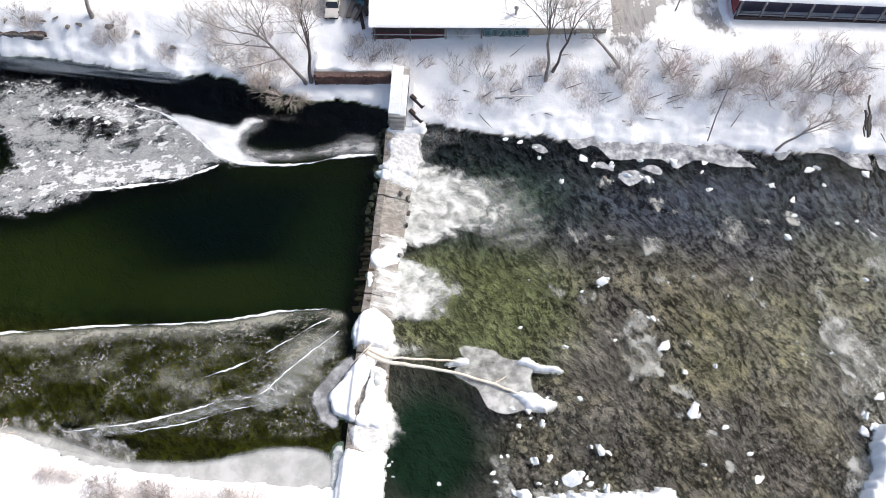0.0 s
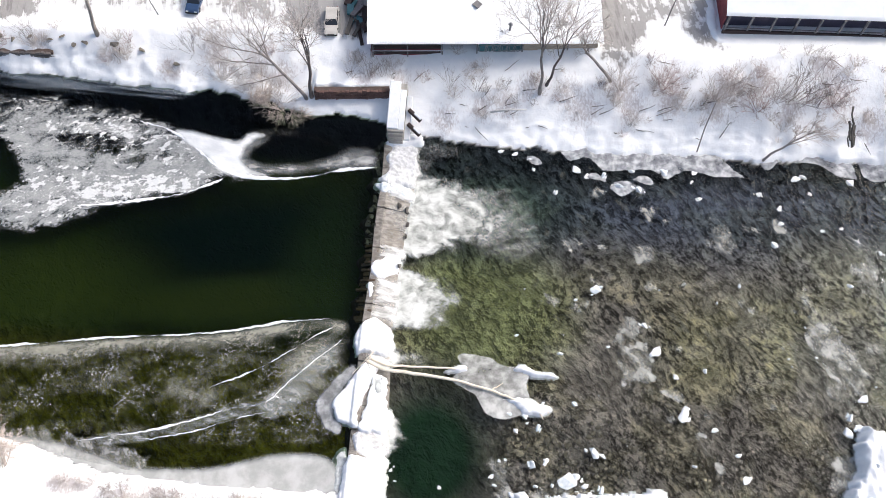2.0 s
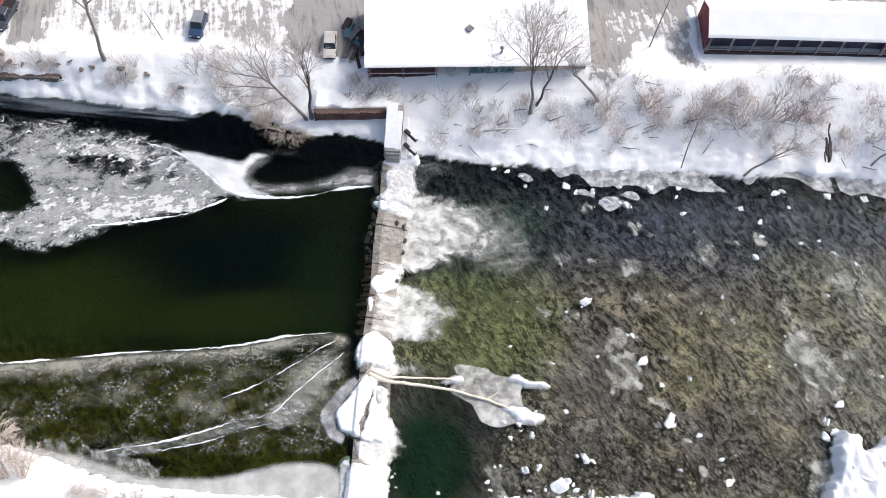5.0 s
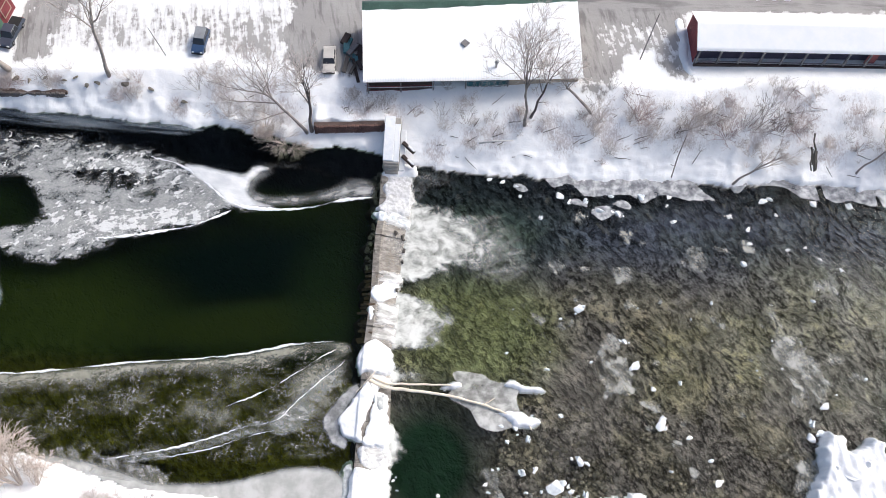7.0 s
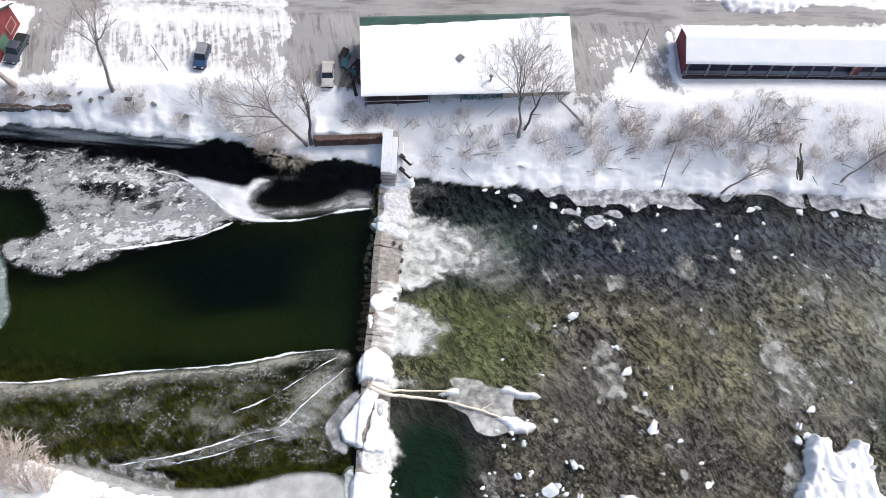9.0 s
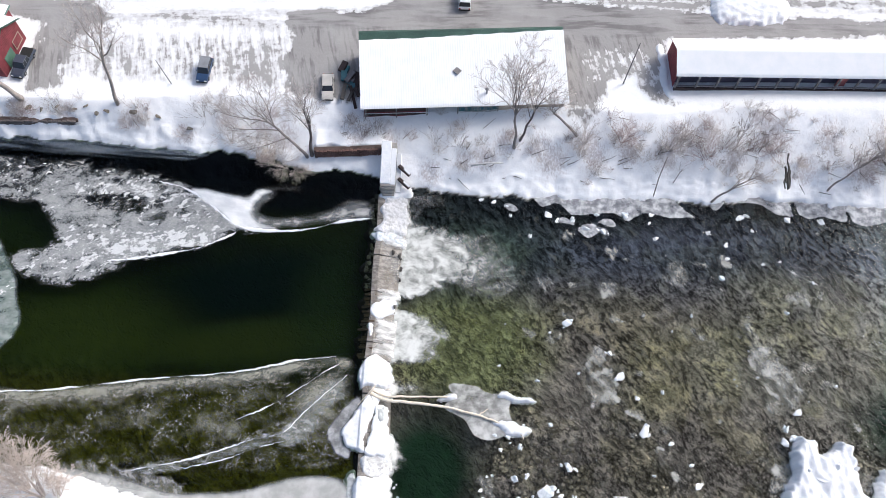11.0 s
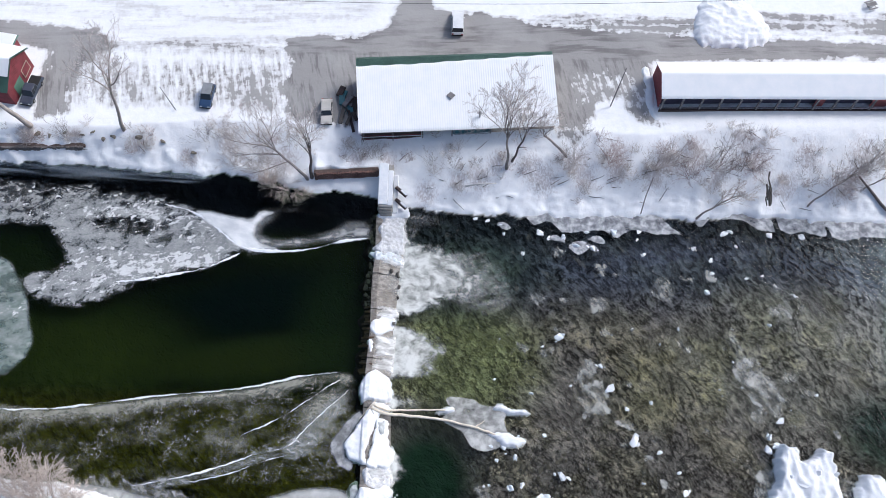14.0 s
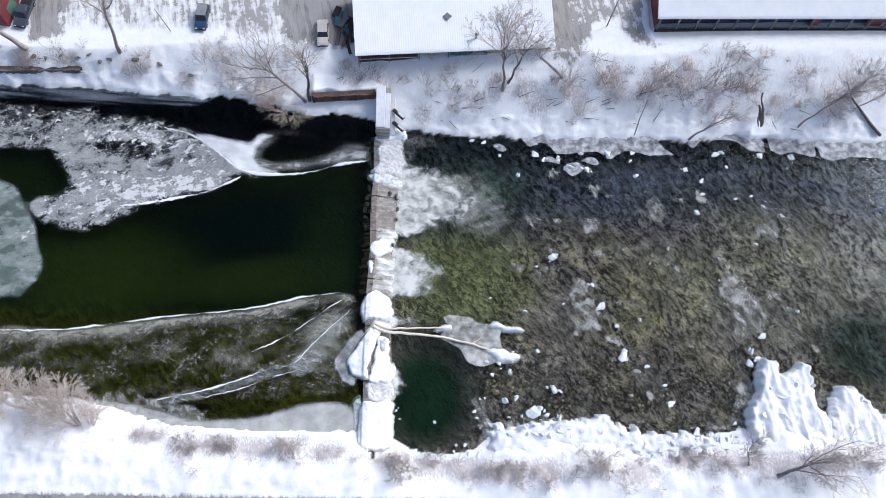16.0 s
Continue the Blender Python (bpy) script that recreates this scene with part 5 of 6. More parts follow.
part("trunk", log(((-6.0, 28.6, 1.9), (-4.2, 28.1, 1.3), (-0.5, 28.4, 0.7), (3.8, 28.6, 0.45), (5.2, 28.8, 0.35)), 0.17, 0.1, "trunk", ""), M_DRIFT, drift, smooth=True)
mound("snow_cap", ((2.6, 28.3), (4.6, 29.3), (5.2, 28.6), (3.6, 28.1)), 0.1, 0.45, 0.5, 0.05, M_SNOW, "snow lying on a driftwood end", "snow", 0.15, 31, parent=drift)
mound("snow_cap", ((10.6, 29), (11.6, 29.8), (13, 29.2), (15.8, 28.8), (15.4, 28.3), (12.4, 28.5)), 0.1, 0.5, 0.5, 0.08, M_SNOW, "snow lying on a driftwood end", "snow", 0.15, 33, parent=drift)
mound("snow_cap", ((9.6, 25.4), (12, 25.8), (13.8, 25.2), (15.3, 24.6), (14.2, 23.8), (12.4, 23.9), (11, 24.6)), 0.1, 0.5, 0.6, 0.1, M_SNOW, "snow lying on a driftwood end", "snow", 0.15, 35, parent=drift)
# splintered roots where the trunks rest on the weir
for k in range(3):
    rnd = random.Random(k)
    bm = bmesh.new()
    tube(bm, [Vector((-6.3, 28.3, 1.7)), Vector((-6.3 + rnd.uniform(-1, 0.6), 28.3 + rnd.uniform(-1.2, 1.2), 2.1)), Vector((-6.3 + rnd.uniform(-1.8, 1), 28.3 + rnd.uniform(-2, 2), 1.9))], [0.1, 0.07, 0.03], 5)
    part("root", bm, M_BARK if k % 2 else M_DRIFT, drift)

# ---- the abutment at the far end of the weir ----
abutment = thing("abutment", pose(0, 0, 0), "concrete weir abutment with a snow-covered sloping top", "abutment", "", "structure")


def sloped(x0, x1, y0, y1, z0, top0, top1):
    """A block whose top falls from top1 at its far end to top0 at its near end."""
    bm = bmesh.new()
    v = [bm.verts.new(p) for p in ((x0, y0, z0), (x1, y0, z0), (x1, y1, z0), (x0, y1, z0), (x0, y0, top0), (x1, y0, top0), (x1, y1, top1), (x0, y1, top1))]
    for f in ((0, 1, 2, 3), (4, 5, 6, 7), (0, 1, 5, 4), (1, 2, 6, 5), (2, 3, 7, 6), (3, 0, 4, 7)):
        bm.faces.new([v[i] for i in f])
    bmesh.ops.recalc_face_normals(bm, faces=bm.faces)
    bmesh.ops.bevel(bm, geom=list(bm.edges), offset=0.05, segments=1, affect="EDGES")
    return bm


M_PIER = plain("pale_old_concrete", (0.36, 0.34, 0.31), 0.85, 0, 1.5, 0.25, 0.4)
part("pier", sloped(-7.1, -4.9, 59.0, 65.3, -1, 3.35, 5.2), M_PIER, abutment)
part("snow_top", sloped(-7.15, -5.7, 59.3, 65.4, 3.2, 3.62, 5.5), M_SNOW, abutment, "smooth snow")
part("snow_top", sloped(-5.68, -4.9, 59.2, 64.4, 3.2, 3.5, 5.1), M_SNOW, abutment, "smooth snow")
for k in range(3):
    part("step", boxes(((-7.0 + 0.1 * k, 58.75 - 0.22 * k, -1), (-5.0, 59.02 - 0.22 * k, 3.0 - 0.55 * k)), bevel=0.04), M_PIER, abutment)
part("wing_wall", sloped(-4.88, -4.2, 58.9, 64.0, -1, 1.5, 3.9), M_DARKSTONE, abutment, "dark wet stone")
part("snow_top", sloped(-4.9, -4.15, 58.9, 64.1, 1.3, 1.72, 4.15), M_SNOW, abutment, "smooth snow")
for y, z in ((62.4, 3.55), (60.7, 2.75)):
    ob = part("beam", boxes(((0, -0.26, -0.25), (2.2, 0.22, 0.22)), bevel=0.05), M_DARKWOOD, abutment, "dark timber")
    ob.matrix_basis = pose(-4.5, y, z, 0, 14, -38)
    ob = part("beam_snow", boxes(((0.9, -0.1, 0.18), (2.1, 0.2, 0.32)), bevel=0.06), M_SNOW, abutment, "snow")
    ob.matrix_basis = pose(-4.5, y, z, 0, 14, -38)
mound("snow_cap", ((-5.2, 59.6), (-4, 60.4), (-2.8, 60), (-2.4, 59), (-4.2, 58.2), (-7.2, 57.8), (-7.4, 58.8)), 0.9, 0.6, 0.6, 0.1, M_SNOW, "snow at its foot", "snow", 0.2, 41, parent=abutment)

# ---- retaining walls ----
def stone_wall(x0, y0, x1, y1, z, rows, length, height, material, label, seed):
    wall = thing("retaining_wall", pose(x0, y0, z, 0, 0, math.degrees(math.atan2(y1 - y0, x1 - x0))), label, "wall", "", "structure")
    run = math.hypot(x1 - x0, y1 - y0)
    part("core", boxes(((0, 0.12, -0.6), (run, 0.7, rows * height - 0.05))), M_BROWNBANK, wall)
    rnd = random.Random(seed)
    shapes = []
    for k in range(6):
        bm = box(bmesh.new(), (-length * 0.47, -0.2, -height * 0.44), (length * 0.47, 0.2, height * 0.44), 0.06)
        for v in bm.verts:
            v.co += Vector((rnd.uniform(-0.05, 0.05), rnd.uniform(-0.06, 0.06), rnd.uniform(-0.04, 0.04)))
        data = bpy.data.meshes.new("stone")
        bm.to_mesh(data)
        bm.free()
        data.materials.append(material)
        shapes.append(data)
    for r in range(rows):
        for c in range(int(run / length)):
            ob = new("stone", rnd.choice(shapes))
            ob.parent = wall
            ob.matrix_basis = pose((c + 0.5 + 0.5 * (r % 2)) * length, rnd.uniform(-0.05, 0.08), (r + 0.5) * height, 0, 0, rnd.uniform(-5, 5))
    return wall


stone_wall(-17.2, 63.9, -7.3, 64.85, 2.4, 4, 0.55, 0.42, plain("rusty_brown_stone", (0.15, 0.085, 0.07), 0.9, 0, 2, 0.5, 0.7), "low rusty brown stone retaining wall under snow", 3)
stone_wall(-72, 66.9, -53.2, 67.7, 2.4, 2, 0.7, 0.5, plain("grey_brown_stone", (0.17, 0.15, 0.14), 0.9, 0, 2, 0.4, 0.6), "low grey stone retaining wall under snow", 5)

# ---- the workshop ----
YAW1 = math.degrees(math.atan2(2.7, 30.6))
L1, D1, E1, R1 = 30.8, 11.9, 8.5, 11.1
SLOPE1 = (R1 - E1) / D1
shop = thing("workshop", pose(-10.4, 68.75, 0, 0, 0, YAW1), "long low workshop with a snow-laden ribbed metal roof", "building")


def wedge_wall(x, y0, y1, z0, thick):
    """An end wall under the sloping roof."""
    bm = bmesh.new()
    top = lambda y: E1 - 0.3 + (R1 - E1) * y / D1
    a = [bm.verts.new((x, y, z)) for y, z in ((y0, z0), (y1, z0), (y1, top(y1)), (y0, top(y0)))]
    f = bm.faces.new(a)
    ext = bmesh.ops.extrude_face_region(bm, geom=[f])
    for v in ext["geom"]:
        if isinstance(v, bmesh.types.BMVert):
            v.co.x += thick
    bmesh.ops.recalc_face_normals(bm, faces=bm.faces)
    return bm


part("end_wall", wedge_wall(0.4, 0.8, D1 - 0.1, 4.6, 0.2), M_RED, shop, "dark red board wall")
part("end_wall", wedge_wall(L1 - 0.6, 0.8, D1 - 0.1, 5.2, 0.2), M_TAN, shop, "tan wall")
part("back_wall", boxes(((0.4, D1 - 0.3, 4.6), (L1 - 0.4, D1 - 0.1, R1 - 0.3)), bevel=0.02), M_TAN, shop)
# near-black colour stands in for the shade inside the open front
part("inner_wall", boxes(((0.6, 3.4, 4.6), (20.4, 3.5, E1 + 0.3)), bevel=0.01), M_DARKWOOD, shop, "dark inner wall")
part("front_wall", boxes(((20.4, 0.8, 5.0), (L1 - 0.6, 0.95, E1 - 0.1)), bevel=0.02), M_TAN, shop, "tan wall")
part("front_wall", boxes(((14.6, 0.9, 5.0), (20.4, 1.02, E1 - 0.15)), bevel=0.02), M_TEAL, shop, "teal painted panel")
# dark brown planks, with the interior's shade put into their colour too
for k in range(10):
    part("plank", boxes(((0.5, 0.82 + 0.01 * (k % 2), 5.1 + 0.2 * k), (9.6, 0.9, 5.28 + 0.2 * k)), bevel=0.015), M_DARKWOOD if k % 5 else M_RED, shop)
part("rail", boxes(((0.5, 0.5, 6.3), (14.2, 0.58, 6.4)), bevel=0.02), M_SNOW, shop, "snow-lined rail")
for x in (0.6, 5.2, 9.8, 14.4, 20.4, 26.4):
    part("post", boxes(((x - 0.09, 0.6, 5.0), (x + 0.09, 0.78, E1 - 0.15)), bevel=0.02), M_GREYWOOD, shop)
for k in range(9):
    ob = part("stacked_frame", boxes(((-0.5, -0.03, 0), (0.5, 0.03, 0.06)), ((-0.5, -0.03, 0.9), (0.5, 0.03, 0.96)), ((-0.5, -0.03, 0), (-0.44, 0.03, 0.96)), ((0.44, -0.03, 0), (0.5, 0.03, 0.96))), M_STEEL, shop, "pale metal frame")
    ob.matrix_basis = pose(15.2 + 0.62 * k, 0.55, 6.1 + 0.12 * (k % 3), -18, 20 * math.sin(k * 2.1), 8 * math.sin(k))
bm = bmesh.new()
vs = [bm.verts.new(p) for p in ((0, 0, E1 - 0.1), (L1, 0, E1 - 0.1), (L1, D1, R1 - 0.1), (0, D1, R1 - 0.1), (0, D1 + 0.5, R1 - 0.35), (L1, D1 + 0.5, R1 - 0.35))]
bm.faces.new(vs[:4])
bm.faces.new((vs[3], vs[2], vs[5], vs[4]))
bmesh.ops.solidify(bm, geom=list(bm.faces), thickness=0.12)
part("roof", bm, M_GREENROOF, shop, "green metal roof")
for k in range(int(L1 / 0.7)):
    part("roof_rib", boxes(((-0.02, 0, 0), (0.02, 1.5, 0.04))), M_GREENROOF, shop).matrix_basis = pose(0.3 + k * 0.7, D1 - 1.5, R1 - 1.5 * SLOPE1 - 0.06, math.degrees(math.atan(SLOPE1)))
# snow over the ribs, slid back from the ridge
un, vn = 360, 40
pu, pv = np.meshgrid(np.linspace(0.0, L1, un), np.linspace(0, 1, vn))
bare = np.interp(pu / L1, [0, 0.3, 0.42, 0.6, 0.8, 1], [1.25, 1.15, 1.0, 0.75, 0.55, 0.3]) + 0.05 * np.sin(pu * 1.7)
py = -0.08 + pv * (D1 - bare + 0.08)
pz = E1 + (R1 - E1) * py / D1 + 0.09 + 0.013 * np.cos(pu * math.tau / 0.36) + 0.05 * np.sin(pu * 0.6) * np.sin(py * 0.7) * 0.4
pz[0], pz[-1] = pz[0] - 0.16, pz[-1] - 0.1
py[0] += 0.02
snow_roof = grid_object("roof_snow", pu, py, pz, M_ROOFSNOW)
snow_roof.parent = shop
tagged(snow_roof, "ribbed white snow layer")
vent = part("vent", boxes(((-0.4, -0.4, -0.4), (0.4, 0.4, 0.0)), ((-0.5, -0.5, 0.0), (0.5, 0.5, 0.07)), bevel=0.04), M_GREYWOOD, shop, "grey louvred vent")
vent.matrix_basis = pose(14.4, 5.3, E1 + (R1 - E1) * 5.3 / D1 + 0.2, 0, 0, 45)
pipe = bmesh.new()
tube(pipe, [Vector((0, 0, -0.2)), Vector((0, 0, 1.1)), Vector((0, 0, 1.15)), Vector((0, 0, 1.5))], [0.16, 0.16, 0.34, 0.04], 10)
part("chimney", pipe, M_STEEL, shop, "capped metal stove pipe", True).matrix_basis = pose(18.6, 1.8, E1 + 0.4)

# ---- the long open-fronted shed ----
YAW2 = math.degrees(math.atan2(1.4, 34.3))
shed = thing("long_shed", pose(36.1, 76.0, 0, 0, 0, YAW2), "long open-fronted shed with a red gable and snowy roof", "building")
L2, D2, E2, R2 = 58.0, 7.0, 10.2, 11.9
part("inner_wall", boxes(((0.4, 1.2, 6.2), (L2 - 0.4, 1.35, E2)), bevel=0.01), plain("blue_grey_boards", (0.085, 0.075, 0.115), 0.8, 0, 2, 0.25, 0.3), shed, "blue-grey board wall")
part("back_wall", boxes(((0.4, D2 - 0.4, 6.2), (L2 - 0.4, D2 - 0.25, E2)), bevel=0.01), M_RED, shed)
part("sill", boxes(((0.3, -0.12, 7.75), (L2 - 0.3, 0.06, 7.9)), bevel=0.02), M_STEEL, shed, "pale sill beam")
part("plinth", boxes(((0.3, -0.3, 6.2), (L2 - 0.3, 0.0, 7.55)), bevel=0.02), M_DARKWOOD, shed, "dark plinth boards")
part("eave_beam", boxes(((0.2, 0.3, E2 - 0.35), (L2 - 0.2, 0.5, E2 - 0.12)), bevel=0.02), M_DARKWOOD, shed)
post_bm = box(bmesh.new(), (-0.13, -0.22, 6.3), (0.13, 0.06, E2 - 0.12), 0.02)
post = part("post", post_bm, M_GREYWOOD, shed)
post.matrix_basis = pose(0.5, 0, 0)
for k in range(1, 19):
    ob = new("post", post.data)
    ob.parent = shed
    ob.matrix_basis = pose(0.5 + 3.05 * k, 0, 0)
for k in (8, 11, 14):
    part("panel", boxes(((3.05 * k + 0.7, 0.6, 6.9), (3.05 * k + (2.2 if k == 8 else 3.4), 0.7, E2 - 0.3)), bevel=0.02), plain("faded_red_panel", (0.30, 0.09, 0.09), 0.7, 0, 2, 0.2, 0.2), shed, "faded red panel")
for k in range(22):
    y0, y1 = 0.45 + k * 0.285, 0.45 + (k + 1) * 0.285 - 0.015
    top = E2 - 0.15 + (R2 - E2) * (1 - abs((y0 + y1) / 2 - D2 / 2) / (D2 / 2))
    part("plank", boxes(((0.3 - 0.01 * (k % 2), y0, 6.2), (0.36, y1, top - 0.1)), bevel=0.01), M_RED, shed)
bm = bmesh.new()
vs = [bm.verts.new(p) for p in ((0, 0, E2), (L2, 0, E2), (L2, D2 / 2, R2), (0, D2 / 2, R2), (0, D2, E2), (L2, D2, E2))]
bm.faces.new(vs[:4])
bm.faces.new((vs[3], vs[2], vs[5], vs[4]))
bmesh.ops.solidify(bm, geom=list(bm.faces), thickness=0.12)
part("roof", bm, M_RED, shed, "dark red metal roof")
pu, pv = np.meshgrid(np.linspace(-0.04, L2, 180), np.linspace(-0.05, D2 + 0.05, 36))
pz = E2 + (R2 - E2) * (1 - np.abs(pv - D2 / 2) / (D2 / 2)) + 0.16 + 0.02 * np.sin(pu * 0.8) * np.sin(pv * 1.3)
pz[0] -= 0.2
pz[-1] -= 0.2
roof_snow = grid_object("roof_snow", pu, pv, pz, M_ROOFSNOW)
roof_snow.parent = shed
tagged(roof_snow, "smooth thick white snow layer")
mound("snow_bank", ((34.2, 84), (35.6, 84.4), (36.2, 80), (36.2, 75.6), (37.4, 74.6), (35.6, 74), (34.4, 77), (34.6, 81)), 6.7, 0.45, 0.6, 0.2, M_SNOW, "snow ploughed up against the shed end", "snow", 0.25, 51)
mound("ploughed_snow", ((43.8, 89.6), (44.0, 94.6), (45.6, 98.4), (49, 100), (53.4, 98.6), (56.4, 94.6), (56.6, 90.6), (53, 88.6), (47.4, 88.4)), 6.85, 1.5, 3.6, 0.25, M_SNOW, "large ploughed heap of lumpy snow beside the road", "snow", 0.25, 53, 0.7, ragged=0.6, jag=0.12)

# ---- the red house at the yard's end ----
house = thing("red_house", pose(-64.0, 77.6, 5.0, 0, 0, -8), "small red boarded house with a snowy green roof", "house")
HW, HE, HR = 3.8, 4.3, 6.7
for k in range(26):
    y0 = -HW + k * 2 * HW / 26
    top = HE + (HR - HE) * (1 - abs(y0 + 0.14) / HW) - 0.1
    part("board", boxes(((-0.06 - 0.015 * (k % 2), y0, 0), (0.06, y0 + 0.275, top)), bevel=0.01), M_RED, house)
part("wall", boxes(((-9, -HW, -0.3), (-0.08, HW, HE)), bevel=0.02), M_RED, house)
bm = bmesh.new()
vs = [bm.verts.new(p) for p in ((0.6, 0, HR), (-9.6, 0, HR), (0.6, HW + 0.6, HE - 0.3), (-9.6, HW + 0.6, HE - 0.3), (0.6, -HW - 0.6, HE - 0.3), (-9.6, -HW - 0.6, HE - 0.3))]
bm.faces.new((vs[0], vs[2], vs[3], vs[1]))
bm.faces.new((vs[0], vs[1], vs[5], vs[4]))
bmesh.ops.solidify(bm, geom=list(bm.faces), thickness=0.15)
part("roof", bm, M_GREENROOF, house, "green metal roof")
pu, pv = np.meshgrid(np.linspace(-9.5, 0.5, 30), np.linspace(-HW + 1.4, HW + 0.55, 30))
grid_snow = grid_object("roof_snow", pu, pv, HR + 0.2 - np.abs(pv) * (HR - HE + 0.3) / (HW + 0.6) + 0.05 * np.sin(pu * 2), M_ROOFSNOW)
grid_snow.parent = house
tagged(grid_snow, "white snow layer")
part("annex_wall", boxes(((-9, HW, -0.3), (-3.0, HW + 3.0, 2.9)), bevel=0.02), M_RED, house)
part("annex_roof", boxes(((-9.4, HW - 0.1, 2.9), (-2.6, HW + 3.4, 3.05)), bevel=0.02), M_GREENROOF, house, "green metal roof")
part("annex_snow", boxes(((-9.3, HW + 0.05, 3.05), (-2.7, HW + 3.3, 3.3)), bevel=0.1), M_ROOFSNOW, house, "white snow layer")
win = part("window", boxes(((0.05, 0.9, 1.0), (0.12, 2.9, 2.6)), bevel=0.02), M_RED, house, "dark red shutter")
part("frame", boxes(((0.1, 0.8, 0.9), (0.16, 0.92, 2.7)), ((0.1, 2.88, 0.9), (0.16, 3.0, 2.7)), ((0.1, 0.8, 2.6), (0.16, 3.0, 2.72)), ((0.1, 0.8, 0.88), (0.16, 3.0, 1.0))), M_TAN, win, "pale frame")
door = part("door", boxes(((0.05, -2.2, 0), (0.13, 0.1, 2.5)), bevel=0.02), plain("green_door_paint", (0.10, 0.2, 0.15), 0.6, 0, 2, 0.15, 0.1), house, "green double door")
part("door_handle", boxes(((0.13, -1.2, 1.1), (0.2, -1.1, 1.2)), bevel=0.01), M_STEEL, door)

# ---- vehicles ----
def vehicle(name, m, label, category, paint, length, width, height, hood, boot, roof_mat=None, bed=False):
    car = thing(name, m, label, category)
    h, w, ln = height, width / 2, length / 2
    belt = h * 0.56
    body = bmesh.new()
    prof = ((-ln, 0.35), (-ln, belt * 0.82), (-ln + 0.25, belt * 0.96), (-ln + boot, belt), (ln - hood, belt), (ln - 0.3, belt * 0.86), (ln, belt * 0.7), (ln, 0.35))
    left = [body.verts.new((-w, y, z)) for y, z in prof]
    right = [body.verts.new((w, y, z)) for y, z in prof]
    n = len(prof)
    for k in range(n):
        body.faces.new((left[k], left[(k + 1) % n], right[(k + 1) % n], right[k]))
    body.faces.new(left[::-1])
    body.faces.new(right)
    bmesh.ops.recalc_face_normals(body, faces=body.faces)
    bmesh.ops.bevel(body, geom=list(body.edges), offset=0.07, segments=2, affect="EDGES")
    part("body", body, paint, car, smooth=False)
    y0, y1 = -ln + boot + (1.3 if bed else 0.05), ln - hood
    cab = bmesh.new()
    inset = 0.16
    base = [cab.verts.new(p) for p in ((-w + 0.06, y0, belt - 0.03), (w - 0.06, y0, belt - 0.03), (w - 0.06, y1, belt - 0.03), (-w + 0.06, y1, belt - 0.03))]
    rise0, rise1 = (0.25, 0.6)
    top = [cab.verts.new(p) for p in ((-w + inset, y0 + rise0, h - 0.05), (w - inset, y0 + rise0, h - 0.05), (w - inset, y1 - rise1, h - 0.05), (-w + inset, y1 - rise1, h - 0.05))]
    for k in range(4):
        cab.faces.new((base[k], base[(k + 1) % 4], top[(k + 1) % 4], top[k]))
    cab.faces.new(top)
    bmesh.ops.bevel(cab, geom=list(cab.edges), offset=0.04, segments=1, affect="EDGES")
    part("window_band", cab, M_GLASS, car, "dark window glass")
    part("roof", boxes(((-w + inset - 0.02, y0 + rise0 - 0.05, h - 0.07), (w - inset + 0.02, y1 - rise1 + 0.05, h)), bevel=0.03), roof_mat or paint, car)
    for sx in (-1, 1):
        for yy in (y0 + 0.15, (y0 + y1) / 2, y1 - 0.35):
            pl = bmesh.new()
            tube(pl, [Vector((sx * (w - 0.05), yy, belt)), Vector((sx * (w - inset + 0.005), yy + (0.12 if yy < 0 else -0.18), h - 0.05))], [0.045, 0.045], 4)
            part("pillar", pl, paint, car)
    if bed:
        part("load_bed", boxes(((-w + 0.12, -ln + 0.12, belt - 0.02), (w - 0.12, y0 - 0.1, belt + 0.04)), bevel=0.02), M_RUBBER, car, "dark load bed")
    for sx in (-1, 1):
        for sy in (-ln * 0.62, ln * 0.62):
            wheel = bmesh.new()
            bmesh.ops.create_cone(wheel, cap_ends=True, segments=18, radius1=0.36, radius2=0.36, depth=0.24, matrix=pose(0, 0, 0, 0, 90, 0))
            bmesh.ops.bevel(wheel, geom=[e for e in wheel.edges if len(e.link_faces) == 2 and e.calc_face_angle() > 1], offset=0.05, segments=1, affect="EDGES")
            tyre = part("wheel", wheel, M_RUBBER, car, "black tyre")
            tyre.matrix_basis = pose(sx * (w - 0.08), sy, 0.36)
            rim = bmesh.new()
            bmesh.ops.create_cone(rim, cap_ends=True, segments=14, radius1=0.2, radius2=0.16, depth=0.06, matrix=pose(sx * 0.12, 0, 0, 0, 90 * sx, 0))
            part("rim", rim, M_STEEL, tyre, "steel rim")
        part("headlight", boxes(((sx * (w - 0.3) - 0.18, ln - 0.12, belt * 0.62), (sx * (w - 0.3) + 0.18, ln + 0.02, belt * 0.76)), bevel=0.02), M_LAMP, car)
        part("tail_light", boxes(((sx * (w - 0.22) - 0.12, -ln - 0.02, belt * 0.62), (sx * (w - 0.22) + 0.12, -ln + 0.08, belt * 0.84)), bevel=0.02), M_TAIL, car)
        part("mirror", boxes(((sx * (w + 0.09) - 0.09, y1 - 0.5, belt + 0.02), (sx * (w + 0.09) + 0.09, y1 - 0.38, belt + 0.17)), bevel=0.03), paint, car)
    part("bumper", boxes(((-w + 0.05, ln - 0.05, 0.36), (w - 0.05, ln + 0.1, 0.58)), bevel=0.04), M_RUBBER, car)
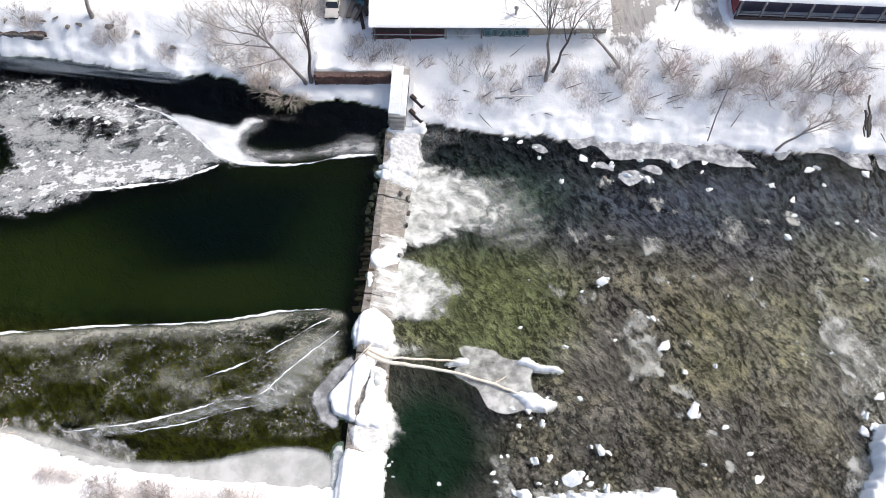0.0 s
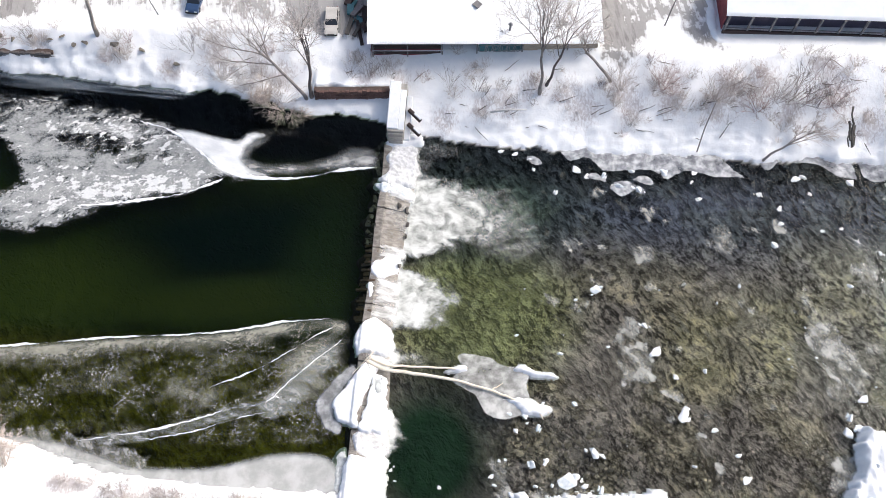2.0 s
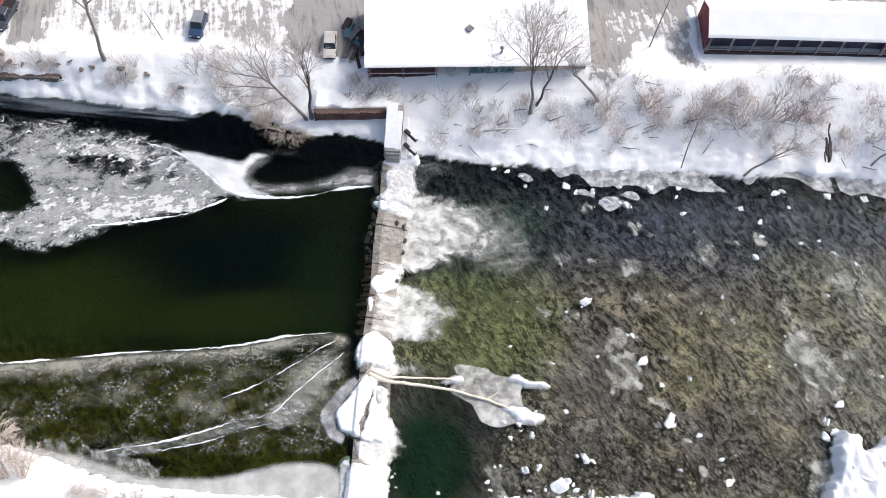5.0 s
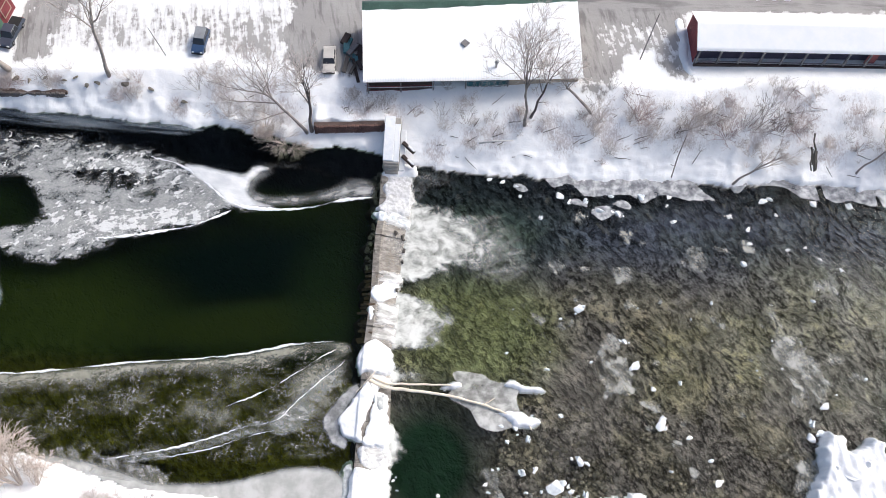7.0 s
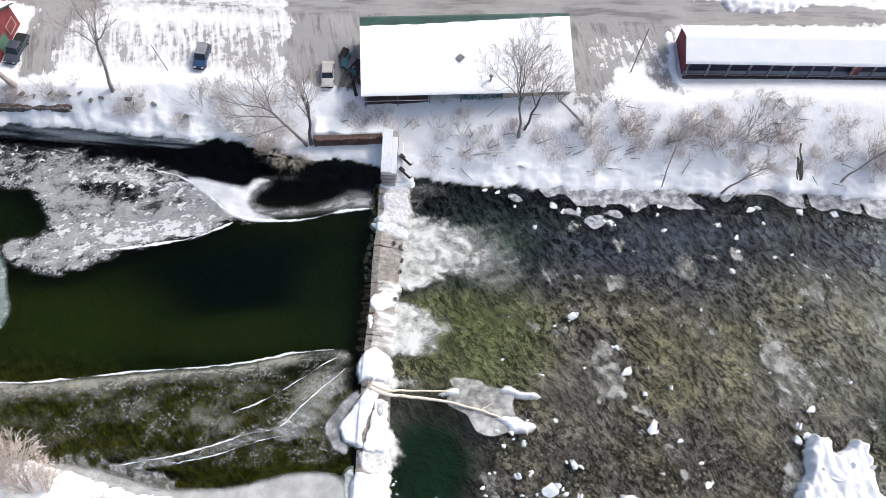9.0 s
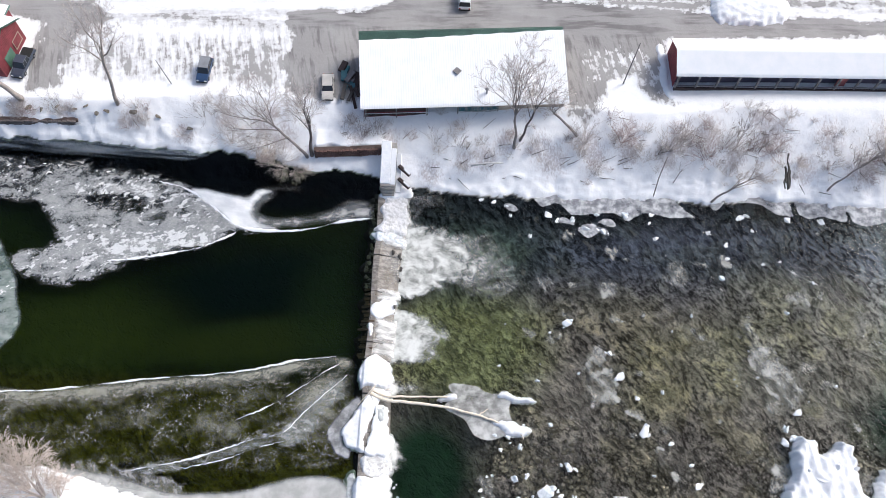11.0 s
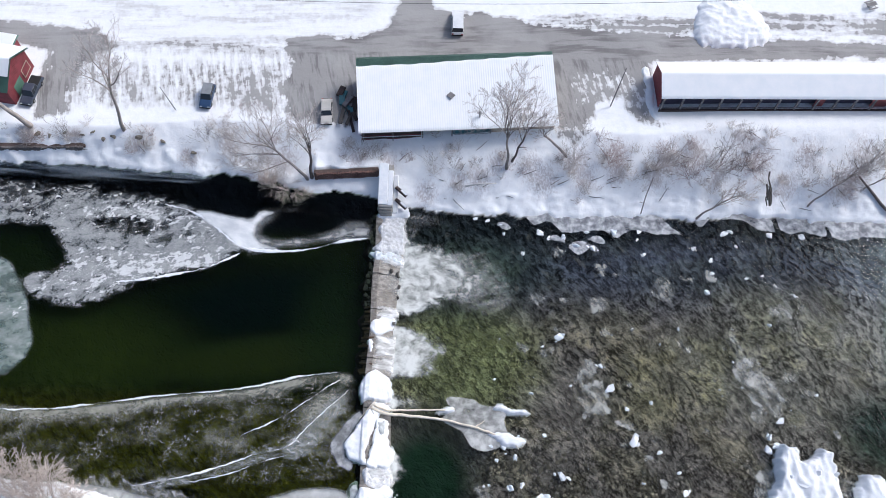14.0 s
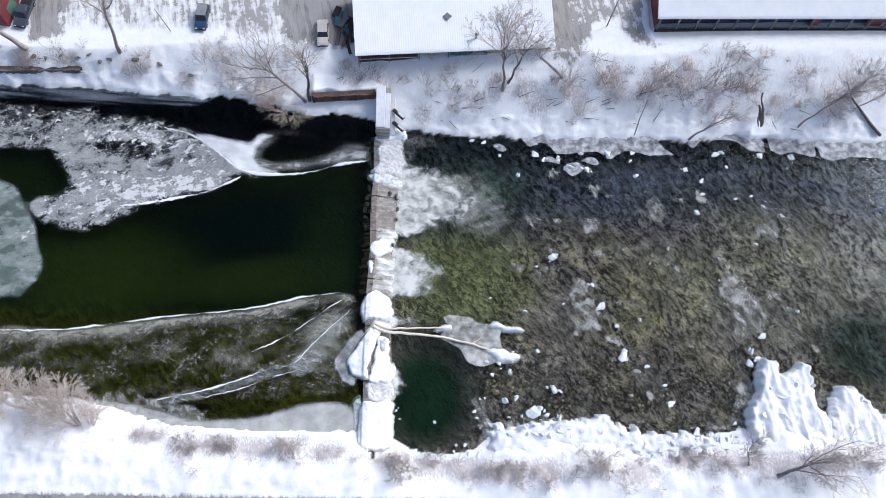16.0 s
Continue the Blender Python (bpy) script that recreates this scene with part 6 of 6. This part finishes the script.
    part("bumper", boxes(((-w + 0.05, -ln - 0.1, 0.36), (w - 0.05, -ln + 0.05, 0.58)), bevel=0.04), M_RUBBER, car)
    return car


def paint(name, color):
    return plain(name, color, 0.3, 0.1, 2, 0.12, 0.02)


def on_ground(x, y, turn):
    return pose(x, y, float(land(np.array([x]), np.array([y]))[0]) + 0.03, 0, 0, turn)


vehicle("sedan", on_ground(-15.85, 73.9, 184), "silver-beige parked saloon car dusted with snow", "car", paint("silver_beige_paint", (0.55, 0.52, 0.48)), 4.7, 1.8, 1.45, 1.35, 0.75)
vehicle("jeep", on_ground(-34.8, 76.2, 176), "dark blue parked jeep with a grey roof", "car", paint("dark_blue_paint", (0.035, 0.07, 0.15)), 4.4, 1.8, 1.8, 1.2, 0.25, plain("grey_soft_top", (0.24, 0.25, 0.27), 0.85, 0, 3, 0.15, 0.2))
vehicle("pickup", on_ground(-62.4, 76.2, 172), "dark pickup truck parked beside the red house", "truck", paint("charcoal_paint", (0.07, 0.085, 0.12)), 5.4, 1.9, 1.8, 1.3, 0.6, None, True)
vehicle("suv", on_ground(4.4, 92.0, 0), "white sport utility car standing on the cleared road", "car", paint("white_car_paint", (0.8, 0.8, 0.8)), 4.9, 1.95, 1.75, 1.25, 0.2)

# scrap beside the workshop
scrap = thing("scrap_heap", on_ground(-12.4, 74.5, 4), "dark jumble of timber, sheets and scrap beside the workshop", "scrap")
rnd = random.Random(8)
for k in range(16):
    a, b, c = rnd.uniform(0.15, 0.5), rnd.uniform(0.6, 2.0), rnd.uniform(0.08, 0.5)
    ob = part(("timber", "sheet", "crate")[k % 3], boxes(((-a, -b, 0), (a, b, c)), bevel=0.02), (M_DARKWOOD, M_TEAL, M_DARKSTONE, M_GREYWOOD)[k % 4], scrap)
    ob.matrix_basis = pose(rnd.uniform(-1.3, 1.0), rnd.uniform(-2.6, 3.6), rnd.uniform(0, 0.35), rnd.uniform(-8, 8), rnd.uniform(-8, 8), rnd.uniform(-40, 40))
table = thing("picnic_table", on_ground(74.6, 98.6, 20), "dark weathered picnic table on the snow", "table")
part("tabletop", boxes(((-0.9, -0.4, 0.7), (0.9, 0.4, 0.76)), bevel=0.01), M_GREYWOOD, table)
for sy in (-0.8, 0.8):
    part("bench", boxes(((-0.9, sy - 0.13, 0.42), (0.9, sy + 0.13, 0.47)), bevel=0.01), M_GREYWOOD, table)
for sx in (-0.6, 0.6):
    part("leg", boxes(((sx - 0.04, -0.85, 0.36), (sx + 0.04, 0.85, 0.44)), ((sx - 0.04, -0.06, 0), (sx + 0.04, 0.06, 0.72))), M_GREYWOOD, table)

# ---- poles and wires ----
def pole(x, y, height, lean, r, material, name, label, category):
    z = float(land(np.array([x]), np.array([y]))[0]) - 0.3
    bm = bmesh.new()
    tube(bm, [Vector((x, y, z)), Vector((x + lean[0] * 0.5, y + lean[1] * 0.5, z + height * 0.5)), Vector((x + lean[0], y + lean[1], z + height))], [r, r * 0.85, r * 0.6], 8)
    return tagged(link_mesh(name, bm, material, smooth=True), label, category)


pole(28.9, 76.6, 10, (0.3, 0), 0.1, M_GREYWOOD, "utility_pole", "tall grey wooden pole in the yard", "pole")
pole(-39.6, 73.9, 6.2, (-0.9, 0), 0.08, M_GREYWOOD, "utility_pole", "leaning grey wooden post at the yard's edge", "pole")
for a, b in (((-130, 95.5, 12.5), (130, 104.5, 13.5)), ((-130, 97.2, 12.5), (130, 106.2, 13.5))):
    bm = bmesh.new()
    n = 40
    tube(bm, [Vector(a).lerp(Vector(b), k / n) - Vector((0, (1 - (2 * k / n - 1) ** 2) * 9.0, (1 - (2 * k / n - 1) ** 2) * 0.6)) for k in range(n + 1)], [0.03] * (n + 1), 5)
    tagged(link_mesh("power_line", bm, M_WIRE), "thin black overhead cable above the road", "cable", "overhead cables")

# ---- bare trees and scrub ----
def bough(wood, twigs, p, d, length, r, order, rnd, lift):
    """A limb that wanders and rises, with side limbs along it; the last two orders are twigs."""
    n = 6 if order > 1 else 4
    pts, radii = [p.copy()], [r]
    for k in range(n):
        d = (d + Vector((rnd.gauss(0, 1), rnd.gauss(0, 1), rnd.gauss(0, 0.7))) * 0.13 + Vector((0, 0, lift * 0.12))).normalized()
        p = p + d * (length / n)
        pts.append(p.copy())
        radii.append(max(0.016, r * (1 - 0.75 * (k + 1) / n)))
    tube(wood if order > 1 else twigs, pts, radii, 6 if order > 2 else (4 if order > 1 else 3))
    if order == 0:
        return
    count = 6 if order > 2 else 5
    turn = rnd.uniform(0, math.tau)
    for k in range(count):
        f = 0.28 + 0.70 * (k + rnd.random() * 0.7) / count
        i = min(n - 1, int(f * n))
        at, along = pts[i].lerp(pts[i + 1], f * n - i), (pts[i + 1] - pts[i]).normalized()
        side = along.cross(Vector((math.cos(turn), math.sin(turn), 0.3))).normalized()
        turn += 2.4
        spread = rnd.uniform(0.45, 0.85)
        bough(wood, twigs, at, along * math.cos(spread) + side * math.sin(spread), length * (0.66 - 0.32 * f) * rnd.uniform(0.75, 1.15), max(0.016, radii[i] * 0.55), order - 1, rnd, lift)


def tree(x, y, height, lean, r, seed, label, fork=0.42, limbs=5, spread=0.4, lift=0.5, bark=None, sideways=(), name="bare_tree"):
    """A trunk up to its fork, rising limbs above it, and long side limbs given as (where on the trunk, x, y, z, length)."""
    z = float(land(np.array([x]), np.array([y]))[0]) - 0.2
    ob = thing(name, pose(x, y, z), label, "tree", "bare trees")
    rnd = random.Random(seed)
    wood, twigs = bmesh.new(), bmesh.new()
    n, top = 8, height * fork
    pts = [Vector((lean[0] * (k / n) ** 1.2 + 0.012 * top * math.sin(k * 1.4 + seed), lean[1] * k / n + 0.012 * top * math.cos(k * 1.9 + seed), top * k / n)) for k in range(n + 1)]
    tube(wood, pts, [r * (1.25 - 0.2 * k if k < 2 else 1 - 0.045 * k) for k in range(n + 1)], 8)
    for k in range(limbs):
        a = k * math.tau / limbs + rnd.uniform(-0.4, 0.4)
        out = spread * rnd.uniform(0.35, 1.25)
        d = (Vector((math.cos(a) * out, math.sin(a) * out, 1)) + (pts[-1] - pts[-2]).normalized() * 0.4).normalized()
        i = n - (k % 3 if k > 1 else 0)
        bough(wood, twigs, pts[i], d, height * (1 - fork) * rnd.uniform(0.7, 1.0), r * rnd.uniform(0.32, 0.46), 3, rnd, lift)
    for f, dx, dy, dz, length in sideways:
        i = min(n - 1, int(f * n))
        bough(wood, twigs, pts[i].lerp(pts[i + 1], f * n - i), Vector((dx, dy, dz)).normalized(), length, r * 0.45, 3, rnd, lift)
    part("trunk", wood, bark or M_BARK, ob, "", True)
    part("crown", twigs, M_TWIG, ob, "fine bare twigs")
    return ob


M_PALEBARK = plain("pale_grey_bark", (0.36, 0.32, 0.29), 0.9, 0, 3, 0.3, 0.4)
M_DARKBARK = plain("dark_brown_bark", (0.13, 0.11, 0.105), 0.9, 0, 3, 0.4, 0.5)
tree(-17.8, 64.2, 17.5, (0.7, 0.3), 0.26, 1, "tall bare tree with dark bark above the river wall", 0.46, 5, 0.32, 0.6, M_DARKBARK)
tree(-18.3, 63.9, 15, (-5.2, 1.4), 0.23, 12, "wide bare tree leaning out over the snowy bank", 0.5, 4, 0.5, 0.3, None, ((0.75, -1, -0.1, 0.25, 8.5), (0.95, -1, 0.3, 0.3, 8), (0.55, -0.8, -0.5, 0.1, 6), (0.85, -0.4, 0.5, 0.9, 7)))
tree(-47.2, 70.3, 21.5, (1.6, 0.2), 0.27, 3, "tall slender pale bare tree on the bank's edge", 0.58, 5, 0.55, 0.5, M_PALEBARK, ((0.8, -0.9, 0.2, 0.8, 6.5), (0.9, 0.9, 0.2, 0.7, 6)))
tree(12.7, 66.5, 21, (-1.1, 0.1), 0.21, 4, "tall bare tree in front of the workshop", 0.52, 7, 0.26, 0.8, None, ((0.85, -1, 0.1, 1.2, 8), (0.78, 1, 0.0, 1.3, 6)))
tree(13.5, 67.4, 15.5, (1.2, 0.2), 0.19, 5, "slimmer dark bare tree beside a taller one", 0.5, 4, 0.3, 0.6, M_DARKBARK)
tree(21.9, 68.2, 10.5, (-4.2, 0.4), 0.22, 6, "bare tree leaning towards the workshop", 0.5, 4, 0.5, 0.4)
tree(-61.6, 70.2, 9, (-3.5, 0.4), 0.42, 7, "thick bare trunk leaning at the bank's edge", 0.75, 3, 0.4, 0.3, M_PALEBARK)
tree(42.8, 60.4, 7.5, (4.2, 1.4), 0.17, 8, "thin snow-laden tree leaning over the bank", 0.6, 4, 0.7, 0.1, M_PALEBARK, ((0.4, 1, 0.5, 0.2, 5), (0.6, 1, 0.2, 0.15, 6)))
tree(60.6, 62.9, 9, (4.5, 2.2), 0.15, 9, "thin bare tree leaning on the snowy bank", 0.6, 4, 0.5, 0.3, M_PALEBARK)
tree(65.4, 66.2, 10, (2.2, 0.5), 0.12, 10, "slim bare tree rising from the bank's scrub", 0.35, 6, 0.45, 0.4, M_PALEBARK)
tree(69.4, 65.6, 9, (2.6, 0.5), 0.12, 15, "slim bare tree rising from the bank's scrub", 0.35, 6, 0.45, 0.4, M_PALEBARK)
tree(50.4, 8.2, 8.5, (3.6, 1.6), 0.26, 13, "bare spreading tree on the near bank", 0.42, 5, 0.7, 0.2, None, ((0.5, 1, -0.25, 0.1, 9), (0.8, 1, 0.6, 0.4, 8)))
tree(46.6, 9.6, 7, (-0.8, 1.5), 0.15, 14, "slim bare tree on the near bank", 0.35, 5, 0.6, 0.3)
bm = bmesh.new()
tube(bm, [Vector((x, y, float(land(np.array([x]), np.array([y]))[0]) + 0.3)) for x, y in ((68.4, 67.0), (70.2, 65.4), (72.2, 63.4), (74, 61.8))], [0.14, 0.2, 0.24, 0.26], 8)
tagged(link_mesh("fallen_log", bm, M_DARKBARK, smooth=True), "dark fallen trunk lying down the snowy bank", "log")
bm = bmesh.new()
tube(bm, [Vector((33.9, 60.6, 1.0)), Vector((33.6, 61.2, 5.5)), Vector((33.5, 61.6, 10.5))], [0.09, 0.08, 0.05], 7)
tagged(link_mesh("dead_trunk", bm, M_BARK, smooth=True), "bare dead trunk leaning up from the snowy bank", "tree")
bm = bmesh.new()
tube(bm, [Vector((6.2, 63.2, 3.1)), Vector((8.5, 63.6, 3.35)), Vector((11, 63.7, 3.5))], [0.16, 0.14, 0.09], 8)
tagged(link_mesh("fallen_log", bm, plain("frosted_grey_wood", (0.66, 0.64, 0.61), 0.85, 0, 3, 0.15, 0.3), smooth=True), "pale fallen log lying across the snowy bank", "log")
stump = bmesh.new()
rnd = random.Random(77)
for k in range(9):   # split, rotted staves of one old trunk
    ox, oy = rnd.uniform(-0.35, 0.35), rnd.uniform(-0.5, 0.5)
    pts = [Vector((53.7 + ox + 0.12 * rnd.gauss(0, 1) - 0.25 * j / 4, 62.3 + oy + 1.0 * j, 2.75 + 0.5 * oy + 0.5 * j + rnd.uniform(0, 0.2))) for j in range(rnd.randint(3, 5))]
    tube(stump, pts, [rnd.uniform(0.06, 0.22) for _ in pts], 5)
tagged(link_mesh("rotten_log", stump, M_DARKSTONE), "dark rotten split log lying down the snowy bank", "log")


def shrub_kind(seed, stems, spread, twig):
    """A thicket of thin stems; returns its mesh."""
    rnd = random.Random(seed)
    bm = bmesh.new()
    for k in range(stems):
        a, out = rnd.uniform(0, math.tau), rnd.uniform(0.15, spread)
        d = Vector((math.cos(a) * out, math.sin(a) * out, 1)).normalized()
        p = Vector((math.cos(a), math.sin(a), 0)) * rnd.uniform(0, 0.35)
        ln = rnd.uniform(1.3, 2.6)
        mid, end = p + d * ln * 0.5 + Vector((0, 0, 0.1)), p + d * ln + Vector((rnd.uniform(-0.3, 0.3), rnd.uniform(-0.3, 0.3), 0))
        tube(bm, [p, mid, end], [twig, twig * 0.8, twig * 0.45], 3)
        for j in range(5):
            s = mid.lerp(end, rnd.random())
            e = s + (d + Vector((rnd.uniform(-1, 1), rnd.uniform(-1, 1), rnd.uniform(-0.2, 0.6)))).normalized() * ln * rnd.uniform(0.2, 0.45)
            tube(bm, [s, e], [twig * 0.6, twig * 0.35], 3)
            for i in range(2):
                q = s.lerp(e, rnd.uniform(0.3, 1))
                tube(bm, [q, q + (e - s) * 0.4 + Vector((rnd.uniform(-0.3, 0.3), rnd.uniform(-0.3, 0.3), rnd.uniform(0, 0.25)))], [twig * 0.4, twig * 0.3], 3)
    data = bpy.data.meshes.new("shrub")
    bm.to_mesh(data)
    bm.free()
    return data


KINDS = []
for k, (stems, spread, twig, mat) in enumerate(((16, 0.9, 0.022, M_TWIG), (22, 1.2, 0.02, M_TWIG), (12, 0.6, 0.015, M_BARK), (20, 1.4, 0.02, M_REDTWIG), (9, 0.8, 0.02, M_BARK), (26, 1.1, 0.018, M_TWIG), (46, 1.2, 0.028, M_PALE))):
    mesh = shrub_kind(70 + k, stems, spread, twig)
    mesh.materials.append(mat)
    KINDS.append(mesh)


def shrub(x, y, size, kind, turn, label, group, tilt=0.0):
    ob = new("shrub", KINDS[kind])
    ob.matrix_world = pose(x, y, float(land(np.array([x]), np.array([y]))[0]) - 0.05, tilt, 0, turn) @ Matrix.Diagonal((size, size, size, 1))
    return tagged(ob, label, "shrub", group)


rnd = random.Random(21)
for k in range(205):
    if k % 4:
        cx, cy, r = THICKETS[rnd.randrange(len(THICKETS))]
        x, y = rnd.gauss(cx, r * 0.75), rnd.gauss(cy, r * 0.55)
    else:
        x = rnd.uniform(-66, 74)
        y = rnd.uniform(float(np.interp(x, NORTH_X, NORTH_Y)) + 1.8, float(np.interp(x, TOP_X, TOP_Y)) - 0.4)
    if y < float(np.interp(x, NORTH_X, NORTH_Y)) + 1.6 or y > float(np.interp(x, TOP_X, TOP_Y)) + 1 or -17.5 < x < -3.6 and y < 66:
        continue
    shrub(x, y, rnd.uniform(0.3, 0.85) ** 1.2, rnd.randrange(6), rnd.uniform(0, 360), "leafless grey-brown scrub on the snowy bank", "bank scrub", rnd.uniform(-25, 5))
for x, y, s, kind in ((36, 66.8, 1.7, 5), (38.5, 67.5, 1.6, 0), (44, 67.2, 2.2, 2), (46.5, 67.6, 2.4, 2), (49, 67.5, 2.0, 2), (41.5, 66, 1.5, 3), (51.5, 67.4, 1.4, 3), (64.5, 66.5, 1.8, 0), (68.5, 67, 1.8, 2), (28.6, 67.5, 1.4, 3), (23.2, 67.3, 1.5, 5), (-24.5, 64.6, 1.5, 1), (-21.6, 63.4, 1.3, 1), (-26.5, 65, 1.2, 5), (-8.4, 67.2, 1.5, 2), (-10.2, 66.8, 1.3, 4), (-12.6, 66.6, 1.2, 2), (4.2, 66.2, 1.4, 2), (0.6, 66.6, 1.1, 4), (-30, 66, 1.4, 5), (-34.5, 69, 1.6, 2), (-56, 69, 1.6, 2)):
    shrub(x, y, s, kind, x * 37 % 360, "tall leafless bush on the snowy bank", "tall bank bushes", -12)
# dead sticks lying about on the bank
for k in range(70):
    cx, cy, r = THICKETS[rnd.randrange(len(THICKETS))]
    x, y = rnd.gauss(cx, r), rnd.gauss(cy - 0.5, r * 0.7)
    if y < float(np.interp(x, NORTH_X, NORTH_Y)) + 1.2 or y > float(np.interp(x, TOP_X, TOP_Y)):
        continue
    if -18 < x < -4 and y < 66:
        continue
    a, ln = rnd.gauss(0.1, 0.5), rnd.uniform(0.3, 1.0) ** 1.5 * 2.6
    bm = bmesh.new()
    pts = []
    for s in range(4):
        qx, qy = x + math.cos(a) * ln * s / 3, y + math.sin(a) * ln * s / 3 + rnd.uniform(-0.06, 0.06)
        pts.append(Vector((qx, qy, float(land(np.array([qx]), np.array([qy]))[0]) + 0.12 + 0.1 * s)))
    tube(bm, pts, [0.05, 0.06, 0.04, 0.02], 5)
    tagged(link_mesh("fallen_branch", bm, M_DARKSTONE if k % 3 else M_BARK), "dark fallen branch lying on the snowy bank", "branch", "fallen branches")
# overhanging bush by the far bank, and the thickets on the near one
for x, y, s, kind in ((-23.6, 63.2, 1.0, 6), (-21.6, 62.5, 0.9, 6), (-25.8, 63.6, 1.1, 6), (-20.2, 62.0, 0.8, 6), (-18.8, 61.9, 0.6, 6), (-24.6, 63.2, 0.9, 6)):
    shrub(x, y, s, kind, x * 51 % 360, "pale bush hanging over the dark water", "overhanging bushes", 55)
def bush(x, y, height, stems, spread, seed, material, label, group, lean=(0, 0)):
    """Many limbs rising from one root."""
    ob = thing("bush", pose(x, y, float(land(np.array([x]), np.array([y]))[0]) - 0.1), label, "shrub", group)
    rnd = random.Random(seed)
    wood, twigs = bmesh.new(), bmesh.new()
    for k in range(stems):
        a, out = k * 2.4 + rnd.uniform(-0.4, 0.4), spread * rnd.uniform(0.3, 1.1)
        bough(wood, twigs, Vector((math.cos(a) * 0.2, math.sin(a) * 0.2, 0)), Vector((math.cos(a) * out + lean[0], math.sin(a) * out + lean[1], 1)).normalized(), height * rnd.uniform(0.7, 1.05), 0.013 * height, 3, rnd, 0.25)
    part("trunk", wood, material, ob, "", True)
    part("crown", twigs, material, ob)


for k, (x, y, h, n, spread, lean) in enumerate(((-45.8, 13.4, 8.4, 9, 0.5, (-0.62, 0.62)), (-48.0, 14.4, 7.6, 8, 0.5, (-0.5, 0.5)), (-44.0, 13.4, 5.0, 7, 0.6, (0.1, 0.5)), (-52.0, 15.4, 6.5, 8, 0.6, (-0.4, 0.4)), (-57, 16.4, 6, 7, 0.6, (-0.2, 0.5)))):
    bush(x, y, h, n, spread, 200 + k, M_PALE, "large pale leafless bush at the water's edge", "pale waterside bushes", lean)
for k, (x, y, h, n, spread) in enumerate(((-17.6, 10.8, 2.6, 7, 1.0), (-25.5, 11.2, 2.0, 6, 1.0), (-31, 11, 2.2, 6, 1.0), (-1.7, 8.2, 3.2, 8, 0.9), (2.6, 10.2, 1.8, 6, 1.0), (25.6, 9.4, 3.4, 8, 0.6), (13.8, 8.4, 2.2, 6, 0.9), (38.6, 11, 2.2, 6, 0.9), (56.6, 9.6, 3.6, 7, 0.9), (62, 10.4, 3.4, 7, 0.9))):
    bush(x, y, h, n, spread, 230 + k, M_TWIG, "large leafless bush on the near snowy bank", "near bank bushes")
rnd = random.Random(44)
for k in range(105):
    cx, cy, r = SOUTH_THICKETS[rnd.randrange(len(SOUTH_THICKETS))]
    x, y = rnd.gauss(cx, r * 1.4), rnd.gauss(cy, r * 0.5)
    if y > float(np.interp(x, SOUTH_X, SOUTH_Y)) - 1.2 or y < 5.6:
        continue
    shrub(x, y, rnd.uniform(0.25, 0.85), rnd.choice((0, 1, 1, 3, 5, 5)), rnd.uniform(0, 360), "leafless brown scrub on the near snowy bank", "near bank scrub")

# ---- stones of the shallows ----
rnd = random.Random(5)
STONES = []
for k in range(6):
    bm = bmesh.new()
    for j in range(12):
        v = Vector((rnd.gauss(0, 1), rnd.gauss(0, 1), rnd.gauss(0, 0.6))).normalized()
        bm.verts.new((v.x, v.y * 0.75, v.z * 0.5))
    bmesh.ops.convex_hull(bm, input=list(bm.verts))
    data = bpy.data.meshes.new("river_stone")
    bm.to_mesh(data)
    bm.free()
    data.materials.append(M_STONE)
    STONES.append(data)
for k in range(130):
    x, y = rnd.gauss(17, 5), rnd.gauss(19.5, 3)
    if x < 9.5 or y < 14.5:
        continue
    ob = new("river_stone", rnd.choice(STONES))
    s = rnd.uniform(0.15, 0.5)
    ob.matrix_world = pose(x, y, float(land(np.array([x]), np.array([y]))[0]) + s * 0.3, 0, 0, rnd.uniform(0, 360)) @ Matrix.Diagonal((s, s, s, 1))
    tagged(ob, "flat brown stone on the shallow river bed", "stone", "shallow river stones")
for k, (x, y) in enumerate(((-53.6, 69.2), (-51.8, 69.6), (-50.3, 68.9), (-48.8, 69.2), (-44.9, 69.2), (-56.2, 69.4), (-58.6, 69.0), (-41.2, 68.8), (-36.2, 67.6), (-60.4, 69.2))):
    ob = new("bank_stone", STONES[k % 6])
    s = 0.35 + 0.06 * (k % 5)
    ob.matrix_world = pose(x, y, float(land(np.array([x]), np.array([y]))[0]) + 0.1, 0, 0, 47 * k) @ Matrix.Diagonal((s * 1.4, s, s, 1))
    tagged(ob, "dark stone poking out of the snowy bank", "stone", "stones on the bank")
